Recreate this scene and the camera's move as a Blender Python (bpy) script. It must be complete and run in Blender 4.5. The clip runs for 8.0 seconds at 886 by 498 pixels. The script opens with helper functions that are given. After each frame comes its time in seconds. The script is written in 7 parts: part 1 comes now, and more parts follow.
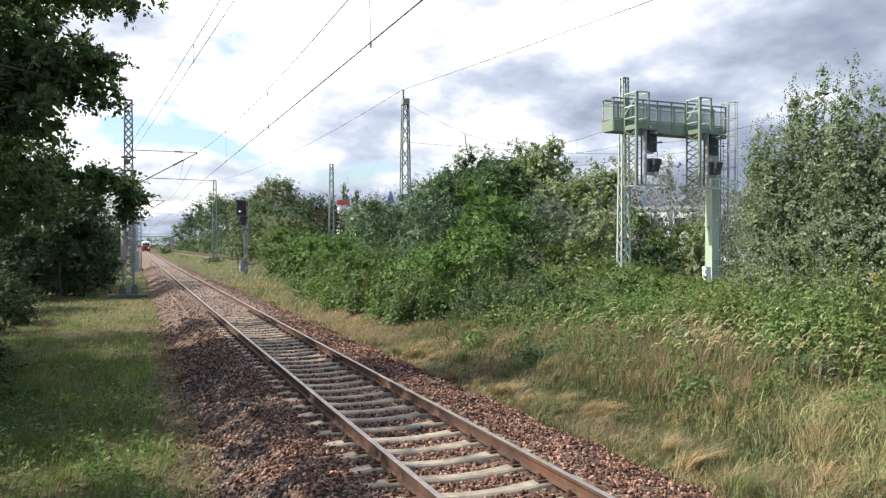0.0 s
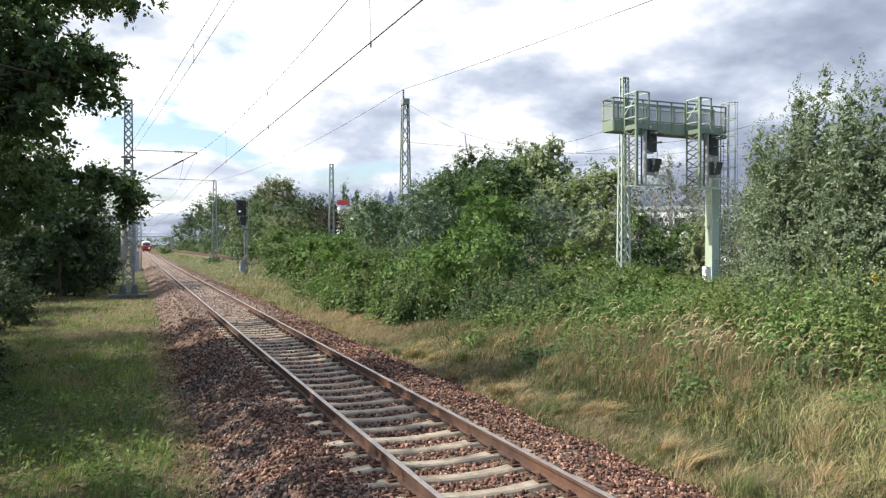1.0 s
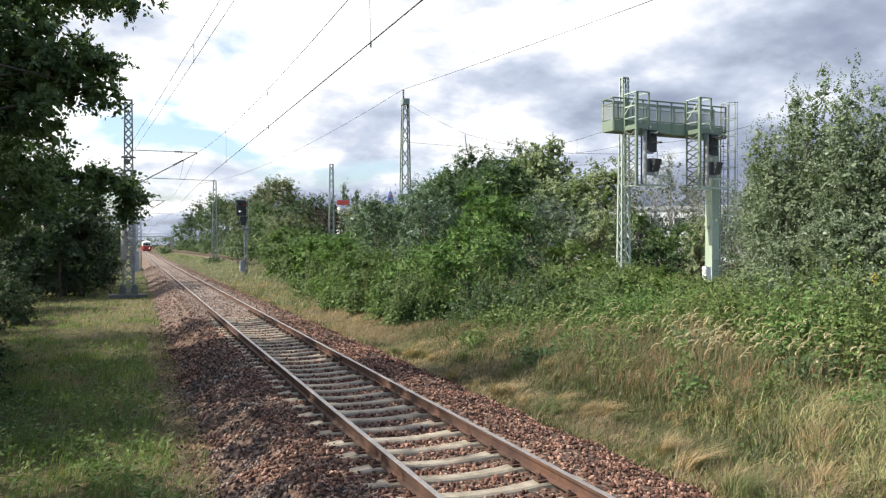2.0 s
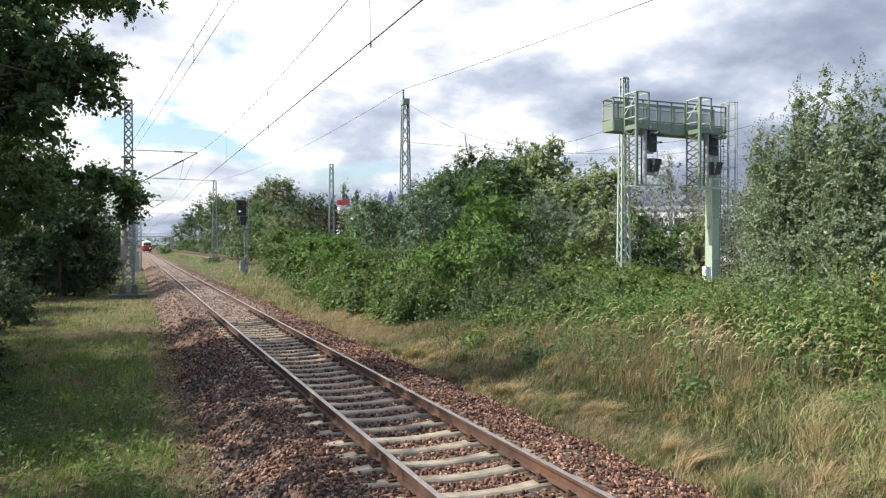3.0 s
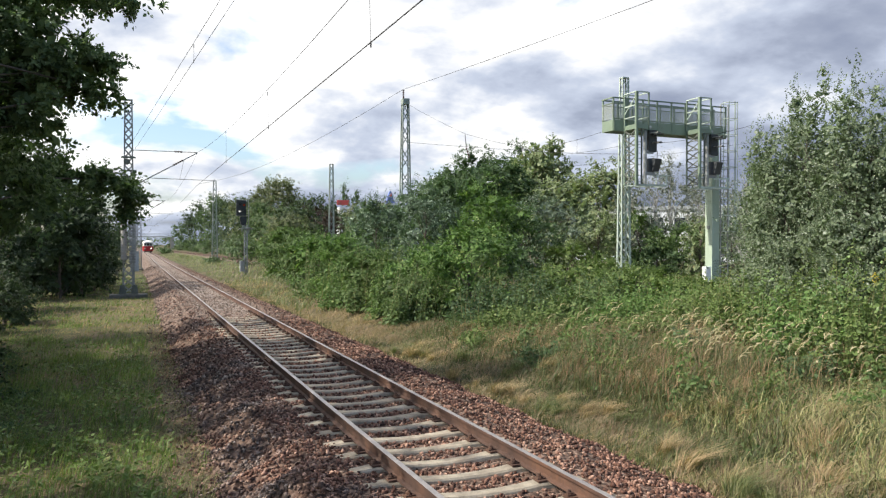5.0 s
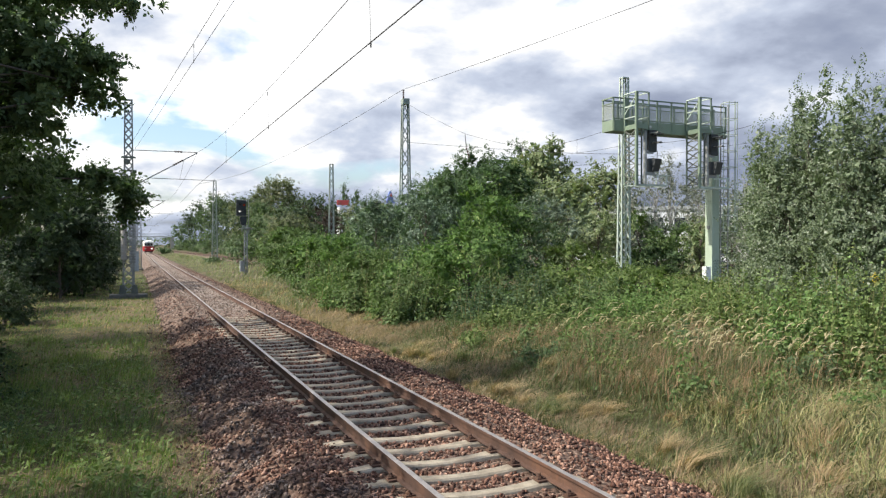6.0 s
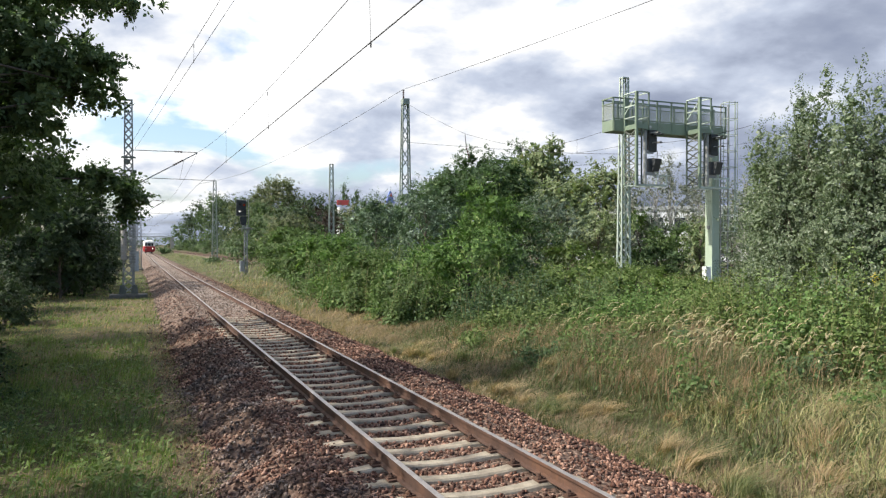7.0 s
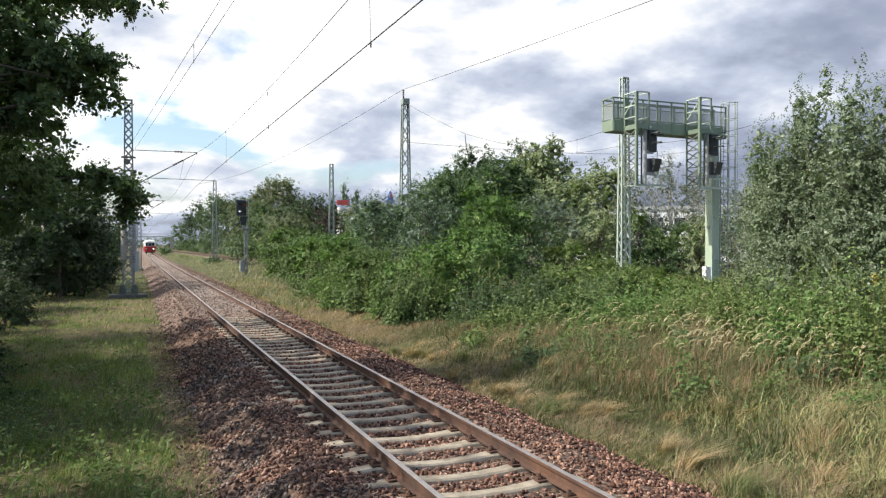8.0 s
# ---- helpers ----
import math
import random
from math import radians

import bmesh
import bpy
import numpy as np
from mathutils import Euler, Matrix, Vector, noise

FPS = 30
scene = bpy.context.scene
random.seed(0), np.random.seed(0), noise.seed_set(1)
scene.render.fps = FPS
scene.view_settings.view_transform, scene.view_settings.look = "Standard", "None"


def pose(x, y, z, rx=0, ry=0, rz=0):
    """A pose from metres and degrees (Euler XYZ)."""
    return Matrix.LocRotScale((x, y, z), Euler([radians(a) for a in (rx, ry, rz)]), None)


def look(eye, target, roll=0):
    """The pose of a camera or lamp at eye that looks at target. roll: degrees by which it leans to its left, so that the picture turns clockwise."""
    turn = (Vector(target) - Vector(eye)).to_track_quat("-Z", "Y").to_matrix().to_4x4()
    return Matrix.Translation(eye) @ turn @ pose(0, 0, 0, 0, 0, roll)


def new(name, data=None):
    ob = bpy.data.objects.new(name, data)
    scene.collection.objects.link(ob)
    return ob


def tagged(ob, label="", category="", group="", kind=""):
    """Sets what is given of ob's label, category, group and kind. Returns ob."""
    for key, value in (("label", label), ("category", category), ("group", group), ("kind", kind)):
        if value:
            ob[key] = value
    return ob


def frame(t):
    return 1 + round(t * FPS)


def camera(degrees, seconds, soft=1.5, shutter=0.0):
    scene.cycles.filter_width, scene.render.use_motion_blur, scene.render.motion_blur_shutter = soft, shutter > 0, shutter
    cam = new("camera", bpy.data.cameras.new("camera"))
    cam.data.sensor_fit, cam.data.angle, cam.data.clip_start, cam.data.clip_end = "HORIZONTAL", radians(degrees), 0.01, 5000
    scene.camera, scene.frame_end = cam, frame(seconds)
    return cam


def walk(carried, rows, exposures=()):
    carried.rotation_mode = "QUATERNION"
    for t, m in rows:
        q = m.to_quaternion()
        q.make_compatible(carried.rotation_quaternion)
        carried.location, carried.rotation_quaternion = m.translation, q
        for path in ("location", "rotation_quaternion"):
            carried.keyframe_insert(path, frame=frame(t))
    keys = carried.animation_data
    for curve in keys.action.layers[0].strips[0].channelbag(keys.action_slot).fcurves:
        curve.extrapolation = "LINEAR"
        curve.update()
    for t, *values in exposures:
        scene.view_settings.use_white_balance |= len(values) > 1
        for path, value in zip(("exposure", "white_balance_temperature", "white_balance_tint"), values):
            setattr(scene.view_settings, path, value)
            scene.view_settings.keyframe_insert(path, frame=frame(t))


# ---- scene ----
cam = camera(61.24, 8.0, soft=1.25)
EYE = (-3.456, 0.0, 2.40)
YAW, PITCH = radians(22.457), radians(-0.297)
AIM = (EYE[0] + math.sin(YAW) * math.cos(PITCH), EYE[1] + math.cos(YAW) * math.cos(PITCH), EYE[2] + math.sin(PITCH))
walk(cam, [(0.0, look(EYE, AIM, 0.07)), (8.0, look(EYE, AIM, 0.07))], exposures=[(0.0, 0.50), (3.5, 0.41), (8.0, 0.37)])

# ---------------------------------------------------------------- light
SUN_AZ = radians(-84)      # from the track's heading, to its left
SUN_EL = radians(42)
SUN_DIR = Vector((math.sin(SUN_AZ) * math.cos(SUN_EL), math.cos(SUN_AZ) * math.cos(SUN_EL), math.sin(SUN_EL)))
sun = new("sun", bpy.data.lights.new("sun", "SUN"))
sun.data.energy, sun.data.angle, sun.data.color = 5.0, radians(0.6), (1.0, 0.95, 0.86)
sun.matrix_world = look(SUN_DIR * 50, (0, 0, 0))


class Nodes:
    """A short way to write node trees."""

    def __init__(self, tree):
        self.tree = tree
        tree.nodes.clear()

    def add(self, kind, inputs=(), operation="", clamp=False):
        n = self.tree.nodes.new(kind)
        if operation:
            n.operation = operation
        if clamp:
            n.use_clamp = True
        for key, value in dict(inputs).items():
            if isinstance(value, bpy.types.NodeSocket):
                self.tree.links.new(value, n.inputs[key])
            else:
                n.inputs[key].default_value = value
        return n

    def math(self, op, a, b=0.0, c=0.0, clamp=False):
        return self.add("ShaderNodeMath", {0: a, 1: b, 2: c}, operation=op, clamp=clamp).outputs[0]

    def mix(self, fac, a, b, blend="MIX"):
        n = self.tree.nodes.new("ShaderNodeMix")
        n.data_type, n.blend_type = "RGBA", blend
        for key, value in ((0, fac), (6, a), (7, b)):
            if isinstance(value, bpy.types.NodeSocket):
                self.tree.links.new(value, n.inputs[key])
            else:
                n.inputs[key].default_value = value
        return n.outputs[2]

    def ramp(self, fac, *stops):
        n = self.add("ShaderNodeValToRGB", {0: fac})
        els = n.color_ramp.elements
        while len(els) < len(stops):
            els.new(0.5)
        for e, (p, c) in zip(els, sorted(stops, key=lambda q: q[0])):
            e.position = p
            e.color = (*c, 1) if isinstance(c, tuple) else (c, c, c, 1)
        return n.outputs[0]

    def noise(self, vec, scale, detail=4.0, rough=0.55, distort=0.0):
        return self.add("ShaderNodeTexNoise", {"Vector": vec, "Scale": scale, "Detail": detail, "Roughness": rough, "Distortion": distort}).outputs[0]


def make_world():
    world = bpy.data.worlds.new("sky")
    scene.world = world
    world.use_nodes = True
    n = Nodes(world.node_tree)
    sky = n.add("ShaderNodeTexSky")
    sky.sky_type, sky.sun_disc, sky.sun_elevation, sky.sun_rotation = "NISHITA", False, SUN_EL, SUN_AZ
    sky.air_density, sky.dust_density, sky.ozone_density = 1.0, 1.5, 1.6
    way = n.add("ShaderNodeTexCoord").outputs["Generated"]
    sep = n.add("ShaderNodeSeparateXYZ", {0: way})
    x, y, z = sep.outputs
    # a cloud deck seen in perspective
    up = n.math("ADD", n.math("MAXIMUM", z, 0.0), 0.36)
    flat = n.add("ShaderNodeCombineXYZ", {0: n.math("DIVIDE", x, up), 1: n.math("DIVIDE", y, up), 2: n.math("MULTIPLY", z, 1.5)}).outputs[0]
    flat = n.add("ShaderNodeVectorMath", {0: flat, 1: (2.3, 7.4, 0.0)}, operation="ADD").outputs[0]
    lit = n.add("ShaderNodeVectorMath", {0: flat, 1: (-0.07, -0.04, 0.10)}, operation="ADD").outputs[0]
    big = n.noise(flat, 1.0, 3.0, 0.5, 0.2)
    fine = n.noise(flat, 3.0, 9.0, 0.52, 0.1)
    fine_lit = n.noise(lit, 3.0, 9.0, 0.52, 0.1)
    glow = n.add("ShaderNodeVectorMath", {0: way, 1: tuple(SUN_DIR)}, operation="DOT_PRODUCT").outputs[1]
    # two breaks in the clouds over the line's far end; clear sky behind
    breaks = []
    for centre, stretch, depth in (((0.125, 0.980, 0.140), (7.0, 0.0, 27.0), 0.14), ((0.245, 0.964, 0.100), (7.0, 0.0, 34.0), 0.10)):
        off = n.add("ShaderNodeVectorMath", {0: way, 1: centre}, operation="SUBTRACT").outputs[0]
        off = n.add("ShaderNodeVectorMath", {0: off, 1: stretch}, operation="MULTIPLY").outputs[0]
        gap = n.add("ShaderNodeVectorMath", {0: off}, operation="LENGTH").outputs[1]
        breaks.append(n.add("ShaderNodeMapRange", {0: gap, 1: 0.2, 2: 1.5, 3: depth, 4: 0.0}).outputs[0])
    behind = n.add("ShaderNodeMapRange", {0: y, 1: -0.25, 2: 0.30, 3: 0.30, 4: 0.0}).outputs[0]
    gap = n.math("ADD", n.math("MAXIMUM", breaks[0], breaks[1]), behind)
    cover = n.math("SUBTRACT", n.math("ADD", n.math("MULTIPLY", big, 0.35), n.math("MULTIPLY", fine, 0.65)), gap)
    cover = n.math("SUBTRACT", cover, n.add("ShaderNodeMapRange", {0: z, 1: 0.03, 2: 0.15, 3: 0.115, 4: 0.0}).outputs[0])
    cover = n.math("ADD", cover, n.math("MULTIPLY", n.math("MAXIMUM", n.math("SUBTRACT", 0.10, glow), 0.0), 0.30))
    cover = n.add("ShaderNodeMapRange", {0: cover, 1: 0.34, 2: 0.42, 3: 0.0, 4: 1.0}).outputs[0]
    # clouds shine towards the sun and on their sunward rims, and turn grey where thick and away from it
    thick = n.math("ADD", n.math("MULTIPLY", n.noise(flat, 1.5, 6.0, 0.55, 0.2), 0.48), n.math("MULTIPLY", fine, 0.52))
    light = n.math("MULTIPLY_ADD", n.math("SUBTRACT", 0.5, thick), 1.35, 0.69)
    light = n.math("ADD", light, n.math("MULTIPLY", n.math("SUBTRACT", fine_lit, fine), -1.5))
    light = n.math("ADD", light, n.math("MULTIPLY", glow, 0.40))
    light = n.math("SUBTRACT", light, n.math("MULTIPLY", n.math("MAXIMUM", n.math("SUBTRACT", -0.08, glow), 0.0), 0.55))
    low = n.add("ShaderNodeMapRange", {0: z, 1: 0.01, 2: 0.12, 3: 0.40, 4: 0.0}).outputs[0]
    light = n.math("SUBTRACT", light, low)
    shade = n.ramp(light, (0.0, 0.17), (0.30, 0.27), (0.50, 0.42), (0.66, 0.60), (0.90, 0.85))
    tint = n.ramp(light, (0.10, (0.74, 0.86, 1.20)), (0.48, (0.84, 0.93, 1.12)), (0.66, (1.0, 1.0, 1.0)))
    shade = n.mix(1.0, n.mix(1.0, shade, tint, "MULTIPLY"), (14.0, 14.0, 14.0, 1), "MULTIPLY")
    haze = n.add("ShaderNodeMapRange", {0: z, 1: 0.0, 2: 0.13, 3: 0.82, 4: 1.55}).outputs[0]
    blue = n.mix(1.0, sky.outputs[0], n.add("ShaderNodeCombineColor", {0: n.math("MULTIPLY", haze, 1.10), 1: n.math("MULTIPLY", haze, 1.10), 2: n.math("MULTIPLY", haze, 1.10)}).outputs[0], "MULTIPLY")
    col = n.mix(cover, blue, shade)
    bg = n.add("ShaderNodeBackground", {0: col, 1: 0.10})
    n.add("ShaderNodeOutputWorld", {0: bg.outputs[0]})


make_world()


# ---------------------------------------------------------------- materials
def material(name, build):
    m = bpy.data.materials.new(name)
    m.use_nodes = True
    n = Nodes(m.node_tree)
    shader = build(n)
    n.add("ShaderNodeOutputMaterial", {0: shader})
    return m


def surface(name, dark, light, rough=0.7, metal=0.0, scale=6.0, fine=60.0, bump=0.3, depth=0.01, stain=None, stain_amount=0.4, spec=0.4):
    """A weathered solid surface: two tones on two scales, stains and fine relief."""
    def build(n):
        pos = n.add("ShaderNodeTexCoord").outputs["Object"]
        rnd = n.add("ShaderNodeObjectInfo").outputs["Random"]
        shift = n.add("ShaderNodeVectorMath", {0: pos, 1: n.add("ShaderNodeCombineXYZ", {0: n.math("MULTIPLY", rnd, 37.0), 1: n.math("MULTIPLY", rnd, 11.0), 2: 0.0}).outputs[0]}, operation="ADD").outputs[0]
        a = n.noise(shift, scale, 5.0, 0.6)
        b = n.noise(shift, fine, 3.0, 0.6)
        fac = n.math("ADD", n.math("MULTIPLY", a, 0.65), n.math("MULTIPLY", b, 0.35))
        col = n.ramp(fac, (0.35, dark), (0.65, light))
        if stain:
            s = n.noise(shift, scale * 0.6, 6.0, 0.7, 0.5)
            s = n.ramp(s, (0.5, 0.0), (0.68, 1.0))
            col = n.mix(n.math("MULTIPLY", s, stain_amount), col, (*stain, 1))
        tone = n.math("ADD", 0.88, n.math("MULTIPLY", rnd, 0.24))
        col = n.mix(1.0, col, n.add("ShaderNodeCombineColor", {0: tone, 1: tone, 2: tone}).outputs[0], "MULTIPLY")
        bmp = n.add("ShaderNodeBump", {"Strength": bump, "Distance": depth, "Height": fac})
        return n.add("ShaderNodeBsdfPrincipled", {"Base Color": col, "Roughness": rough, "Metallic": metal, "Specular IOR Level": spec, "Normal": bmp.outputs[0]}).outputs[0]
    return material(name, build)


def foliage(name, dark, light, odd=None, odd_share=0.05, trans=0.24, rough=0.5, spec=0.35, under=None):
    """Leaves: every leaf has a tone of its own; light shines through them."""
    def build(n):
        rnd = n.add("ShaderNodeNewGeometry").outputs["Random Per Island"]
        pos = n.add("ShaderNodeTexCoord").outputs["Object"]
        patch = n.noise(pos, 0.9, 3.0, 0.5)
        fac = n.math("ADD", n.math("MULTIPLY", rnd, 0.55), n.math("MULTIPLY", patch, 0.45))
        col = n.ramp(fac, (0.2, dark), (0.75, light))
        if odd:
            col = n.mix(n.math("GREATER_THAN", rnd, 1.0 - odd_share), col, (*odd, 1))
        face = n.add("ShaderNodeBsdfPrincipled", {"Base Color": col, "Roughness": rough, "Specular IOR Level": spec})
        glow = n.add("ShaderNodeBsdfTranslucent", {0: n.mix(1.0, col, (1.08, 1.32, 0.70, 1), "MULTIPLY")})
        return n.add("ShaderNodeMixShader", {0: trans, 1: face.outputs[0], 2: glow.outputs[0]}).outputs[0]
    return material(name, build)


M = {}
M["rail_top"] = surface("rail_running_surface", (0.26, 0.235, 0.225), (0.42, 0.385, 0.365), 0.42, 0.75, 4, 90, 0.1, 0.001)
M["rail"] = surface("rusty_rail_steel", (0.042, 0.024, 0.018), (0.105, 0.056, 0.037), 0.8, 0.0, 3, 70, 0.3, 0.003, (0.18, 0.085, 0.045), 0.5)
M["concrete"] = surface("weathered_sleeper_concrete", (0.19, 0.16, 0.118), (0.42, 0.362, 0.275), 0.88, 0, 5, 60, 0.5, 0.006, (0.17, 0.125, 0.09), 0.6)
M["slab"] = surface("mossy_foundation_concrete", (0.10, 0.095, 0.08), (0.22, 0.21, 0.18), 0.9, 0, 4, 40, 0.5, 0.01, (0.05, 0.06, 0.03), 0.6)
M["galv"] = surface("weathered_grey_steel", (0.22, 0.225, 0.215), (0.39, 0.395, 0.375), 0.55, 0.2, 2, 30, 0.15, 0.002, (0.17, 0.11, 0.07), 0.35)
M["mast_green"] = surface("pale_green_mast_paint", (0.33, 0.39, 0.33), (0.47, 0.53, 0.46), 0.5, 0.0, 1.5, 30, 0.1, 0.002, (0.25, 0.22, 0.16), 0.3)
M["mast_dull"] = surface("dull_green_grey_mast_paint", (0.11, 0.13, 0.11), (0.21, 0.235, 0.20), 0.6, 0.1, 1.5, 30, 0.15, 0.002, (0.15, 0.10, 0.06), 0.35)
M["mast_mid"] = surface("green_grey_mast_paint", (0.20, 0.235, 0.20), (0.33, 0.37, 0.32), 0.55, 0.05, 1.5, 30, 0.15, 0.002, (0.17, 0.12, 0.08), 0.3)
M["green"] = surface("gantry_green_paint", (0.15, 0.20, 0.14), (0.22, 0.275, 0.20), 0.45, 0, 1.2, 30, 0.08, 0.002, (0.16, 0.17, 0.11), 0.4)
M["column"] = surface("pale_green_column_paint", (0.28, 0.34, 0.25), (0.36, 0.42, 0.32), 0.5, 0, 0.8, 25, 0.06, 0.002, (0.30, 0.33, 0.23), 0.35)
M["ladder"] = surface("dull_dark_ladder_steel", (0.075, 0.082, 0.070), (0.145, 0.155, 0.132), 0.7, 0, 2, 30, 0.1, 0.002)
M["dark"] = surface("dark_signal_casing", (0.018, 0.02, 0.02), (0.05, 0.052, 0.05), 0.55, 0, 3, 30, 0.1, 0.002)
M["casing"] = surface("grey_black_signal_casing", (0.042, 0.045, 0.047), (0.085, 0.09, 0.093), 0.5, 0, 3, 30, 0.1, 0.002)
M["wire"] = surface("weathered_copper_wire", (0.03, 0.03, 0.03), (0.07, 0.07, 0.068), 0.6, 0.3, 2, 20, 0.1, 0.001)
M["insul"] = surface("brown_glazed_insulator", (0.05, 0.028, 0.02), (0.10, 0.055, 0.04), 0.25, 0, 5, 30, 0.05, 0.002)
M["white"] = surface("white_cabinet_paint", (0.70, 0.71, 0.70), (0.82, 0.82, 0.81), 0.5, 0, 2, 30, 0.05, 0.002, (0.5, 0.5, 0.46), 0.25)
M["grey_box"] = surface("grey_cabinet_paint", (0.34, 0.36, 0.36), (0.46, 0.47, 0.46), 0.6, 0, 2, 30, 0.05, 0.002)
M["weight"] = surface("pale_concrete_weights", (0.34, 0.31, 0.27), (0.49, 0.455, 0.40), 0.85, 0, 6, 40, 0.4, 0.006, (0.25, 0.22, 0.18), 0.4)
M["bark"] = surface("grey_brown_bark", (0.055, 0.045, 0.035), (0.14, 0.115, 0.09), 0.9, 0, 8, 60, 0.8, 0.02)
M["birch_bark"] = surface("pale_bark", (0.30, 0.28, 0.25), (0.52, 0.50, 0.46), 0.8, 0, 5, 40, 0.5, 0.01, (0.07, 0.06, 0.05), 0.6)
M["leaf_oak"] = foliage("dark_oak_leaf", (0.051, 0.081, 0.038), (0.168, 0.226, 0.102), trans=0.34, spec=0.2)
# leaves left of the line: shade is put into this darker colour
M["leaf_shaded"] = foliage("shaded_shrub_leaf", (0.027, 0.041, 0.022), (0.068, 0.097, 0.047), trans=0.2, spec=0.15)
M["leaf_mid"] = foliage("mid_green_leaf", (0.057, 0.093, 0.031), (0.160, 0.230, 0.083), (0.216, 0.243, 0.095), 0.05, rough=0.55, spec=0.2)
M["leaf_bright"] = foliage("bright_green_leaf", (0.052, 0.101, 0.026), (0.154, 0.249, 0.068), (0.226, 0.291, 0.095), 0.08, rough=0.55, spec=0.2)
M["leaf_grey"] = foliage("grey_green_leaf", (0.074, 0.104, 0.070), (0.191, 0.238, 0.175), (0.265, 0.305, 0.250), 0.05)
M["leaf_poplar"] = foliage("white_poplar_leaf", (0.082, 0.116, 0.064), (0.205, 0.252, 0.145), (0.325, 0.358, 0.270), 0.09, rough=0.5, spec=0.35)
M["leaf_bramble"] = foliage("bramble_leaf", (0.067, 0.104, 0.028), (0.170, 0.233, 0.072), (0.221, 0.251, 0.095), 0.08, rough=0.55, spec=0.2)
M["leaf_yellow"] = foliage("yellowing_maple_leaf", (0.123, 0.160, 0.077), (0.333, 0.376, 0.198), (0.290, 0.251, 0.116), 0.04)
M["leaf_far"] = foliage("dull_green_leaf", (0.059, 0.092, 0.046), (0.157, 0.216, 0.102), (0.200, 0.238, 0.118), 0.06, spec=0.2)
M["leaf_wood"] = foliage("dark_woodland_leaf", (0.032, 0.050, 0.030), (0.105, 0.142, 0.078), (0.14, 0.17, 0.09), 0.05, spec=0.2)
M["leaf_olive"] = foliage("olive_woodland_leaf", (0.075, 0.090, 0.048), (0.215, 0.235, 0.125), (0.27, 0.26, 0.15), 0.05, spec=0.2)
M["leaf_birch"] = foliage("grey_birch_leaf", (0.125, 0.139, 0.110), (0.281, 0.293, 0.240), (0.375, 0.366, 0.338), 0.08)
M["leaf_dark"] = foliage("dark_green_leaf", (0.036, 0.064, 0.029), (0.121, 0.185, 0.081), (0.158, 0.214, 0.093), 0.05, spec=0.22)
M["leaf_willow"] = foliage("grey_willow_leaf", (0.043, 0.070, 0.042), (0.126, 0.181, 0.111), (0.302, 0.384, 0.281), 0.10)
M["leaf_hop"] = foliage("fresh_hop_leaf", (0.078, 0.133, 0.042), (0.216, 0.320, 0.113), (0.293, 0.374, 0.168), 0.08)
M["leaf_red"] = foliage("dark_red_leaf", (0.037, 0.030, 0.023), (0.093, 0.059, 0.051), trans=0.25)
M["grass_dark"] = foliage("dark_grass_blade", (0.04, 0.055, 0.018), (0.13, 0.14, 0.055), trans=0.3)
M["grass"] = foliage("green_grass_blade", (0.065, 0.085, 0.026), (0.23, 0.25, 0.095), (0.30, 0.27, 0.13), 0.15, trans=0.3)
M["lawn"] = foliage("trackside_grass_blade", (0.068, 0.113, 0.023), (0.194, 0.261, 0.062), (0.253, 0.216, 0.085), 0.05, trans=0.3)
M["straw"] = foliage("dry_straw_blade", (0.212, 0.144, 0.072), (0.551, 0.402, 0.227), (0.201, 0.196, 0.082), 0.12, trans=0.25, rough=0.6)
M["rust"] = foliage("rust_brown_dry_blade", (0.20, 0.11, 0.06), (0.38, 0.24, 0.14), trans=0.25, rough=0.6)
M["hay"] = foliage("faded_brown_dry_blade", (0.17, 0.118, 0.072), (0.42, 0.305, 0.200), (0.20, 0.19, 0.09), 0.15, trans=0.25, rough=0.6)
M["pale_grass"] = foliage("pale_green_grass_blade", (0.230, 0.226, 0.088), (0.529, 0.486, 0.242), (0.575, 0.475, 0.275), 0.2, trans=0.3)
M["pale_green"] = foliage("soft_green_grass_blade", (0.10, 0.13, 0.055), (0.26, 0.29, 0.14), (0.34, 0.30, 0.17), 0.15, trans=0.3)
M["seed"] = foliage("pale_grass_seed_head", (0.42, 0.34, 0.20), (0.66, 0.56, 0.38), trans=0.3, rough=0.7)


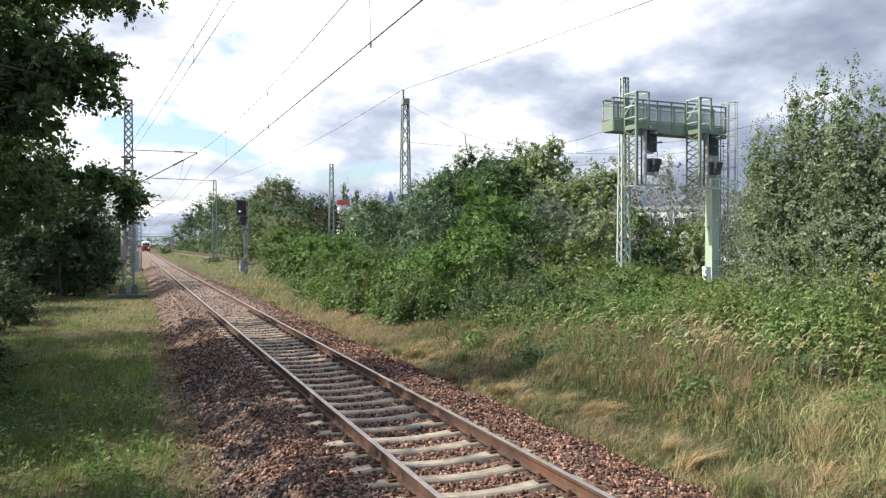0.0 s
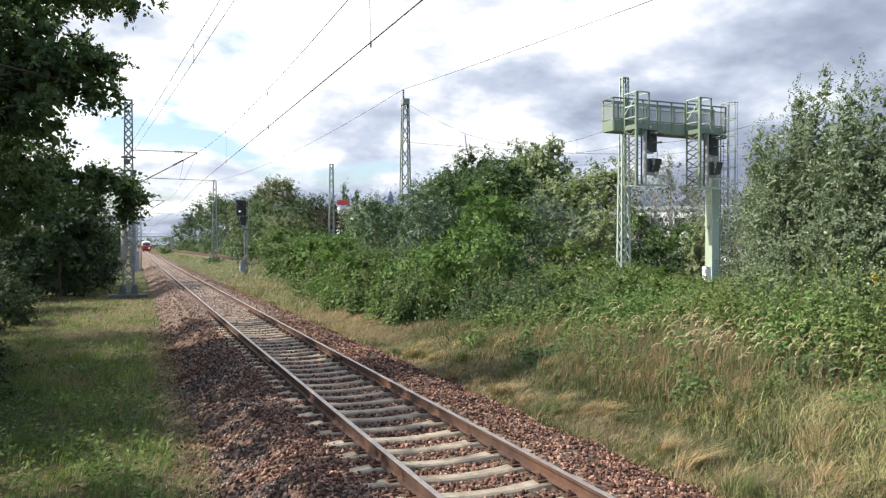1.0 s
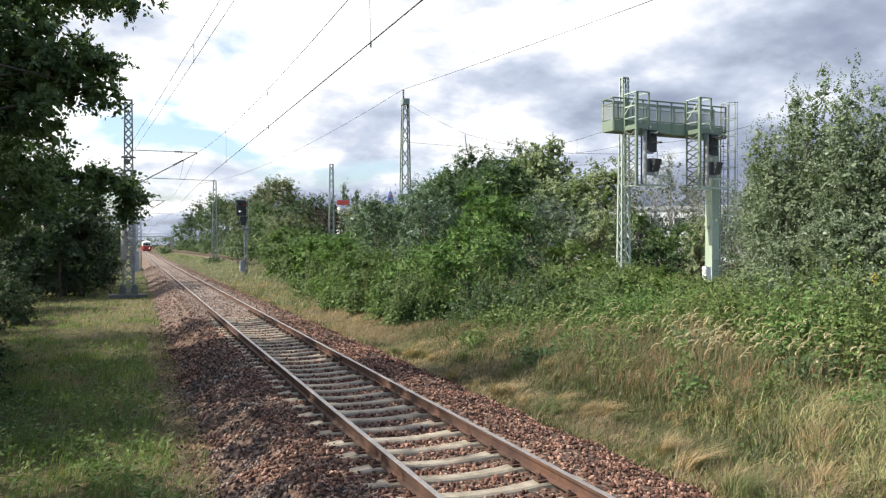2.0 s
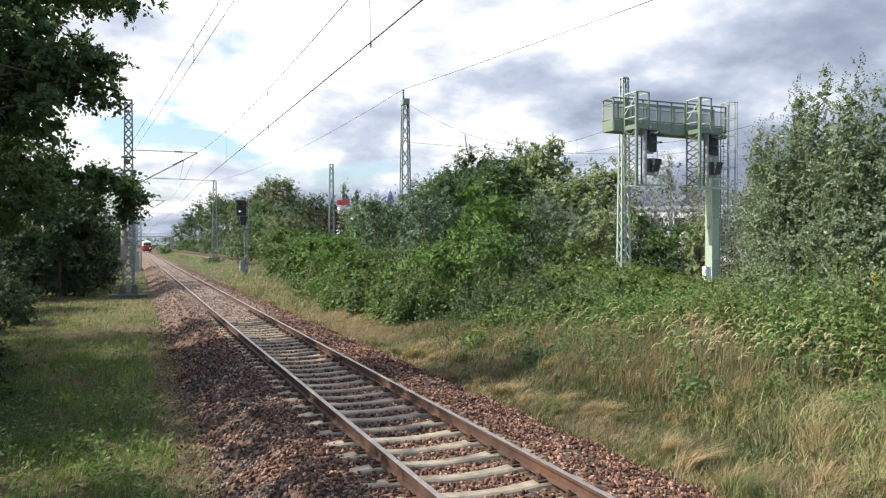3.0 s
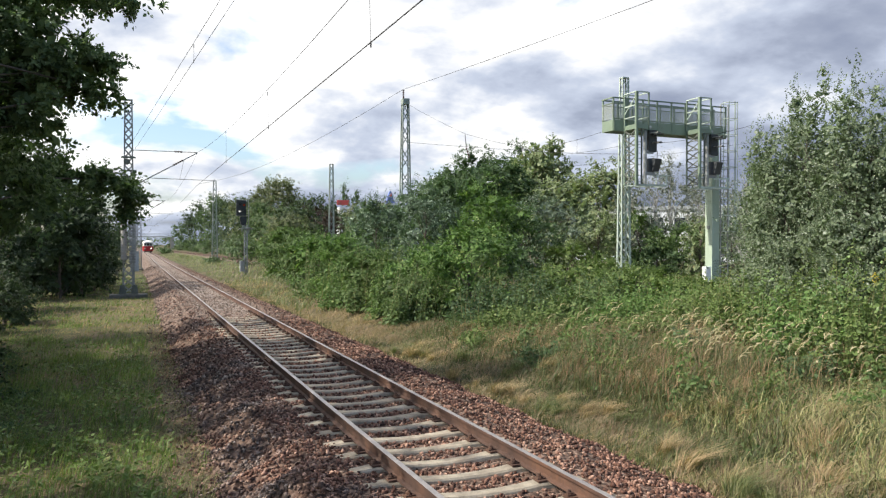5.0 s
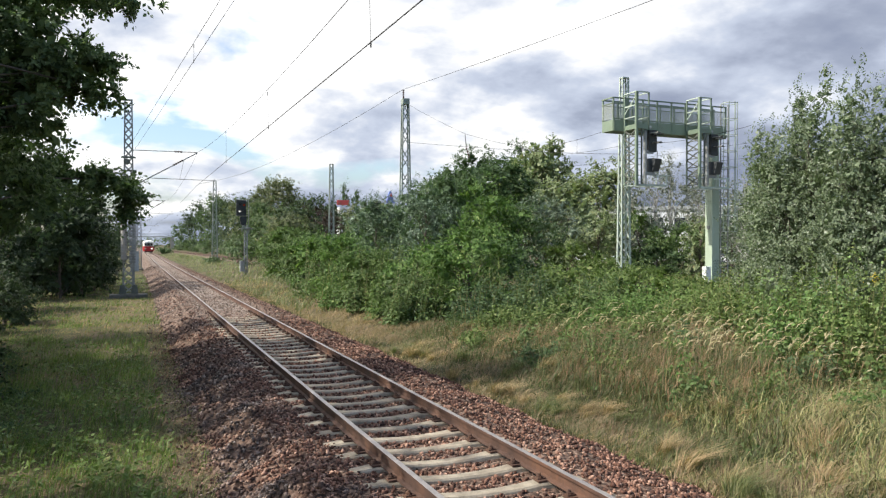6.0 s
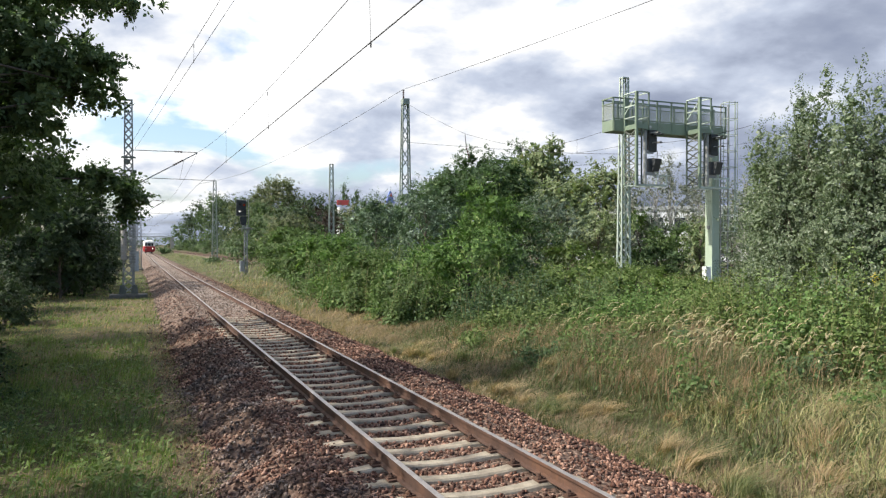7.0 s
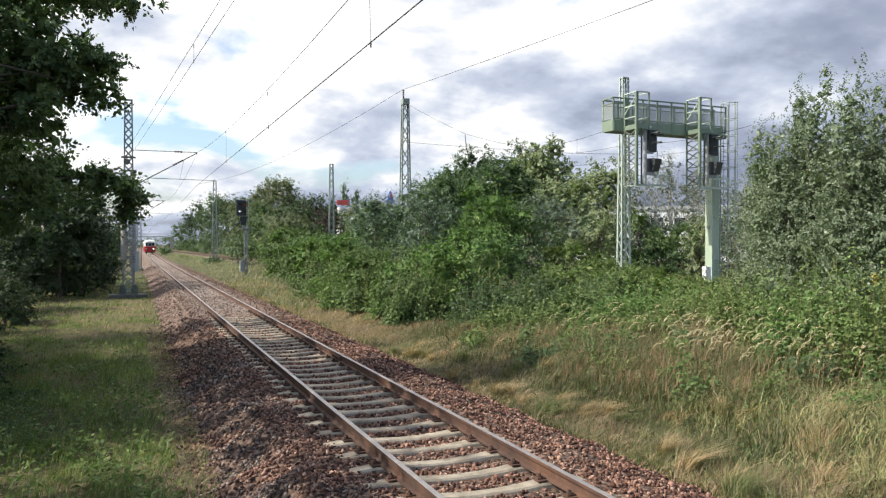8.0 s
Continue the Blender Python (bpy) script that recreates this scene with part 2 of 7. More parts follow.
def stone_material():
    def build(n):
        rnd = n.add("ShaderNodeNewGeometry").outputs["Random Per Island"]
        pos = n.add("ShaderNodeTexCoord").outputs["Object"]
        grain = n.noise(pos, 70.0, 4.0, 0.6)
        fac = n.math("ADD", n.math("MULTIPLY", rnd, 0.75), n.math("MULTIPLY", grain, 0.25))
        red = n.ramp(fac, (0.1, (0.034, 0.017, 0.012)), (0.4, (0.110, 0.053, 0.036)), (0.7, (0.25, 0.132, 0.090)), (0.95, (0.52, 0.34, 0.25)))
        grey = n.ramp(fac, (0.1, (0.032, 0.025, 0.022)), (0.4, (0.088, 0.064, 0.053)), (0.7, (0.195, 0.150, 0.126)), (0.95, (0.47, 0.39, 0.33)))
        # freshly tipped heaps are redder, old dusty ones grey
        side = n.add("ShaderNodeMapRange", {0: n.add("ShaderNodeSeparateXYZ", {0: pos}).outputs[0], 1: -2.0, 2: 0.6, 3: 0.06, 4: -0.13}).outputs[0]
        heap = n.ramp(n.math("ADD", n.noise(pos, 0.8, 5.0, 0.65, 0.6), side), (0.50, 0.0), (0.64, 1.0))
        col = n.mix(heap, red, grey)
        # the older stretch farther on is bleached and dusty
        dust = n.ramp(fac, (0.1, (0.10, 0.078, 0.062)), (0.5, (0.23, 0.185, 0.152)), (0.95, (0.42, 0.36, 0.31)))
        old = n.add("ShaderNodeMapRange", {0: n.add("ShaderNodeSeparateXYZ", {0: pos}).outputs[1], 1: 25.0, 2: 31.0, 3: 0.0, 4: 0.5}).outputs[0]
        across = n.math("ABSOLUTE", n.add("ShaderNodeSeparateXYZ", {0: pos}).outputs[0])
        old = n.math("MULTIPLY", old, n.add("ShaderNodeMapRange", {0: across, 1: 0.9, 2: 1.5, 3: 1.4, 4: 0.45}).outputs[0])
        col = n.mix(old, col, dust)
        bmp = n.add("ShaderNodeBump", {"Strength": 0.5, "Distance": 0.01, "Height": grain})
        return n.add("ShaderNodeBsdfPrincipled", {"Base Color": col, "Roughness": 0.85, "Specular IOR Level": 0.3, "Normal": bmp.outputs[0]}).outputs[0]
    return material("red_brown_ballast_stone", build)


def bed_material():
    def build(n):
        pos = n.add("ShaderNodeTexCoord").outputs["Object"]
        vor = n.add("ShaderNodeTexVoronoi", {"Vector": pos, "Scale": 20.0, "Randomness": 1.0})
        cell = n.add("ShaderNodeSeparateColor", {0: vor.outputs["Color"]}).outputs[0]
        col = n.ramp(cell, (0.05, (0.036, 0.021, 0.015)), (0.5, (0.108, 0.060, 0.042)), (0.95, (0.26, 0.175, 0.13)))
        dirt = n.ramp(n.noise(pos, 1.3, 5.0, 0.6), (0.42, 0.0), (0.7, 0.7))
        col = n.mix(dirt, col, (0.13, 0.092, 0.070, 1))
        old = n.add("ShaderNodeMapRange", {0: n.add("ShaderNodeSeparateXYZ", {0: pos}).outputs[1], 1: 25.0, 2: 31.0, 3: 0.0, 4: 0.5}).outputs[0]
        across = n.math("ABSOLUTE", n.add("ShaderNodeSeparateXYZ", {0: pos}).outputs[0])
        old = n.math("MULTIPLY", old, n.add("ShaderNodeMapRange", {0: across, 1: 0.9, 2: 1.5, 3: 1.4, 4: 0.45}).outputs[0])
        col = n.mix(old, col, n.ramp(cell, (0.05, (0.13, 0.10, 0.082)), (0.5, (0.26, 0.21, 0.175)), (0.95, (0.40, 0.34, 0.29))))
        h = n.math("SUBTRACT", 1.0, vor.outputs["Distance"])
        bmp = n.add("ShaderNodeBump", {"Strength": 0.9, "Distance": 0.04, "Height": h})
        return n.add("ShaderNodeBsdfPrincipled", {"Base Color": col, "Roughness": 0.9, "Specular IOR Level": 0.25, "Normal": bmp.outputs[0]}).outputs[0]
    return material("ballast_bed", build)


def soil_material():
    def build(n):
        pos = n.add("ShaderNodeTexCoord").outputs["Object"]
        a = n.noise(pos, 0.35, 6.0, 0.6, 0.4)
        b = n.noise(pos, 9.0, 5.0, 0.65)
        fac = n.math("ADD", n.math("MULTIPLY", a, 0.6), n.math("MULTIPLY", b, 0.4))
        col = n.ramp(fac, (0.36, (0.045, 0.045, 0.022)), (0.48, (0.085, 0.075, 0.040)), (0.57, (0.14, 0.11, 0.068)), (0.70, (0.21, 0.16, 0.105)))
        # mossy turf covers the verge
        turf = n.add("ShaderNodeMapRange", {0: n.add("ShaderNodeSeparateXYZ", {0: pos}).outputs[0], 1: -2.75, 2: -3.5, 3: 0.0, 4: 0.85}).outputs[0]
        col = n.mix(turf, col, n.ramp(fac, (0.36, (0.03, 0.045, 0.014)), (0.46, (0.06, 0.07, 0.026)), (0.52, (0.105, 0.088, 0.045)), (0.60, (0.17, 0.125, 0.08))))
        bmp = n.add("ShaderNodeBump", {"Strength": 0.8, "Distance": 0.06, "Height": b})
        return n.add("ShaderNodeBsdfPrincipled", {"Base Color": col, "Roughness": 0.95, "Specular IOR Level": 0.15, "Normal": bmp.outputs[0]}).outputs[0]
    return material("grassy_soil", build)


M["stone"], M["bed"], M["soil"] = stone_material(), bed_material(), soil_material()


def glow_material(name, colour, strength):
    return material(name, lambda n: n.add("ShaderNodeEmission", {0: (*colour, 1), 1: strength}).outputs[0])


def glass_material(name, tint):
    return material(name, lambda n: n.add("ShaderNodeBsdfPrincipled", {"Base Color": (*tint, 1), "Roughness": 0.06, "Specular IOR Level": 0.7}).outputs[0])


def mesh_panel_material():
    """Fine wire mesh: mostly open."""
    def build(n):
        pos = n.add("ShaderNodeTexCoord").outputs["Object"]
        metal = n.add("ShaderNodeBsdfPrincipled", {"Base Color": (0.30, 0.33, 0.28, 1), "Roughness": 0.6})
        sep = n.add("ShaderNodeSeparateXYZ", {0: pos})
        def lines(s):
            return n.math("GREATER_THAN", n.math("FRACT", n.math("MULTIPLY", s, 25.0)), 0.72)
        lx = n.math("MAXIMUM", lines(sep.outputs[0]), lines(sep.outputs[1]))
        lz = lines(sep.outputs[2])
        clear = n.add("ShaderNodeBsdfTransparent")
        return n.add("ShaderNodeMixShader", {0: n.math("MAXIMUM", lx, lz), 1: clear.outputs[0], 2: metal.outputs[0]}).outputs[0]
    return material("fine_wire_mesh", build)


M["mesh"] = mesh_panel_material()


# ---------------------------------------------------------------- shaping helpers
def part(name, bm, mat, parent=None, label="", smooth=False):
    """Links a bmesh as one mesh object, under a thing or a part."""
    me = bpy.data.meshes.new(name)
    if smooth:
        for f in bm.faces:
            f.smooth = True
    bm.normal_update()
    bm.to_mesh(me)
    bm.free()
    me.materials.append(mat)
    ob = new(name, me)
    if parent is not None:
        ob.parent = parent
    return tagged(ob, label)


def thing(name, label, category, at=(0, 0, 0), turn=0.0, group="", kind=""):
    ob = new(name)
    ob.matrix_basis = pose(*at, 0, 0, turn)
    ob.empty_display_size = 0.2
    return tagged(ob, label, category, group, kind)


def bar(bm, a, b, w, h=None, w2=None, h2=None, up=(0, 0, 1)):
    """A straight bar of w by h from a to b, which may taper."""
    a, b = Vector(a), Vector(b)
    h = w if h is None else h
    w2 = w if w2 is None else w2
    h2 = h if h2 is None else h2
    d = (b - a).normalized()
    u = Vector(up)
    if abs(d.dot(u)) > 0.95:
        u = Vector((0, 1, 0))
    s = d.cross(u).normalized()
    u = s.cross(d).normalized()
    vs = []
    for p, ww, hh in ((a, w, h), (b, w2, h2)):
        for i, j in ((-1, -1), (1, -1), (1, 1), (-1, 1)):
            vs.append(bm.verts.new(p + s * (i * ww / 2) + u * (j * hh / 2)))
    for q in ((3, 2, 1, 0), (4, 5, 6, 7), (0, 1, 5, 4), (1, 2, 6, 5), (2, 3, 7, 6), (3, 0, 4, 7)):
        bm.faces.new([vs[i] for i in q])
    return bm


def box(bm, x0, y0, z0, x1, y1, z1, bevel=0.0):
    vs = [bm.verts.new(p) for p in ((x0, y0, z0), (x1, y0, z0), (x1, y1, z0), (x0, y1, z0), (x0, y0, z1), (x1, y0, z1), (x1, y1, z1), (x0, y1, z1))]
    fs = [bm.faces.new([vs[i] for i in q]) for q in ((3, 2, 1, 0), (4, 5, 6, 7), (0, 1, 5, 4), (1, 2, 6, 5), (2, 3, 7, 6), (3, 0, 4, 7))]
    if bevel:
        es = list({e for f in fs for e in f.edges})
        bmesh.ops.bevel(bm, geom=es, offset=bevel, segments=2, affect="EDGES", profile=0.6)
    return bm


def tube(bm, pts, radii, n=8, cap=True):
    """A round tapered tube along points."""
    pts = [Vector(p) for p in pts]
    if not hasattr(radii, "__len__"):
        radii = [radii] * len(pts)
    rings = []
    for i, p in enumerate(pts):
        d = (pts[min(i + 1, len(pts) - 1)] - pts[max(i - 1, 0)]).normalized()
        u = Vector((0, 0, 1)) if abs(d.z) < 0.9 else Vector((1, 0, 0))
        s = d.cross(u).normalized()
        u = s.cross(d)
        rings.append([bm.verts.new(p + (s * math.cos(k * math.tau / n) + u * math.sin(k * math.tau / n)) * radii[i]) for k in range(n)])
    for a, b in zip(rings, rings[1:]):
        for k in range(n):
            bm.faces.new((a[k], a[(k + 1) % n], b[(k + 1) % n], b[k]))
    if cap:
        bm.faces.new(rings[0][::-1])
        bm.faces.new(rings[-1])
    return bm


def prism(bm, outline, axis, a, b):
    """An outline (two coordinates) drawn out from a to b along axis 'x' or 'y'."""
    def place(p, t):
        return (t, p[0], p[1]) if axis == "x" else (p[0], t, p[1])
    va = [bm.verts.new(place(p, a)) for p in outline]
    vb = [bm.verts.new(place(p, b)) for p in outline]
    k = len(outline)
    for i in range(k):
        bm.faces.new((va[i], va[(i + 1) % k], vb[(i + 1) % k], vb[i]))
    bm.faces.new(va[::-1])
    bm.faces.new(vb)
    bmesh.ops.recalc_face_normals(bm, faces=bm.faces[:])
    return bm


def raw_mesh(name, verts, faces, mat, smooth=False):
    """A mesh from arrays: verts (n, 3), faces (m, k)."""
    me = bpy.data.meshes.new(name)
    verts, faces = np.asarray(verts, np.float32), np.asarray(faces, np.int32)
    k = faces.shape[1]
    me.vertices.add(len(verts))
    me.vertices.foreach_set("co", verts.ravel())
    me.loops.add(faces.size)
    me.loops.foreach_set("vertex_index", faces.ravel())
    me.polygons.add(len(faces))
    me.polygons.foreach_set("loop_start", np.arange(0, faces.size, k, dtype=np.int32))
    if smooth:
        me.polygons.foreach_set("use_smooth", np.ones(len(faces), bool))
    me.update(calc_edges=True)
    me.materials.append(mat)
    return me


def under(name, me, parent=None, label=""):
    ob = new(name, me)
    ob.parent = parent
    return tagged(ob, label)


def smooth01(t):
    t = np.clip(t, 0, 1)
    return t * t * (3 - 2 * t)


def wave(x, y, s, seed=0):
    """A cheap smooth unevenness of -1 to 1."""
    return (np.sin(x * 1.3 * s + seed) * np.cos(y * 1.7 * s + 2.1 * seed) + np.sin(x * 2.9 * s + y * 1.1 * s + seed * 1.7) * 0.6 + np.cos(y * 3.7 * s - x * 2.3 * s + seed * 0.6) * 0.4) / 2.0


def valley(x, y):
    """A shallow grassy hollow that runs beside the ballast."""
    mid = 4.1 - 0.10 * (y - 9.0) + 0.15 * wave(x * 0.0, y, 0.8, 2)
    return np.exp(-((x - mid) / (0.42 + 0.12 * wave(x * 0.0, y, 1.3, 5))) ** 2) * smooth01((y - 6.5) / 1.5) * (1 - smooth01((y - 14.5) / 3.0))


def ground_z(x, y):
    """The height of the ground: a flat verge, the bed's trough, a bank that climbs to the main line."""
    x, y = np.asarray(x, float), np.asarray(y, float)
    left = -0.60 + 0.0 * x
    right = -0.52 + 0.37 * smooth01((x - 2.7) / 3.0) + 0.4 * smooth01((x - 5.5) / 6.0) + 0.35 * smooth01((x - 13.5) / 5.5)
    z = np.where(x < 0, left, right)
    rough = 0.05 * wave(x, y, 0.9, 3) + 0.03 * wave(x, y, 2.7, 8)
    return z + rough * smooth01((np.abs(x) - 2.2) / 1.0) - 0.14 * valley(x, y)


# ---------------------------------------------------------------- ground and track
def bend(y):
    """The line swings slightly to its right, far off."""
    return 0.5 * smooth01((np.asarray(y, float) - 80.0) / 130.0)


def grid_mesh(name, xs, ys, height, mat, smooth=True, follow=False):
    gx, gy = np.meshgrid(xs, ys)
    verts = np.stack([gx + (bend(gy) if follow else 0.0), gy, height(gx, gy)], -1).reshape(-1, 3)
    w = len(xs)
    i = (np.arange(len(ys) - 1)[:, None] * w + np.arange(w - 1)[None, :]).ravel()
    return raw_mesh(name, verts, np.stack([i, i + 1, i + w + 1, i + w], 1), mat, smooth)


def steps(*stretches):
    out = [np.arange(a, b, s) for a, b, s in stretches]
    return np.concatenate(out + [[stretches[-1][1]]])


xs = steps((-3000, -200, 400), (-200, -30, 20), (-30, -10, 1.0), (-10, 14, 0.4), (14, 40, 1.0), (40, 200, 20), (200, 3000, 400))
ys = steps((-1500, -100, 200), (-100, -6, 6), (-6, 45, 0.45), (45, 130, 1.5), (130, 400, 10), (400, 4400, 400))
tagged(new("ground", grid_mesh("ground", xs, ys, ground_z, M["soil"])), "uneven grassy earth beside the railway line", "ground", kind="structure")

BED = [(-2.55, -0.66), (-2.15, -0.46), (-1.75, -0.225), (-1.3, -0.185), (-0.9, -0.215), (-0.5, -0.238), (0.0, -0.242), (0.5, -0.238), (0.9, -0.215), (1.3, -0.185), (1.75, -0.22), (2.2, -0.34), (2.6, -0.48), (2.9, -0.62)]


def bed_z(x, y):
    z = np.interp(x, [p[0] for p in BED], [p[1] for p in BED])
    calm = 1.0 - 0.93 * smooth01((y - 26.0) / 14.0)
    lump = 0.13 * wave(x, y, 1.5, 5) + 0.14 * wave(x * 0.5, y, 2.7, 2)
    # farther on the stones lie level with the sleepers
    z = z + 0.07 * smooth01((y - 26.0) / 4.0) * (np.abs(x) < 1.6)
    return z + calm * lump * smooth01((np.abs(x) - 1.35) / 0.4) * np.where(x < 0, 1.0, 0.5) + 0.006 * wave(x, y, 9.0, 1)


bed = tagged(new("ballast_bed", grid_mesh("ballast_bed", steps((-2.55, 2.9, 0.14)), steps((-8, 40, 0.17), (40, 120, 0.5), (120, 700, 5)), bed_z, M["bed"], follow=True)),
             "red-brown crushed stone ballast under the track", "ballast", kind="structure")


def stones(name, n, x0, x1, y0, y1, small, big, seed, lift=0.0):
    """Loose angular stones, each a jittered block, lying on the bed."""
    rng = np.random.default_rng(seed)
    x, y = rng.uniform(x0, x1, n), y0 + (y1 - y0) * rng.uniform(0, 1, n) ** 1.35
    on_sleeper = (np.abs(x) < 1.10 + 0.12 * rng.uniform(-1, 1, n)) & (np.abs(((y - SLEEPER_0) / 0.6 + 0.5) % 1.0 - 0.5) * 0.6 < 0.112)
    on_rail = np.abs(np.abs(x) - 0.7535) < 0.10
    keep = ~on_sleeper & ~on_rail
    x, y = x[keep], y[keep]
    n = len(x)
    size = rng.uniform(small, big, n)
    z = np.maximum(bed_z(x, y), ground_z(x, y)) + size * 0.22 + lift
    cube = np.array([[-1, -1, -1], [1, -1, -1], [1, 1, -1], [-1, 1, -1], [-1, -1, 1], [1, -1, 1], [1, 1, 1], [-1, 1, 1]], float)
    v = cube[None] * rng.uniform(0.40, 1.0, (n, 8, 3)) * (size / 2)[:, None, None] * np.stack([np.ones(n), rng.uniform(0.5, 1, n), rng.uniform(0.35, 0.75, n)], 1)[:, None]
    q = rng.normal(size=(n, 4))
    q /= np.linalg.norm(q, axis=1, keepdims=True)
    w, a, b, c = q.T
    rot = np.stack([1 - 2 * (b * b + c * c), 2 * (a * b - c * w), 2 * (a * c + b * w), 2 * (a * b + c * w), 1 - 2 * (a * a + c * c), 2 * (b * c - a * w), 2 * (a * c - b * w), 2 * (b * c + a * w), 1 - 2 * (a * a + b * b)], -1).reshape(n, 3, 3)
    v = np.einsum("nij,nkj->nki", rot, v) + np.stack([x, y, z], -1)[:, None]
    f = np.array([[3, 2, 1, 0], [4, 5, 6, 7], [0, 1, 5, 4], [1, 2, 6, 5], [2, 3, 7, 6], [3, 0, 4, 7]])
    faces = (np.arange(n)[:, None, None] * 8 + f[None]).reshape(-1, 4)
    return tagged(new(name, raw_mesh(name, v.reshape(-1, 3), faces, M["stone"])), "loose angular red-brown ballast stones", "ballast stones", kind="stuff")


SLEEPER_0 = 7.74 - 0.6 * 8
stones("ballast_stones", 23000, -2.55, 2.8, 4.0, 20.0, 0.030, 0.068, 11)
stones("ballast_stones", 9000, -2.6, 2.8, 14.0, 38.0, 0.045, 0.085, 12)
stones("ballast_stones", 4000, -2.6, 2.5, 36.0, 95.0, 0.06, 0.10, 14)
stones("ballast_stones", 1500, -3.05, -2.45, 5.0, 30.0, 0.025, 0.055, 15)
stones("ballast_stones", 3500, -2.75, -1.35, 5.0, 22.0, 0.03, 0.06, 13)

track = thing("railway_track", "single railway track with rusty rails on concrete sleepers", "railway track", kind="structure")


def along(bm, outline):
    """An outline (x, z) drawn out along the line."""
    prev = None
    for y in steps((-8, 80, 44), (80, 220, 10), (220, 700, 60)):
        ring = [bm.verts.new((p[0] + float(bend(y)), float(y), p[1])) for p in outline]
        if prev:
            for i in range(len(outline)):
                bm.faces.new((prev[i], prev[(i + 1) % len(outline)], ring[(i + 1) % len(outline)], ring[i]))
        else:
            bm.faces.new(ring[::-1])
        prev = ring
    bm.faces.new(prev)
    bmesh.ops.recalc_face_normals(bm, faces=bm.faces[:])
    return bm


def rail_profile(bm, x, y0, y1):
    o = [(-0.0625, -0.158), (0.0625, -0.158), (0.0625, -0.147), (0.012, -0.130), (0.008, -0.055), (0.0335, -0.040), (0.0335, -0.003), (-0.0335, -0.003), (-0.0335, -0.040), (-0.008, -0.055), (-0.012, -0.130), (-0.0625, -0.147)]
    return along(bm, [(x + px, pz) for px, pz in o])


for side in (-1, 1):
    rail = part("rail", rail_profile(bmesh.new(), side * 0.7535, -8, 700), M["rail"], track)
    bm = bmesh.new()
    along(bm, [(side * 0.7535 + a, b) for a, b in ((-0.0335, -0.003), (-0.026, 0.0), (0.026, 0.0), (0.0335, -0.003))])
    part("running_surface", bm, M["rail_top"], rail, "worn shiny rail head")
    for yj in (16.3,):
        bm = bmesh.new()
        for s in (-1, 1):
            box(bm, side * 0.7535 + s * 0.030 - 0.014, yj - 0.34, -0.132, side * 0.7535 + s * 0.030 + 0.014, yj + 0.34, -0.042, 0.006)
            for k in (-0.24, -0.08, 0.08, 0.24):
                tube(bm, [(side * 0.7535 + s * 0.04, yj + k, -0.088), (side * 0.7535 + s * 0.075, yj + k, -0.088)], 0.018, 6)
        part("fishplate", bm, M["rail"], rail, "rust-coloured bolted fishplate")


def sleeper_mesh():
    """A prestressed sleeper: thick under the rails, lower and narrower in the middle."""
    xs_ = [-1.21, -1.17, -0.95, -0.62, -0.40, -0.15, 0.15, 0.40, 0.62, 0.95, 1.17, 1.21]
    tops = [-0.225, -0.195, -0.172, -0.172, -0.192, -0.205, -0.205, -0.192, -0.172, -0.172, -0.195, -0.225]
    half = [0.085, 0.096, 0.104, 0.102, 0.092, 0.086, 0.086, 0.092, 0.102, 0.104, 0.096, 0.085]
    verts, faces = [], []
    for x, t, h in zip(xs_, tops, half):
        verts += [(x, -h - 0.035, -0.36), (x, -h, t - 0.02), (x, -h + 0.02, t), (x, h - 0.02, t), (x, h, t - 0.02), (x, h + 0.035, -0.36)]
    for i in range(len(xs_) - 1):
        for k in range(5):
            a = i * 6 + k
            faces.append((a, a + 6, a + 7, a + 1))
    e = (len(xs_) - 1) * 6
    faces += [(0, 1, 4, 5), (1, 2, 3, 4), (e + 5, e + 4, e + 1, e), (e + 4, e + 3, e + 2, e + 1)]
    me = bpy.data.meshes.new("sleeper")
    me.from_pydata(verts, [], faces)
    me.materials.append(M["concrete"])
    return me


def clip_mesh():
    bm = bmesh.new()
    box(bm, -0.075, -0.075, -0.168, 0.035, 0.075, -0.145, 0.004)
    tube(bm, [(-0.03, 0, -0.15), (-0.03, 0, -0.085)], 0.017, 6)
    tube(bm, [(-0.03, 0, -0.13), (-0.03, 0, -0.108)], 0.032, 6)
    bar(bm, (-0.07, 0, -0.14), (0.03, 0, -0.135), 0.07, 0.02)
    me = bpy.data.meshes.new("rail_clip")
    bm.to_mesh(me)
    bm.free()
    me.materials.append(M["rail"])
    return me


# the main line's ballast strip, seen beyond the light signal
second = thing("main_line_track", "main line track on brown ballast beyond the grass", "railway track", kind="structure")


def second_x(y):
    return 8.6 + 1.5 * smooth01((300 - y) / 200.0)


bm = bmesh.new()
prev = None
for yy in np.arange(100, 331, 10):
    xx, zz = float(second_x(yy)), 0.05 + float(ground_z(float(second_x(yy)), yy))
    ring = [bm.verts.new((xx + a, yy, zz + b)) for a, b in ((-1.5, -0.3), (-1.1, 0.02), (1.1, 0.02), (1.5, -0.3))]
    if prev:
        for k in range(3):
            bm.faces.new((prev[k], prev[k + 1], ring[k + 1], ring[k]))
    prev = ring
part("ballast_strip", bm, M["bed"], second)
for sx in (-0.75, 0.75):
    bm = bmesh.new()
    pts = [(float(second_x(yy)) + sx, float(yy), 0.20 + float(ground_z(float(second_x(yy)), yy))) for yy in np.arange(100, 331, 10)]
    for a, b in zip(pts, pts[1:]):
        bar(bm, a, b, 0.07, 0.16)
    part("rail", bm, M["rail"], second)


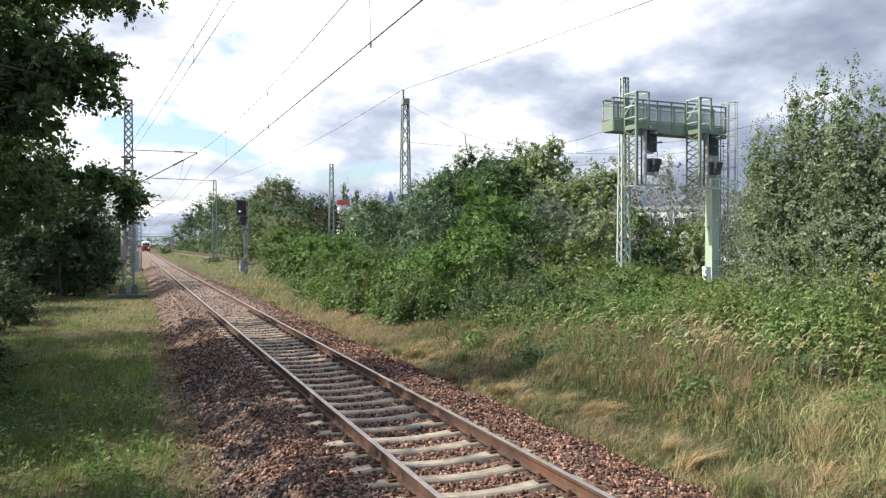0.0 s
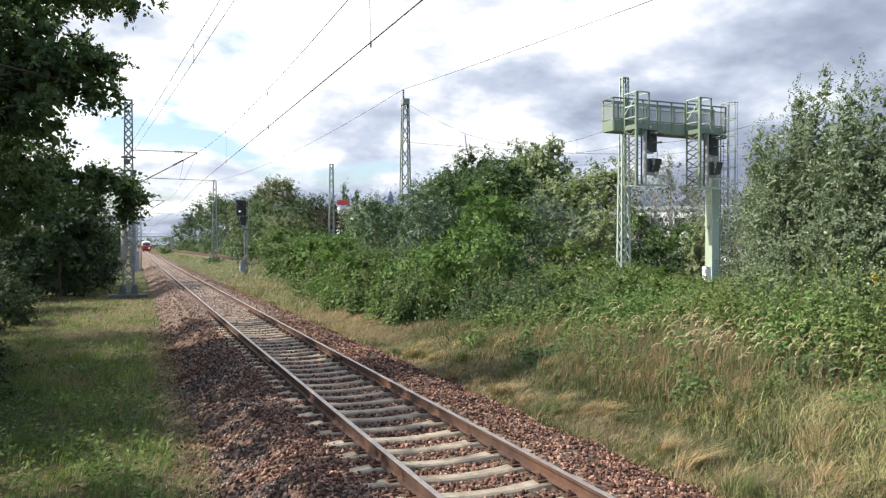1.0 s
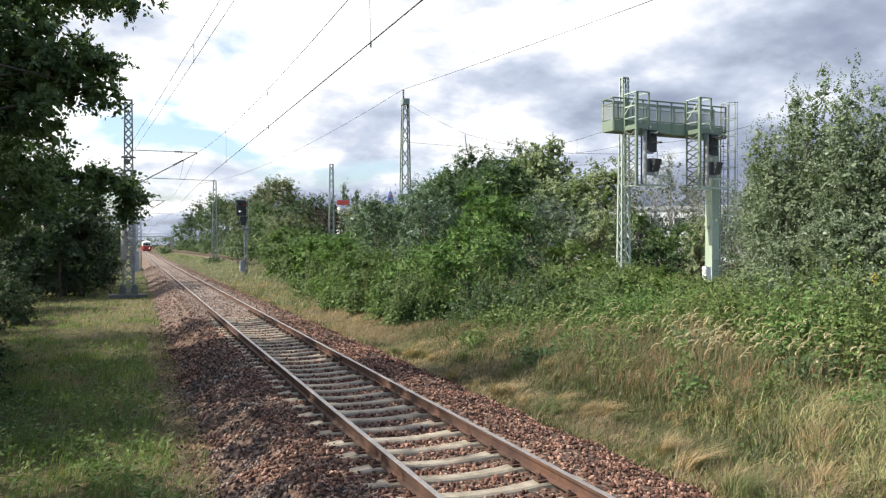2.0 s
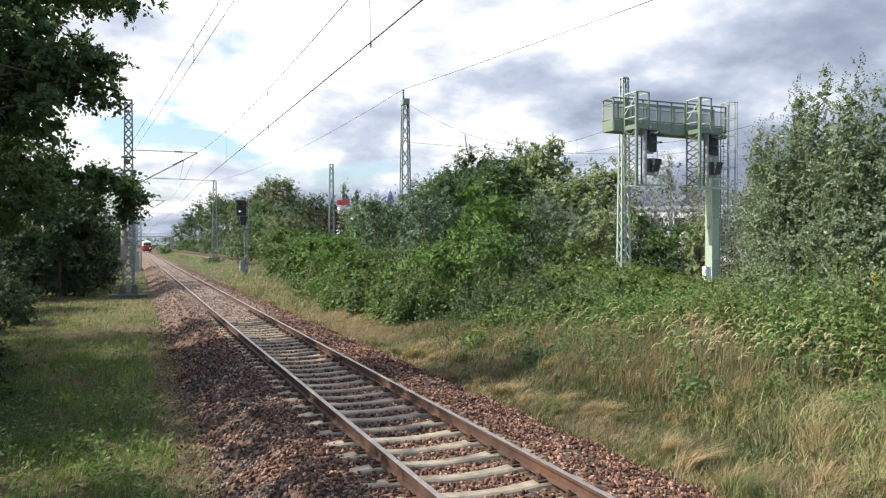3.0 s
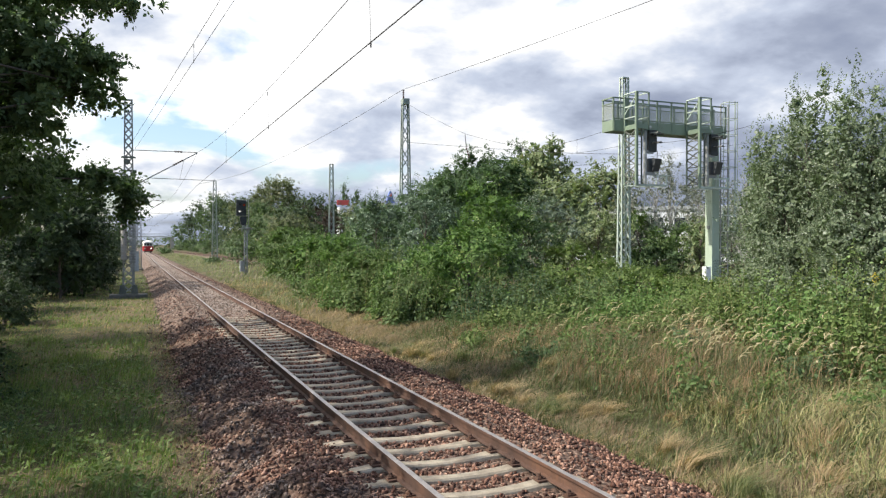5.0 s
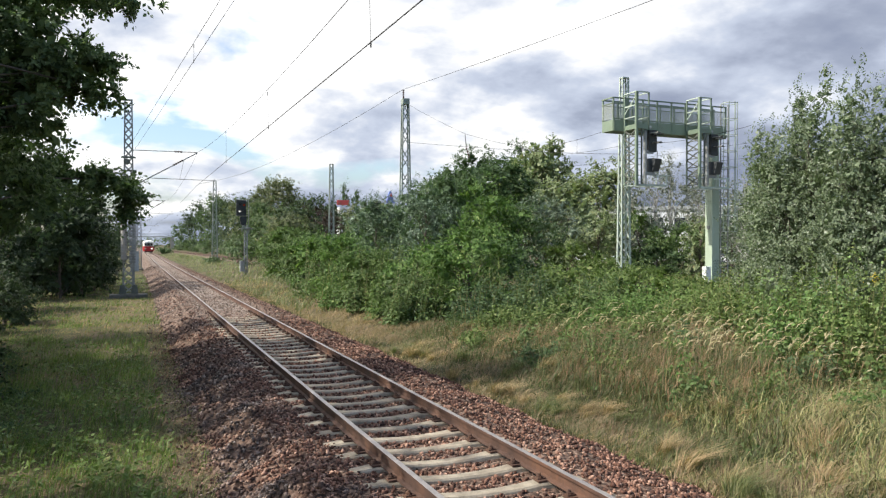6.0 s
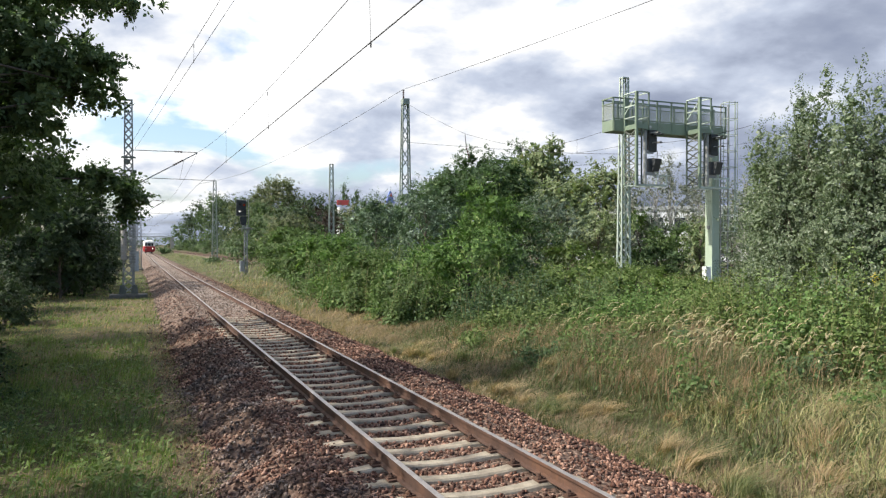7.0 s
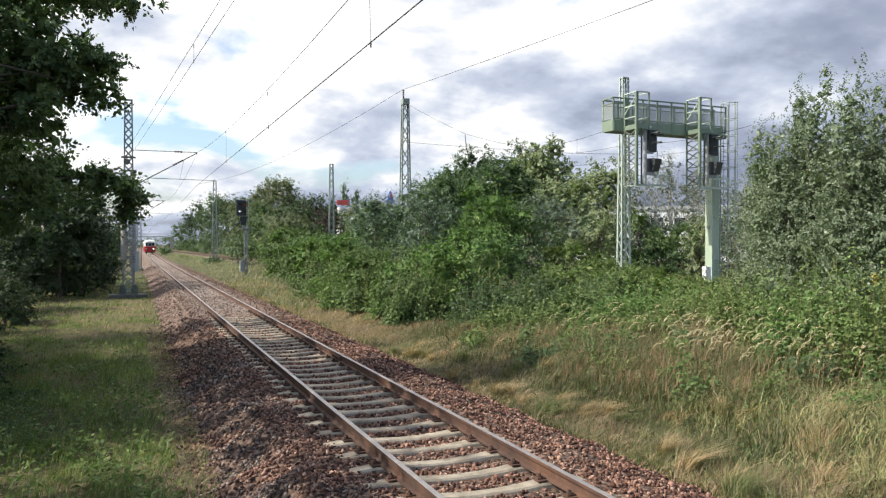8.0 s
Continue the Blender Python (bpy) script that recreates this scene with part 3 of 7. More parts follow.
# ---------------------------------------------------------------- masts, wires, signals
def lattice(bm_face, corners_a, corners_b, n, w, cross=True):
    """Zigzag lacing between two legs that run from corners_a to corners_b."""
    (a0, a1), (b0, b1) = corners_a, corners_b
    a0, a1, b0, b1 = Vector(a0), Vector(a1), Vector(b0), Vector(b1)
    face = tuple((a1 - a0).cross(b0 - a0).normalized())
    for i in range(n):
        t0, t1 = i / n, (i + 1) / n
        p0, p1 = a0.lerp(b0, t0), a1.lerp(b1, t1)
        q0, q1 = a1.lerp(b1, t0), a0.lerp(b0, t1)
        if cross or i % 2 == 0:
            bar(bm_face, p0, p1, w, 0.008, up=face)
        if cross or i % 2 == 1:
            bar(bm_face, q0, q1, w, 0.008, up=face)


def lattice_mast(x, y, z, h, wb, wt, mat, label, leg=0.09, panels=16, cross=True, name="catenary_mast", deep=0.75, foundation=True, lace=0.05):
    mast = thing(name, label, "catenary mast", (x, y, z), group="catenary masts")
    def corner(i, j, t):
        w = (wb + (wt - wb) * t) / 2
        return Vector((i * w, j * w * deep, h * t))
    for i, j in ((-1, -1), (1, -1), (1, 1), (-1, 1)):
        bm = bmesh.new()
        bar(bm, corner(i, j, 0), corner(i, j, 1), leg, 0.012, leg * 0.8, 0.012, up=(0, 1, 0))
        a, b = corner(i, j, 0), corner(i, j, 1)
        off = Vector((i * -leg / 2, 0, 0))
        bar(bm, a - off, b - off * 0.8, 0.012, leg, 0.012, leg * 0.8, up=(0, 1, 0))
        part("leg", bm, mat, mast)
    for (i, j), (k, l) in (((-1, -1), (1, -1)), ((1, -1), (1, 1)), ((1, 1), (-1, 1)), ((-1, 1), (-1, -1))):
        bm = bmesh.new()
        lattice(bm, (corner(i, j, 0.01), corner(k, l, 0.01)), (corner(i, j, 0.99), corner(k, l, 0.99)), panels, lace, cross)
        part("lacing", bm, mat, mast)
    bm = bmesh.new()
    box(bm, -wt / 2 - 0.02, -wt / 2 * deep - 0.02, h - 0.06, wt / 2 + 0.02, wt / 2 * deep + 0.02, h, 0.008)
    part("cap", bm, mat, mast)
    if foundation:
        bm = bmesh.new()
        box(bm, -wb / 2 - 0.25, -wb / 2 - 0.2, -0.5, wb / 2 + 0.25, wb / 2 + 0.2, 0.12, 0.03)
        part("foundation", bm, M["slab"], mast, "weathered concrete foundation block")
    return mast


def insulator(bm, a, b, n=5, r=0.07):
    a, b = Vector(a), Vector(b)
    d = (b - a)
    tube(bm, [a, b], 0.03, 8)
    for k in range(n):
        p = a + d * ((k + 0.5) / n)
        q = d.normalized() * (d.length / n * 0.3)
        tube(bm, [p - q, p, p + q], [0.035, r, 0.035], 10)


def cantilever(x, y, x_wire, z_top, z_foot, z_contact, label):
    """Bracket arm from a mast at x to the wires over the track."""
    arm = thing("cantilever_arm", label, "bracket arm", (x, y, 0), group="catenary bracket arms")
    s = x_wire - x
    d = 1 if s > 0 else -1
    bm = bmesh.new()
    tube(bm, [(d * 0.25, 0, z_top), (s, 0, z_top + 0.02)], 0.022, 8)
    part("top_tube", bm, M["galv"], arm)
    bm = bmesh.new()
    tube(bm, [(d * 0.25, 0, z_foot), (s, 0, z_top)], 0.032, 8)
    part("strut", bm, M["galv"], arm)
    for f in ((0.66, z_top + 0.012, 0.78, z_top + 0.014),):
        bm = bmesh.new()
        insulator(bm, (s * f[0], 0, f[1]), (s * f[2], 0, f[3]))
        part("insulator", bm, M["insul"], arm, "brown ribbed porcelain insulator")
    bm = bmesh.new()
    za, zb = z_foot + (z_top - z_foot) * 0.62, z_foot + (z_top - z_foot) * 0.78
    insulator(bm, (s * 0.64, 0, za), (s * 0.79, 0, zb))
    part("insulator", bm, M["insul"], arm, "brown ribbed porcelain insulator")
    zr = z_contact + 0.27
    t = (zr - z_foot) / (z_top - z_foot)
    bm = bmesh.new()
    tube(bm, [(d * 0.25 + (s - d * 0.25) * t, 0, zr), (s + d * 0.95, 0, zr - 0.03)], 0.018, 8)
    part("registration_tube", bm, M["galv"], arm)
    bm = bmesh.new()
    tube(bm, [(s + d * 0.95, 0, zr - 0.05), (s + d * 0.1, 0, z_contact + 0.02)], 0.012, 6)
    bar(bm, (s + d * 0.95, 0, zr + 0.06), (s + d * 0.95, 0, zr - 0.1), 0.03)
    part("steady_arm", bm, M["galv"], arm)
    bm = bmesh.new()
    tube(bm, [(s * 0.8, 0, z_foot + (z_top - z_foot) * 0.8), (s * 0.74, 0, zr)], 0.008, 5)
    part("stay", bm, M["wire"], arm)
    return arm


def sagging(a, b, sag, n=14):
    a, b = Vector(a), Vector(b)
    return [a.lerp(b, i / n) - Vector((0, 0, sag * 4 * (i / n) * (1 - i / n))) for i in range(n + 1)]


def wire(name, spans, r, label, drop=(), group="overhead wires"):
    """An overhead wire through points, (from, to, sag) a span."""
    line = thing(name, label, "overhead wire", group=group)
    for a, b, sag in spans:
        bm = bmesh.new()
        tube(bm, sagging(a, b, sag), r, 5)
        part("span", bm, M["wire"], line)
    for a, b in drop:
        bm = bmesh.new()
        tube(bm, [a, b], r * 0.6, 5)
        for p in (a, b):
            tube(bm, [Vector(p) - Vector((0, 0.0, 0.05)), Vector(p) + Vector((0, 0.0, 0.05))], r * 1.9, 6)
        part("dropper", bm, M["wire"], line)
    return line


# the tensioning mast by the track
MAST_Y = 46.0
mast1 = lattice_mast(-3.72, MAST_Y, -0.48, 11.1, 0.56, 0.36, M["galv"], "tall grey steel lattice catenary mast with tension weights", 0.085, 24, lace=0.06)
bm = bmesh.new()
box(bm, -1.0, -0.55, -0.3, 1.0, 0.55, 0.08, 0.03)
part("base_slab", bm, M["slab"], mast1, "low weathered concrete base slab")
for sx in (-1, 1):
    bm = bmesh.new()
    prism(bm, [(sx * 0.20, 0.62), (sx * 0.44, 0.62), (sx * 0.52, 0.08), (sx * 0.12, 0.08)], "y", -0.32, -0.24)
    prism(bm, [(sx * 0.26, 0.6), (sx * 0.38, 0.6), (sx * 0.42, 0.08), (sx * 0.22, 0.08)], "y", 0.24, 0.32)
    bar(bm, (sx * 0.32, -0.32, 0.12), (sx * 0.32, 0.32, 0.12), 0.3, 0.05)
    part("base_bracket", bm, M["ladder"], mast1, "dark steel gusset bracket at the mast foot")
bm = bmesh.new()
for k in range(13):
    tube(bm, [(-0.24, -0.42, 2.05 + k * 0.165), (-0.24, -0.42, 2.20 + k * 0.165)], 0.17, 14)
part("tension_weight", bm, M["weight"], mast1, "stack of pale round concrete tension weights")
bm = bmesh.new()
for k in range(15):
    box(bm, 0.02, -0.5, 1.85 + k * 0.16, 0.38, -0.34, 1.97 + k * 0.16, 0.01)
part("tension_weight", bm, M["galv"], mast1, "stack of grey cast iron tension weights")
bm = bmesh.new()
tube(bm, [(-0.24, -0.42, 1.2), (-0.24, -0.42, 7.4)], 0.014, 6)
tube(bm, [(0.2, -0.42, 0.6), (0.2, -0.42, 7.4)], 0.03, 6)
part("guide_rod", bm, M["galv"], mast1)
bm = bmesh.new()
tube(bm, [(-0.08, -0.40, 7.55), (-0.08, -0.34, 7.55)], 0.17, 18)
tube(bm, [(-0.08, -0.46, 7.55), (-0.08, -0.30, 7.55)], 0.07, 10)
bar(bm, (-0.38, -0.32, 7.8), (0.38, -0.32, 7.8), 0.08, 0.1)
bar(bm, (-0.42, -0.32, 7.05), (0.42, -0.32, 7.05), 0.07, 0.09)
part("tension_wheel", bm, M["mast_dull"], mast1, "dark tension wheel on its bracket")
cantilever(-3.75, MAST_Y, 0.0, 7.78, 5.72, 5.95, "grey tubular bracket arm on the lattice mast")

lattice_mast(-2.85, 96.0, -0.55, 10.2, 0.5, 0.34, M["galv"], "grey steel lattice catenary mast beside the track", 0.09, 20)
cantilever(-2.85, 96.0, 0.0, 7.7, 5.9, 5.9, "grey tubular bracket arm over the track")
for yy in (152.0, 210.0, 270.0):
    lattice_mast(-3.1, yy, -0.55, 9.8, 0.5, 0.34, M["galv"], "distant grey lattice catenary mast beside the track", 0.10, 14)
    cantilever(-3.1, yy, 0.0, 7.6, 5.9, 5.8, "distant tubular bracket arm over the track")

CONTACT = [(0.28, -14, 5.62), (0.0, MAST_Y, 5.90), (0.3, 96, 5.80), (-0.3, 152, 5.7), (0.3, 210, 5.7), (0.0, 330, 5.7)]
CARRY = [(0.05, -14, 7.6), (0.0, MAST_Y, 7.80), (0.0, 96, 7.72), (0.0, 152, 7.62), (0.0, 210, 7.62), (0.0, 330, 7.6)]
drops = []
for yy in (12.0, 21.9, 32.0):
    t = (yy + 14) / (MAST_Y + 14)
    zl = sagging(CARRY[0], CARRY[1], 1.0, 60)[round(t * 60)].z
    drops.append(((0.30 * (1 - t), yy, zl), (0.35 * (1 - t), yy, 5.62 + 0.28 * t)))
wire("contact_wire", [(a, b, 0.0) for a, b in zip(CONTACT, CONTACT[1:])], 0.011, "dark grooved contact wire over the track")
wire("carrying_wire", [(a, b, 1.0 if i == 0 else 0.7) for i, (a, b) in enumerate(zip(CARRY, CARRY[1:]))], 0.0075, "thin sagging carrying wire with droppers", drops)
wire("anchor_wire", [((-3.6, MAST_Y - 0.3, 7.45), (-1.5, 17.3, 7.66), 0.02), ((-1.5, 17.3, 7.66), (0.3, -8, 7.8), 0.02)], 0.007, "anchoring wire that runs to the tension wheel", [((-1.87, 22.4, 8.05), (-1.87, 22.4, 7.62))])
wire("anchor_wire", [((-3.7, MAST_Y - 0.3, 7.9), (-1.72, 17.6, 7.80), 0.02), ((-1.72, 17.6, 7.80), (-0.2, -8, 7.9), 0.02)], 0.007, "upper anchoring wire over the verge")

# masts of the main line
m2 = lattice_mast(12.0, 43.5, 0.5, 10.9, 0.70, 0.34, M["mast_mid"], "tall green-grey steel lattice mast above the bushes", 0.085, 15, lace=0.06, cross=False)
bm = bmesh.new()
insulator(bm, (-0.12, 0, 10.9), (-0.12, 0, 11.45), 5, 0.08)
part("post_insulator", bm, M["insul"], m2, "dark post insulator")
bm = bmesh.new()
box(bm, -0.22, -0.2, 10.55, 0.22, 0.2, 10.9, 0.01)
part("head_plate", bm, M["mast_mid"], m2)
lattice_mast(17.3, 83.4, 0.7, 10.9, 0.62, 0.34, M["mast_mid"], "grey lattice catenary mast among the trees", 0.09, 15, lace=0.06, cross=False)
lattice_mast(7.06, 109.3, 0.4, 11.0, 0.72, 0.36, M["mast_mid"], "distant grey lattice mast at the edge of the wood", 0.10, 15, lace=0.06, cross=False, foundation=False)
lattice_mast(17.75, 29.15, 0.7, 9.55, 0.46, 0.28, M["mast_green"], "pale green lattice catenary mast behind the signal gantry", 0.085, 20, cross=False)

FEED = (11.83, 43.5, 11.95)
wire("feeder_wire", [(FEED, (7.06, 109.3, 11.4), 0.9)], 0.013, "long feeder wire between the lattice masts")
wire("feeder_wire", [(FEED, (13.78, 22.00, 11.21), 0.05), ((13.78, 22.00, 11.21), (16.50, -8.00, 10.18), 0.05)], 0.012, "long feeder wire running on from the mast")
wire("main_line_wire", [((12.13, 43.37, 8.72), (15.99, 36.36, 7.61), 0.02), ((15.99, 36.36, 7.61), (17.03, 28.35, 6.55), 0.05)], 0.010, "thin contact wire of the main line")
wire("main_line_wire", [((12.13, 43.38, 11.05), (13.67, 42.74, 10.15), 0.02), ((13.67, 42.74, 10.15), (14.96, 41.12, 9.10), 0.02), ((14.96, 41.12, 9.10), (16.46, 37.25, 7.96), 0.05)], 0.009, "thin stay wire from the mast head")
wire("main_line_wire", [((17.41, 39.02, 7.92), (17.35, 32.55, 7.75), 0.05), ((17.35, 32.55, 7.75), (16.43, 27.52, 7.70), 0.02)], 0.009, "carrying wire of the main line", [((17.35, 32.55, 7.75), (17.35, 32.55, 7.12))])
wire("main_line_wire", [((19.22, 36.11, 7.55), (18.49, 29.91, 7.25), 0.05), ((18.49, 29.91, 7.25), (19.44, 23.03, 7.22), 0.2)], 0.009, "second carrying wire of the main line")
strut = thing("wire_hanger", "dark insulated hanger on the main line wires", "insulator")
bm = bmesh.new()
tube(bm, [(14.76, 40.66, 8.99), (14.82, 40.63, 8.19)], 0.02, 6)
part("rod", bm, M["wire"], strut)
bm = bmesh.new()
insulator(bm, (14.82, 40.63, 8.19), (15.01, 40.55, 7.58), 4, 0.07)
part("insulator", bm, M["insul"], strut, "dark ribbed insulator")
wire("main_line_wire", [((24, 60, 8.6), (28, 10, 8.2), 0.6)], 0.009, "overhead wire of the main line's far track")
wire("main_line_wire", [((24, 60, 7.4), (28, 10, 6.9), 0.1)], 0.009, "contact wire of the main line's far track")


# ---------------------------------------------------------------- signal gantry
def gantry():
    gx, gy, gz = 19.46, 25.05, 0.55
    g = thing("signal_gantry", "green steel signal gantry with walkway on a pale column", "signal gantry", (gx, gy, gz))
    def X(v): return v - gx
    def Y(v): return v - gy
    def Z(v): return v - gz
    # column: a folded box, wider at the foot of the head
    bm = bmesh.new()
    box(bm, -0.20, -0.02, -0.5, 0.20, 0.40, Z(5.05), 0.012)
    box(bm, -0.19, 0.0, Z(5.05), 0.19, 0.38, Z(7.0), 0.012)
    prism(bm, [(-0.20, Z(5.05)), (0.20, Z(5.05)), (0.19, Z(5.25)), (-0.19, Z(5.25))], "y", -0.02, 0.40)
    col = part("column", bm, M["column"], g, "pale green square steel column")
    bm = bmesh.new()
    box(bm, -0.235, 0.10, Z(3.1), -0.212, 0.28, Z(3.25))
    box(bm, 0.212, 0.05, Z(2.5), 0.26, 0.12, Z(2.62))
    part("clamp", bm, M["galv"], col)
    bm = bmesh.new()
    for i in range(4):
        for j in range(6):
            bar(bm, (-0.10 + i * 0.07 - j % 2 * 0.02, -0.024, Z(1.15) + j * 0.11), (-0.05 + i * 0.07, -0.024, Z(1.22) + j * 0.11), 0.014, 0.004)
    part("scrawl", bm, M["dark"], col, "dark unreadable scrawl on the column's foot")
    bm = bmesh.new()
    box(bm, -0.42, -0.2, -0.3, 0.42, 0.6, 0.02, 0.03)
    part("footing", bm, M["slab"], g, "concrete footing in the bramble")
    # girder with walkway
    x0, x1, y0, y1 = 14.2, 20.0, 25.0, 25.75
    bm = bmesh.new()
    box(bm, X(x0), Y(y0), Z(6.98), X(x1), Y(y0) + 0.03, Z(7.42), 0.006)
    part("side_plate", bm, M["green"], g)
    bm = bmesh.new()
    box(bm, X(x0), Y(y1) - 0.03, Z(6.98), X(x1), Y(y1), Z(7.42), 0.006)
    part("side_plate", bm, M["green"], g)
    bm = bmesh.new()
    box(bm, X(x0) - 0.004, Y(y0) + 0.03, Z(6.98), X(x0) + 0.03, Y(y1) - 0.03, Z(7.42))
    part("end_plate", bm, M["green"], g)
    bm = bmesh.new()
    box(bm, X(x0) + 0.03, Y(y0) + 0.03, Z(7.0), X(x1), Y(y1) - 0.03, Z(7.04))
    part("walkway_floor", bm, M["green"], g)
    for k in range(9):
        xx = X(x0) + 0.06 + k * 0.71
        part("web_stiffener", bar(bmesh.new(), (xx, Y(y0) - 0.015, Z(6.98)), (xx, Y(y0) - 0.015, Z(7.42)), 0.07, 0.03, up=(0, 1, 0)), M["green"], g)
    # railings
    for yy in (y0 + 0.02, y1 - 0.02):
        for k in range(9):
            xx = X(x0) + 0.03 + k * (x1 - x0 - 0.06) / 8
            bm = bmesh.new()
            bar(bm, (xx, Y(yy), Z(7.42)), (xx, Y(yy), Z(8.30)), 0.055, 0.055)
            part("railing_post", bm, M["green"], g)
        bm = bmesh.new()
        bar(bm, (X(x0), Y(yy), Z(8.30)), (X(x1), Y(yy), Z(8.30)), 0.06, 0.05)
        part("handrail", bm, M["green"], g)
        bm = bmesh.new()
        bar(bm, (X(x0), Y(yy), Z(8.08)), (X(x1), Y(yy), Z(8.08)), 0.04, 0.04)
        bar(bm, (X(x0), Y(yy), Z(7.46)), (X(x1), Y(yy), Z(7.46)), 0.04, 0.05)
        part("rail_bar", bm, M["green"], g)
        bm = bmesh.new()
        v = [bm.verts.new(p) for p in ((X(x0), Y(yy) + 0.005, Z(7.46)), (X(x1), Y(yy) + 0.005, Z(7.46)), (X(x1), Y(yy) + 0.005, Z(8.08)), (X(x0), Y(yy) + 0.005, Z(8.08)))]
        bm.faces.new(v)
        part("mesh_panel", bm, M["mesh"], g, "fine wire mesh infill")
    bm = bmesh.new()
    bar(bm, (X(x0), Y(y0), Z(8.30)), (X(x0), Y(y1), Z(8.30)), 0.06, 0.05)
    bar(bm, (X(x0), Y(y0), Z(8.08)), (X(x0), Y(y1), Z(8.08)), 0.04, 0.04)
    part("handrail", bm, M["green"], g)
    bm = bmesh.new()
    bm.faces.new([bm.verts.new(p) for p in ((X(x0), Y(y0), Z(7.46)), (X(x0), Y(y1), Z(7.46)), (X(x0), Y(y1), Z(8.08)), (X(x0), Y(y0), Z(8.08)))])
    part("mesh_panel", bm, M["mesh"], g, "fine wire mesh infill")
    # a solid green panel by the pale mast
    bm = bmesh.new()
    box(bm, X(14.72), Y(y0) - 0.02, Z(7.42), X(14.95), Y(y0), Z(8.28))
    part("filler_panel", bm, M["green"], g)
    # hanging service cages that carry the signals
    for cx in (14.99, 18.10):
        xa, xb = X(cx - 0.29), X(cx + 0.29)
        ya, yb = Y(24.15), Y(24.92)
        zt, zb = Z(8.42), Z(4.76)
        for xx, yy, bot in ((xa, ya, 4.76), (xb, ya, 6.98), (xa, yb, 4.76), (xb, yb, 6.98)):
            bm = bmesh.new()
            wd = 0.10 if (xx, yy) == (xa, ya) else 0.05
            bar(bm, (xx, yy, zt), (xx, yy, Z(bot)), wd, wd)
            part("cage_post", bm, M["green"], g)
        for zz in (zt, Z(7.45), Z(7.9)):
            for pa, pb in (((xa, ya, zz), (xb, ya, zz)), ((xa, yb, zz), (xb, yb, zz)), ((xa, ya, zz), (xa, yb, zz)), ((xb, ya, zz), (xb, yb, zz))):
                part("cage_rail", bar(bmesh.new(), pa, pb, 0.045), M["mast_green"], g)
        part("cage_brace", bar(bmesh.new(), (xa, yb, Z(7.6)), (xa, ya, Z(8.3)), 0.035), M["mast_green"], g)
        bm = bmesh.new()
        box(bm, xa, ya, Z(6.98), xb, yb + 0.05, Z(7.16))
        part("cage_floor", bm, M["green"], g)
        bm = bmesh.new()
        lattice(bm, ((xa, ya, zb + 0.1), (xa, yb, zb + 0.1)), ((xa, ya, Z(6.95)), (xa, yb, Z(6.95))), 6, 0.05, True)
        for k in range(6):
            zz = zb + 0.12 + k * 0.36
            bar(bm, (xa, ya, zz), (xa, yb, zz), 0.03)
        bar(bm, (xa + 0.24, ya, zb + 0.05), (xa + 0.24, ya, Z(6.98)), 0.05)
        for k in range(10):
            zz = zb + 0.15 + k * 0.22
            bar(bm, (xa, ya, zz), (xa + 0.24, ya, zz), 0.02)
        part("ladder_lattice", bm, M["ladder"], g, "dark dull ladder lattice")
        bm = bmesh.new()
        bar(bm, (xa, ya, zb), (xb + 0.9, ya, zb + 0.02), 0.07, 0.07)
        bar(bm, (xa, yb, zb), (xb + 0.9, yb, zb + 0.02), 0.05, 0.05)
        for k in range(7):
            xx = xa + k * (xb + 0.9 - xa) / 6
            bar(bm, (xx, ya, zb), (xx, yb, zb), 0.04, 0.02)
        part("lower_platform", bm, M["mast_green"], g)
        bm = bmesh.new()
        bar(bm, (xb + 0.86, ya, zb), (xb + 0.86, ya, zb + 0.42), 0.05)
        bar(bm, (xb + 0.2, ya, zb + 0.36), (xb + 1.0, ya, zb + 0.42), 0.045)
        bar(bm, (xb + 1.0, ya, zb + 0.42), (xb + 1.15, yb, zb + 0.45), 0.045)
        bar(bm, (xb + 0.95, yb, zb), (xb + 1.05, yb, zb + 1.0), 0.03)
        part("platform_railing", bm, M["mast_green"], g)
        signal_on(g, xb + 0.40, Y(24.40), Z(4.9))
    # caged ladder on the far side of the column
    lx, ly = X(19.78), Y(25.1)
    for dx in (0.0, 0.4):
        bm = bmesh.new()
        bar(bm, (lx + dx, ly, 0.0), (lx + dx, ly, Z(8.45)), 0.04, 0.04)
        part("ladder_stile", bm, M["galv"], g)
    for k in range(25):
        bm = bmesh.new()
        tube(bm, [(lx, ly, 0.35 + k * 0.28), (lx + 0.4, ly, 0.35 + k * 0.28)], 0.014, 6)
        part("rung", bm, M["galv"], g)
    bm = bmesh.new()
    for k in range(9):
        zz = Z(3.0) + k * 0.68
        ring = [(lx + 0.2 + 0.33 * math.sin(a), ly - 0.60 * (0.5 - 0.5 * math.cos(a)), zz) for a in [i * math.tau / 12 for i in range(13)]]
        tube(bm, ring, 0.016, 5, cap=False)
    for a in (1.6, 2.4, 3.14, 3.9, 4.7):
        p = (lx + 0.2 + 0.33 * math.sin(a), ly - 0.60 * (0.5 - 0.5 * math.cos(a)))
        bar(bm, (*p, Z(3.0)), (*p, Z(8.5)), 0.03, 0.012)
    part("safety_cage", bm, M["mast_green"], g, "pale hooped ladder cage")
    return g


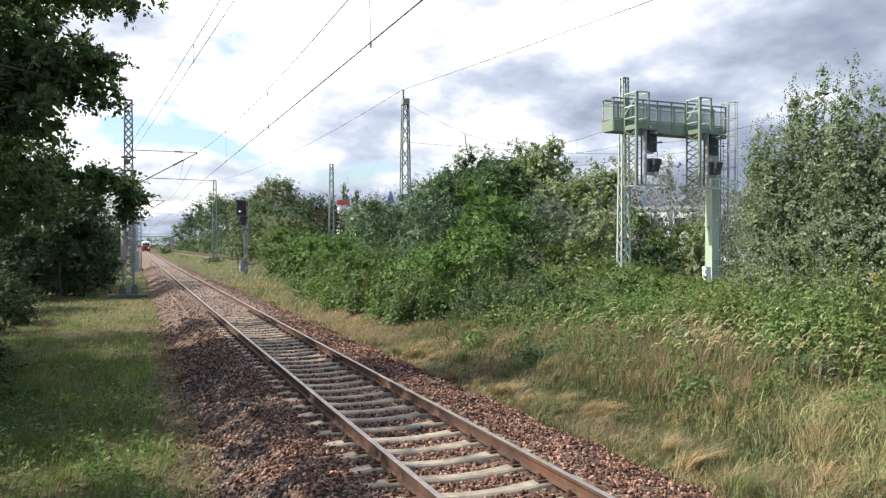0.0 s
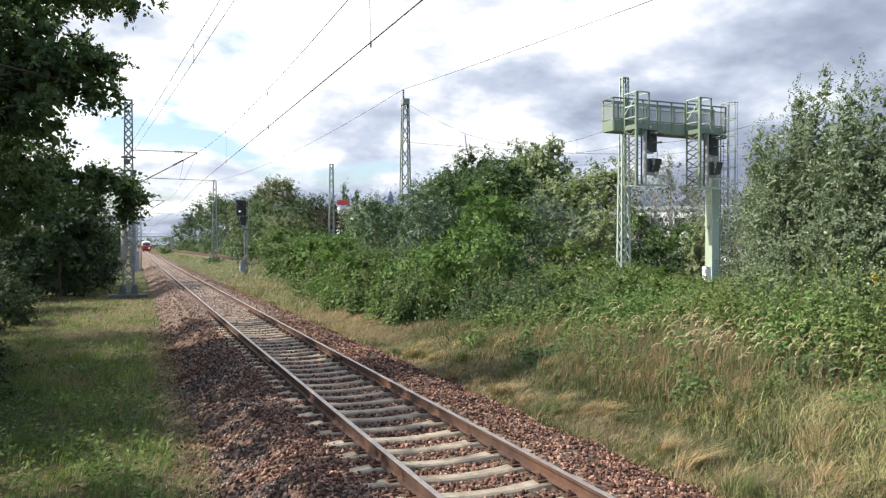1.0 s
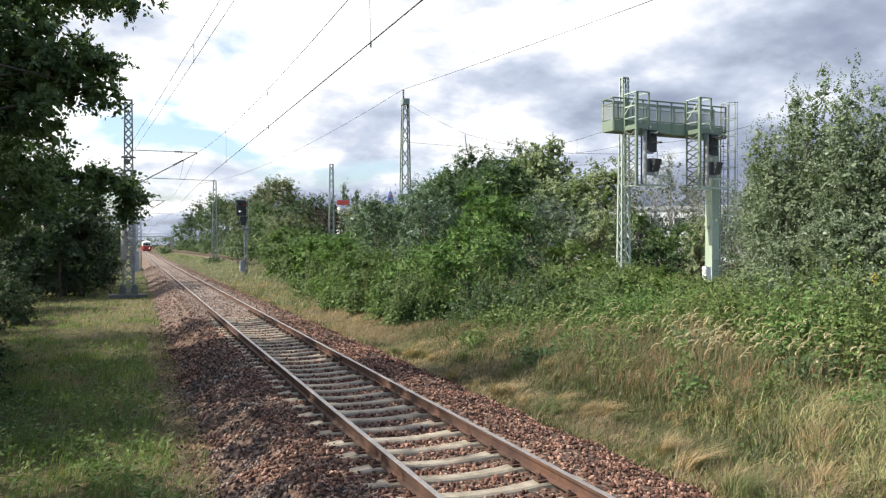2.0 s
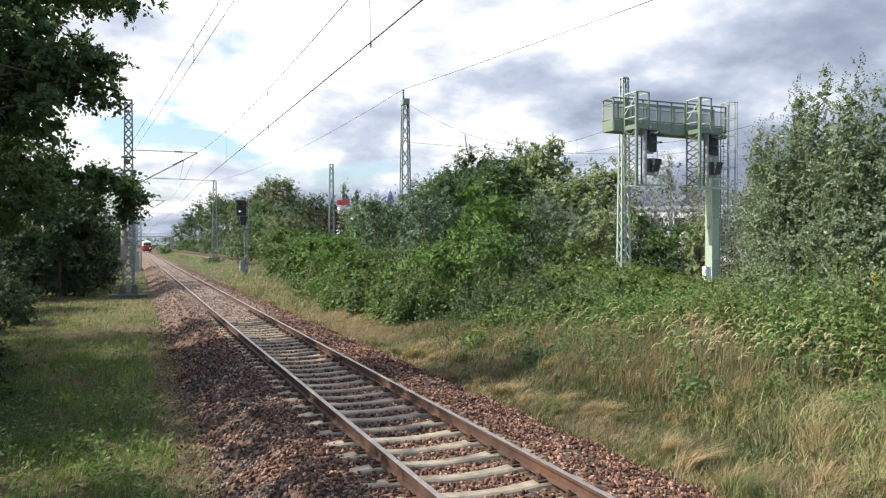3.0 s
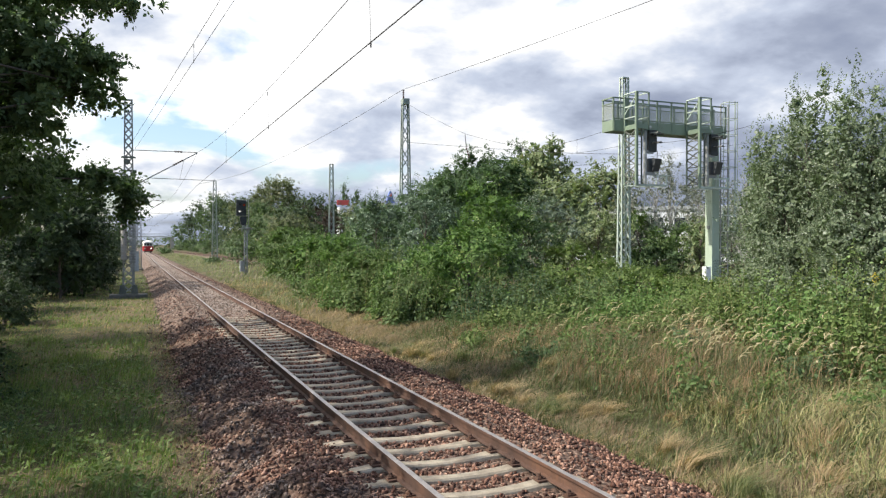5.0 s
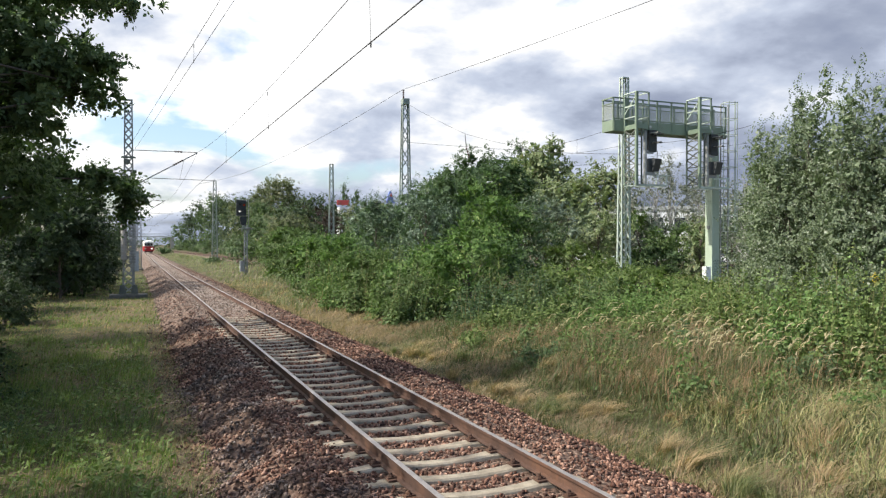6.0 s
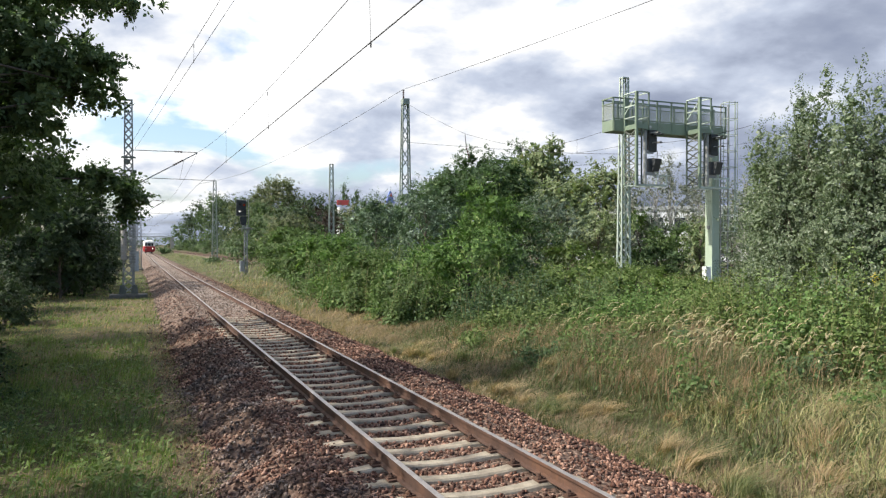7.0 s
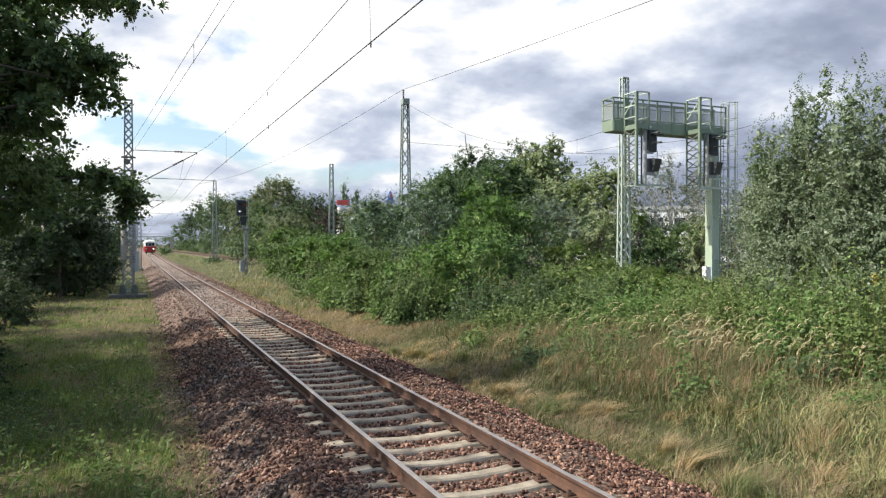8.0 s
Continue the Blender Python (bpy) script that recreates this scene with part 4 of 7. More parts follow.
def signal_on(g, x, y, z):
    """A hanging colour-light signal seen on its hooded front quarter."""
    head = bmesh.new()
    tube(head, [(x - 0.38, y, z - 0.05), (x - 0.38, y, z + 2.0)], 0.07, 10)
    tube(head, [(x - 0.38, y, z + 2.0), (x - 0.32, y, z + 2.16), (x - 0.1, y, z + 2.2)], 0.06, 8)
    part("signal_tube", head, M["galv"], g, "dull grey signal support tube")
    bm = bmesh.new()
    box(bm, x - 0.22, y - 0.06, z + 1.22, x + 0.16, y + 0.10, z + 2.10, 0.03)
    box(bm, x - 0.25, y + 0.10, z + 1.32, x + 0.10, y + 0.30, z + 2.02, 0.02)
    s = part("signal_head", bm, M["dark"], g, "dark multi-lamp signal head")
    for dx, dz in ((-0.10, 1.90), (0.06, 1.84), (-0.02, 1.52)):
        hood = bmesh.new()
        n = 10
        ring0 = [(x + dx + 0.10 * math.cos(a), y - 0.06, z + dz + 0.10 * math.sin(a)) for a in [math.pi * (0.12 + 0.76 * i / n) for i in range(n + 1)]]
        ring1 = [(p[0], y - 0.52, p[2] - 0.03) for p in ring0]
        va, vb = [hood.verts.new(p) for p in ring0], [hood.verts.new(p) for p in ring1]
        for i in range(n):
            hood.faces.new((va[i], va[i + 1], vb[i + 1], vb[i]))
        bmesh.ops.solidify(hood, geom=hood.faces[:], thickness=0.008)
        part("hood", hood, M["galv"], s, "grey lamp hood")
    bm = bmesh.new()
    box(bm, x - 0.24, y - 0.05, z + 0.42, x + 0.10, y + 0.22, z + 0.96, 0.02)
    prism(bm, [(y - 0.30, z + 0.92), (y - 0.05, z + 0.98), (y - 0.05, z + 0.44), (y - 0.12, z + 0.44)], "x", x - 0.10, x + 0.20)
    part("indicator_box", bm, M["casing"], g, "dark hooded speed indicator box")
    bm = bmesh.new()
    bar(bm, (x - 0.38, y, z + 0.35), (x + 0.1, y, z + 0.35), 0.08, 0.12)
    bar(bm, (x - 0.38, y, z + 1.2), (x, y, z + 1.2), 0.08, 0.10)
    tube(bm, [(x + 0.30, y + 0.1, z + 1.3), (x + 0.30, y + 0.12, z + 0.9)], 0.012, 5)
    part("bracket", bm, M["galv"], g)


gantry()
cab = thing("white_cabinet", "small white trackside cabinet beside the gantry column", "cabinet", (18.72, 24.75, 0.54))
bm = bmesh.new()
box(bm, -0.13, -0.12, 0.38, 0.13, 0.12, 0.98, 0.015)
part("housing", bm, M["white"], cab)
bm = bmesh.new()
box(bm, -0.05, -0.05, -0.2, 0.05, 0.05, 0.35)
part("post", bm, M["galv"], cab)


# ---------------------------------------------------------------- colour-light signal beside the track
def track_signal():
    s = thing("light_signal", "grey colour-light signal post with black head beside the track", "railway signal", (5.33, 65.0, -0.2))
    bm = bmesh.new()
    bar(bm, (-0.10, 0, 0), (-0.10, 0, 4.3), 0.10, 0.16)
    bar(bm, (0.10, 0, 0), (0.10, 0, 4.3), 0.10, 0.16)
    for k in range(8):
        bar(bm, (-0.1, 0, 0.4 + k * 0.5), (0.1, 0, 0.4 + k * 0.5), 0.05, 0.12)
    part("post", bm, M["galv"], s, "grey twin-channel steel post")
    bm = bmesh.new()
    box(bm, -0.80, -0.10, 5.05, 0.04, 0.06, 6.38, 0.05)
    head = part("signal_board", bm, M["dark"], s, "black signal board")
    bm = bmesh.new()
    bar(bm, (-0.83, -0.05, 5.06), (0.30, -0.05, 5.06), 0.06, 0.06)
    bar(bm, (0.24, 0.05, 4.2), (0.24, 0.05, 6.7), 0.04, 0.04)
    bar(bm, (-0.85, 0.08, 6.42), (0.30, 0.08, 6.42), 0.05, 0.03)
    part("ladder_frame", bm, M["galv"], s)
    bm = bmesh.new()
    prism(bm, [(-0.36, 4.22), (-0.02, 4.22), (0.06, 4.55), (0.06, 5.0), (-0.48, 5.0), (-0.48, 4.55)], "y", -0.08, 0.08)
    part("lower_board", bm, M["dark"], s, "smaller black lower signal board")
    bm = bmesh.new()
    bar(bm, (-0.35, -0.05, 3.75), (-0.22, -0.05, 4.25), 0.10, 0.1)
    bar(bm, (-0.5, 0, 3.98), (0.55, 0, 3.98), 0.5, 0.06)
    bar(bm, (0.15, 0.1, 3.6), (0.3, 0.1, 4.1), 0.2, 0.2)
    part("platform", bm, M["galv"], s)
    bm = bmesh.new()
    tube(bm, [(-0.52, -0.115, 5.42), (-0.52, -0.125, 5.42)], 0.07, 14)
    part("lamp", bm, glow_material("white_signal_lamp", (1.0, 0.95, 0.85), 0.9), head, "lit white signal lamp")
    bm = bmesh.new()
    tube(bm, [(-0.15, -0.115, 5.98), (-0.15, -0.125, 5.98)], 0.08, 14)
    part("lamp", bm, glow_material("red_signal_lamp", (1.0, 0.14, 0.05), 0.10), head, "lit red signal lamp")
    for lx, lz in ((-0.52, 5.42), (-0.15, 5.98), (-0.52, 5.95), (-0.15, 5.45)):
        bm = bmesh.new()
        n = 8
        r0 = [(lx + 0.13 * math.cos(a), -0.11, lz + 0.13 * math.sin(a)) for a in [math.pi * i / n for i in range(n + 1)]]
        va, vb = [bm.verts.new(p) for p in r0], [bm.verts.new((p[0], -0.32, p[2])) for p in r0]
        for i in range(n):
            bm.faces.new((va[i], va[i + 1], vb[i + 1], vb[i]))
        bmesh.ops.solidify(bm, geom=bm.faces[:], thickness=0.01)
        part("hood", bm, M["dark"], head)
    bm = bmesh.new()
    box(bm, -0.50, -0.22, 0.35, -0.20, 0.12, 1.25, 0.02)
    part("junction_box", bm, M["grey_box"], s, "grey junction box at the foot")
    bm = bmesh.new()
    box(bm, -0.35, -0.3, -0.4, 0.35, 0.3, 0.06, 0.02)
    part("footing", bm, M["slab"], s)


track_signal()
hut = thing("relay_cabinet", "grey trackside relay cabinet by the far mast", "cabinet", (-3.35, 92.0, -0.6))
bm = bmesh.new()
box(bm, -0.45, -0.3, 0.0, 0.45, 0.3, 2.2, 0.03)
part("housing", bm, M["grey_box"], hut)
bm = bmesh.new()
box(bm, -0.5, -0.36, 2.2, 0.5, 0.36, 2.28, 0.02)
part("lid", bm, M["grey_box"], hut)


# ---------------------------------------------------------------- railcar
def railcar():
    car = thing("railcar", "old red and cream diesel railcar with lit headlights", "railcar", (0, 300, 0))
    red = surface("red_coach_paint", (0.33, 0.018, 0.022), (0.43, 0.03, 0.032), 0.35, 0, 1, 20, 0.03, 0.002)
    cream = surface("cream_coach_paint", (0.72, 0.70, 0.64), (0.82, 0.80, 0.75), 0.35, 0, 1, 20, 0.03, 0.002)
    grey = surface("grey_roof_paint", (0.42, 0.42, 0.40), (0.55, 0.54, 0.52), 0.5, 0, 1, 20, 0.03, 0.002)
    pane = glass_material("dark_cab_glass", (0.02, 0.024, 0.028))
    L = 14.0
    stations = [(0.0, 0.92), (0.06, 1.12), (0.2, 1.32), (0.45, 1.46), (0.9, 1.52), (L - 0.9, 1.52), (L - 0.45, 1.46), (L - 0.2, 1.32), (L, 0.95)]
    def loft(rings):
        bm = bmesh.new()
        rs = [[bm.verts.new(p) for p in r] for r in rings]
        for a, b in zip(rs, rs[1:]):
            for i in range(len(a) - 1):
                bm.faces.new((a[i], b[i], b[i + 1], a[i + 1]))
        bm.faces.new(rs[0])
        bm.faces.new(rs[-1][::-1])
        bmesh.ops.recalc_face_normals(bm, faces=bm.faces[:])
        return bm
    part("lower_body", loft([[(-w * 0.93, y, 0.55), (-w, y, 0.95), (-w, y, 1.98), (w, y, 1.98), (w, y, 0.95), (w * 0.93, y, 0.55)] for y, w in stations]), red, car, "red lower body")
    part("upper_body", loft([[(-w * 0.995, y + 0.02, 1.98), (-w * 0.97, y + 0.06, 2.95), (w * 0.97, y + 0.06, 2.95), (w * 0.995, y + 0.02, 1.98)] for y, w in stations]), cream, car, "cream upper body with windows")
    def arch(y, w, h):
        return [(-w * math.cos(a), y, 2.95 + h * math.sin(a) ** 0.8) for a in [math.pi * i / 12 for i in range(13)]]
    part("roof", loft([arch(y + 0.06, w * 0.985, h) for (y, w), h in zip(stations, (0.30, 0.42, 0.56, 0.68, 0.75, 0.75, 0.68, 0.5, 0.3))]), cream, car, "rounded cream roof")
    bm = bmesh.new()
    for y in (2.5, 5.5, 8.5, 11.5):
        box(bm, -0.3, y - 0.3, 3.64, 0.3, y + 0.3, 3.8, 0.04)
    part("roof_vent", bm, grey, car)
    for cx, hw in ((-0.78, 0.27), (0.0, 0.42), (0.78, 0.27)):
        bm = bmesh.new()
        yy = -0.03
        yo = 0.0 if cx == 0 else 0.03
        s = 1 if cx >= 0 else -1
        v = [bm.verts.new(p) for p in ((cx - hw, yy - 0.015 + (yo if s < 0 else 0), 2.10), (cx + hw, yy - 0.015 + (yo if s > 0 else 0), 2.10), (cx + hw * 0.95, yy + 0.02 + (yo if s > 0 else 0), 2.92), (cx - hw * 0.95, yy + 0.02 + (yo if s < 0 else 0), 2.92))]
        bm.faces.new(v)
        bmesh.ops.solidify(bm, geom=bm.faces[:], thickness=0.03)
        part("cab_window", bm, pane, car, "dark cab window")
    for sx in (-1, 1):
        for k in range(7):
            bm = bmesh.new()
            y = 1.4 + k * 1.7
            box(bm, sx * 1.49 - 0.02, y, 2.12, sx * 1.49 + 0.03, y + 1.15, 2.8, 0.015)
            part("side_window", bm, pane, car)
        bm = bmesh.new()
        tube(bm, [(sx * 0.86, 0.06, 1.32), (sx * 0.86, -0.05, 1.32)], [0.17, 0.17], 16)
        lamp = part("headlight", bm, M["galv"], car)
        bm = bmesh.new()
        tube(bm, [(sx * 0.86, -0.052, 1.32), (sx * 0.86, -0.066, 1.32)], 0.15, 16)
        part("lens", bm, glow_material("lit_headlight", (1.0, 0.9, 0.75), 2.4 if sx > 0 else 0.35), lamp, "lit headlight lens")
        bm = bmesh.new()
        tube(bm, [(sx * 0.87, 0.1, 1.0), (sx * 0.87, -0.42, 1.0)], 0.07, 10)
        tube(bm, [(sx * 0.87, -0.42, 1.0), (sx * 0.87, -0.47, 1.0)], 0.2, 16)
        part("buffer", bm, M["dark"], car, "black round buffer")
    bm = bmesh.new()
    tube(bm, [(0, 0.1, 3.2), (0, -0.02, 3.2)], 0.11, 12)
    part("top_lamp", bm, M["dark"], car)
    bm = bmesh.new()
    box(bm, -1.2, 0.15, 0.32, 1.2, 0.3, 0.56, 0.03)
    bar(bm, (0, 0.2, 1.0), (0, -0.3, 0.95), 0.1, 0.12)
    part("cowcatcher", bm, M["dark"], car)
    for y in (3.0, 10.5):
        for sx in (-1, 1):
            bm = bmesh.new()
            tube(bm, [(sx * 0.70, y, 0.45), (sx * 0.83, y, 0.45)], 0.45, 24)
            tube(bm, [(sx * 0.83, y, 0.45), (sx * 0.90, y, 0.45)], 0.14, 12)
            part("wheel", bm, M["rail"], car)
    bm = bmesh.new()
    box(bm, -1.1, 1.6, 0.5, 1.1, 12.4, 0.75, 0.03)
    part("underframe", bm, M["dark"], car)
    return car


car = railcar()


# ---------------------------------------------------------------- overbridge and what stands far off
def overbridge():
    b = thing("road_bridge", "pale concrete road bridge over the line, far off", "bridge", (0, 350, 0))
    bm = bmesh.new()
    box(bm, -24, 0, 5.75, 12, 9, 6.35, 0.05)
    part("deck", bm, M["white"], b)
    bm = bmesh.new()
    for k in range(37):
        bar(bm, (-24 + k, 0.2, 6.35), (-24 + k, 0.2, 7.3), 0.06)
    bar(bm, (-24, 0.2, 7.3), (12, 0.2, 7.3), 0.08)
    bar(bm, (-24, 0.2, 6.85), (12, 0.2, 6.85), 0.06)
    part("parapet_railing", bm, M["galv"], b)
    for x in (-9.5, 12.4):
        bm = bmesh.new()
        box(bm, x - 0.6, 0.5, -0.8, x + 0.6, 8.5, 5.75, 0.05)
        part("pier", bm, M["weight"], b)
    return b


overbridge()


def building(x, y, z, w, d, h, label, wall, sign=None):
    b = thing("commercial_building", label, "building", (x, y, z), -42)
    bm = bmesh.new()
    box(bm, -w / 2, -d / 2, 0, w / 2, d / 2, h, 0.05)
    part("wall", bm, wall, b)
    bm = bmesh.new()
    box(bm, -w / 2 - 0.2, -d / 2 - 0.2, h, w / 2 + 0.2, d / 2 + 0.2, h + 0.4, 0.05)
    part("roof", bm, M["grey_box"], b)
    for k in range(int(w / 3)):
        bm = bmesh.new()
        xx = -w / 2 + 1.5 + k * 3
        box(bm, xx - 0.9, -d / 2 - 0.06, h - 2.4, xx + 0.9, -d / 2 + 0.05, h - 0.9)
        part("window", bm, M["pane"], b)
    return b


M["pane"] = glass_material("window_glass", (0.03, 0.035, 0.04))
red_paint = surface("red_sign_paint", (0.55, 0.07, 0.06), (0.66, 0.11, 0.09), 0.4, 0, 1, 20, 0.02, 0.002)
blue_paint = surface("blue_sign_paint", (0.13, 0.17, 0.42), (0.19, 0.24, 0.52), 0.4, 0, 1, 20, 0.02, 0.002)
building(57.0, 72.0, 0.5, 26, 12, 5.9, "white flat-roofed commercial building behind the trees", M["white"])
tower = thing("sign_tower", "pale building top with a red roof sign above the trees", "sign", (36.0, 147.0, 0.5))
bm = bmesh.new()
box(bm, -1.3, -0.5, 0, 1.3, 3, 9.5, 0.05)
part("wall", bm, M["white"], tower)
bm = bmesh.new()
box(bm, -1.9, -0.7, 9.9, 0.55, -0.4, 10.9, 0.05)
part("sign_board", bm, red_paint, tower, "plain red sign board")
totem = thing("advertising_totem", "blue and red triangular advertising totem above the trees", "sign", (40.8, 133.0, 0.5))
bm = bmesh.new()
tube(bm, [(0, 0, 0), (0, 0, 9.8)], 0.3, 10)
part("pole", bm, M["galv"], totem)
bm = bmesh.new()
prism(bm, [(-0.95, 9.7), (0.95, 9.7), (0.45, 10.8), (-0.45, 10.8)], "y", -0.25, 0.25)
part("sign_base", bm, blue_paint, totem, "blue sign panel")
bm = bmesh.new()
prism(bm, [(-0.62, 10.8), (0.62, 10.8), (0.10, 12.0), (-0.06, 12.0)], "y", -0.25, 0.25)
peak = part("sign_peak", bm, blue_paint, totem, "blue triangular sign peak")
bm = bmesh.new()
prism(bm, [(-0.10, 10.9), (0.40, 10.9), (0.13, 11.55), (0.05, 11.55)], "y", -0.29, -0.25)
part("sign_field", bm, red_paint, peak, "red field on the sign's face")
bm = bmesh.new()
prism(bm, [(-0.42, 10.9), (-0.18, 10.9), (-0.02, 11.5), (-0.08, 11.5)], "y", -0.29, -0.25)
part("sign_field", bm, M["white"], peak, "white field on the sign's face")


def street_lamp(x, y, z, top):
    """A curved lamp arm among the tree crowns."""
    lamp = thing("street_lamp", "pale street lamp on a curved arm among the crowns", "street lamp", (x, y, z))
    bm = bmesh.new()
    tube(bm, [(0, 0, 0), (0, 0, top - 0.6)], [0.07, 0.05], 8)
    tube(bm, [(0, 0, top - 0.6), (-0.08, 0, top - 0.25), (-0.4, 0, top - 0.02), (-1.1, 0, top)], [0.05, 0.045, 0.04, 0.035], 8)
    part("pole", bm, M["galv"], lamp)
    bm = bmesh.new()
    box(bm, -1.75, -0.14, top - 0.07, -1.05, 0.14, top + 0.07, 0.04)
    part("lamp_head", bm, M["white"], lamp, "pale lamp head")


street_lamp(18.47, 41.82, 0.8, 5.48)


# ---------------------------------------------------------------- plants
def unit(v):
    return v / np.maximum(np.linalg.norm(v, axis=-1, keepdims=True), 1e-6)


def leaves_mesh(name, c, way, normal, length, width, mat, fold=0.18):
    """Leaves as folded diamonds: c where each stalk is, way along it."""
    n = len(c)
    way = unit(way)
    side = unit(np.cross(normal, way))
    nrm = np.cross(way, side)
    L, W = length[:, None], width[:, None]
    mid = c + way * L * 0.45
    v = np.stack([c, mid + side * W * 0.5 + nrm * W * fold, c + way * L, mid - side * W * 0.5 + nrm * W * fold], 1).reshape(-1, 3)
    i = np.arange(n)[:, None] * 4
    f = np.concatenate([i + np.array([[0, 1, 2]]), i + np.array([[0, 2, 3]])], 1).reshape(-1, 3)
    return raw_mesh(name, v, f, mat)


def crown_leaves(rng, lobes, n, clusters, spread, size, aspect, droop=0.3, shell=0.55, bottom=-0.75, fill=0.22, wind=(0.0, 0.0, 0.0)):
    """Leafy sprays, gathered into boughs, through the outer part of rounded lobes (x, y, z, rx, ry, rz)."""
    lobes = np.asarray(lobes, float)
    area = (lobes[:, 3] * lobes[:, 4] * lobes[:, 5]) ** (2 / 3)
    boughs = max(60, int(clusters / 2.4))
    pick = rng.choice(len(lobes), boughs, p=area / area.sum())
    d = unit(rng.normal(size=(boughs, 3)))
    d[:, 2] = np.where(d[:, 2] < bottom, -d[:, 2], d[:, 2])
    bump = 1 + 0.11 * np.sin(d[:, 0] * 5 + pick) * np.cos(d[:, 1] * 6 + pick * 2) + 0.07 * np.sin(d[:, 2] * 9 + pick)
    r = (1 - shell * rng.uniform(0, 1, boughs) ** 1.8) * bump
    cc = lobes[pick, :3] + d * r[:, None] * lobes[pick, 3:]
    # each bough carries a few sprays
    sprays = max(boughs, n // 15)
    k = rng.integers(0, boughs, sprays)
    reach = np.clip(0.15 * area[pick[k]] ** 0.5, spread * 0.8, spread * 2.2)[:, None]
    start = cc[k] + rng.normal(size=(sprays, 3)) * reach * np.array([1, 1, 0.6])
    along_ = unit(d[k] * 0.85 + rng.normal(size=(sprays, 3)) * 0.6 + np.array([0, 0, 0.15 - droop * 0.6]) + np.array(wind))
    face = unit(d[k] * 0.9 + rng.normal(size=(sprays, 3)) * 0.32 + np.array([0, 0, 0.5]))
    side = unit(np.cross(face, along_))
    span = spread * 2.7 * rng.uniform(0.55, 1.3, sprays)
    # leaves stand in two rows along each spray
    i = np.arange(n) % sprays
    t = rng.uniform(0.0, 1.0, n)
    sgn = np.where(rng.uniform(0, 1, n) < 0.5, -1.0, 1.0)[:, None]
    p = start[i] + along_[i] * (span[i] * t)[:, None] + side[i] * sgn * size * 0.12 + rng.normal(size=(n, 3)) * size * 0.14
    p[:, 2] -= droop * 0.6 * span[i] * t * t
    way = side[i] * sgn * 0.85 + along_[i] * 0.6 + rng.normal(size=(n, 3)) * 0.3
    way[:, 2] -= droop * 0.4
    normal = face[i] + rng.normal(size=(n, 3)) * 0.28
    length = size * rng.uniform(0.65, 1.25, n) * (1.1 - 0.4 * t)
    # larger leaves deep inside close the crown
    deep = rng.uniform(0, 1, n) < fill
    kk = k[i]
    p[deep] = (lobes[pick[kk], :3] + d[kk] * lobes[pick[kk], 3:] * rng.uniform(0.3, 0.80, n)[:, None])[deep]
    length = np.where(deep, np.minimum(length * 2.6, 0.55 * area[pick[kk]] ** 0.5), length)
    return p, way, normal, length, length * aspect * rng.uniform(0.8, 1.15, n), cc


def limbs(bm, rng, base, top, r, targets, n):
    """A crooked trunk and tapered limbs that reach into the crown."""
    base, top = Vector(base), Vector(top)
    pts = [base.lerp(top, t) + Vector(rng.normal(size=3)) * r * 0.8 * (0 < t < 1) for t in (0, 0.2, 0.4, 0.6, 0.8, 1.0)]
    tube(bm, pts, [r * (1.15 - t) for t in (0, 0.2, 0.4, 0.6, 0.8, 1.0)], 8)
    for tg in targets[:n]:
        tg = Vector(tg)
        t = float(np.clip((tg.z - base.z) / max(top.z - base.z, 0.1) - 0.25, 0.08, 0.85))
        a = base.lerp(top, t)
        m = a.lerp(tg, 0.5) + Vector((0, 0, 0.12 * (tg - a).length)) + Vector(rng.normal(size=3)) * 0.1 * (tg - a).length
        r0 = r * (1.15 - t) * 0.5
        tube(bm, [a, a.lerp(m, 0.6), m, tg], [r0, r0 * 0.75, r0 * 0.5, r0 * 0.15], 5, cap=False)


SPECIES = {
    # leaf material, leaf length, width to length, cluster spread, droop
    "bright": ("leaf_bright", 0.11, 0.5, 0.16, 0.25), "mid": ("leaf_mid", 0.11, 0.55, 0.17, 0.3), "deep": ("leaf_dark", 0.12, 0.6, 0.18, 0.3),
    "grey": ("leaf_grey", 0.10, 0.45, 0.16, 0.1), "yellow": ("leaf_yellow", 0.115, 0.8, 0.18, 0.3), "red": ("leaf_red", 0.13, 0.6, 0.2, 0.3),
    "shrub": ("leaf_shaded", 0.12, 0.6, 0.18, 0.3), "poplar": ("leaf_poplar", 0.050, 0.74, 0.10, 0.0), "bramble": ("leaf_bramble", 0.09, 0.7, 0.14, 0.2),
    "birch": ("leaf_birch", 0.056, 0.6, 0.14, 0.7), "dark": ("leaf_dark", 0.11, 0.55, 0.17, 0.3), "willow": ("leaf_willow", 0.10, 0.4, 0.17, 0.1), "far": ("leaf_far", 0.115, 0.55, 0.17, 0.3), "wood": ("leaf_wood", 0.115, 0.55, 0.17, 0.3), "olive": ("leaf_olive", 0.115, 0.55, 0.17, 0.3),
}


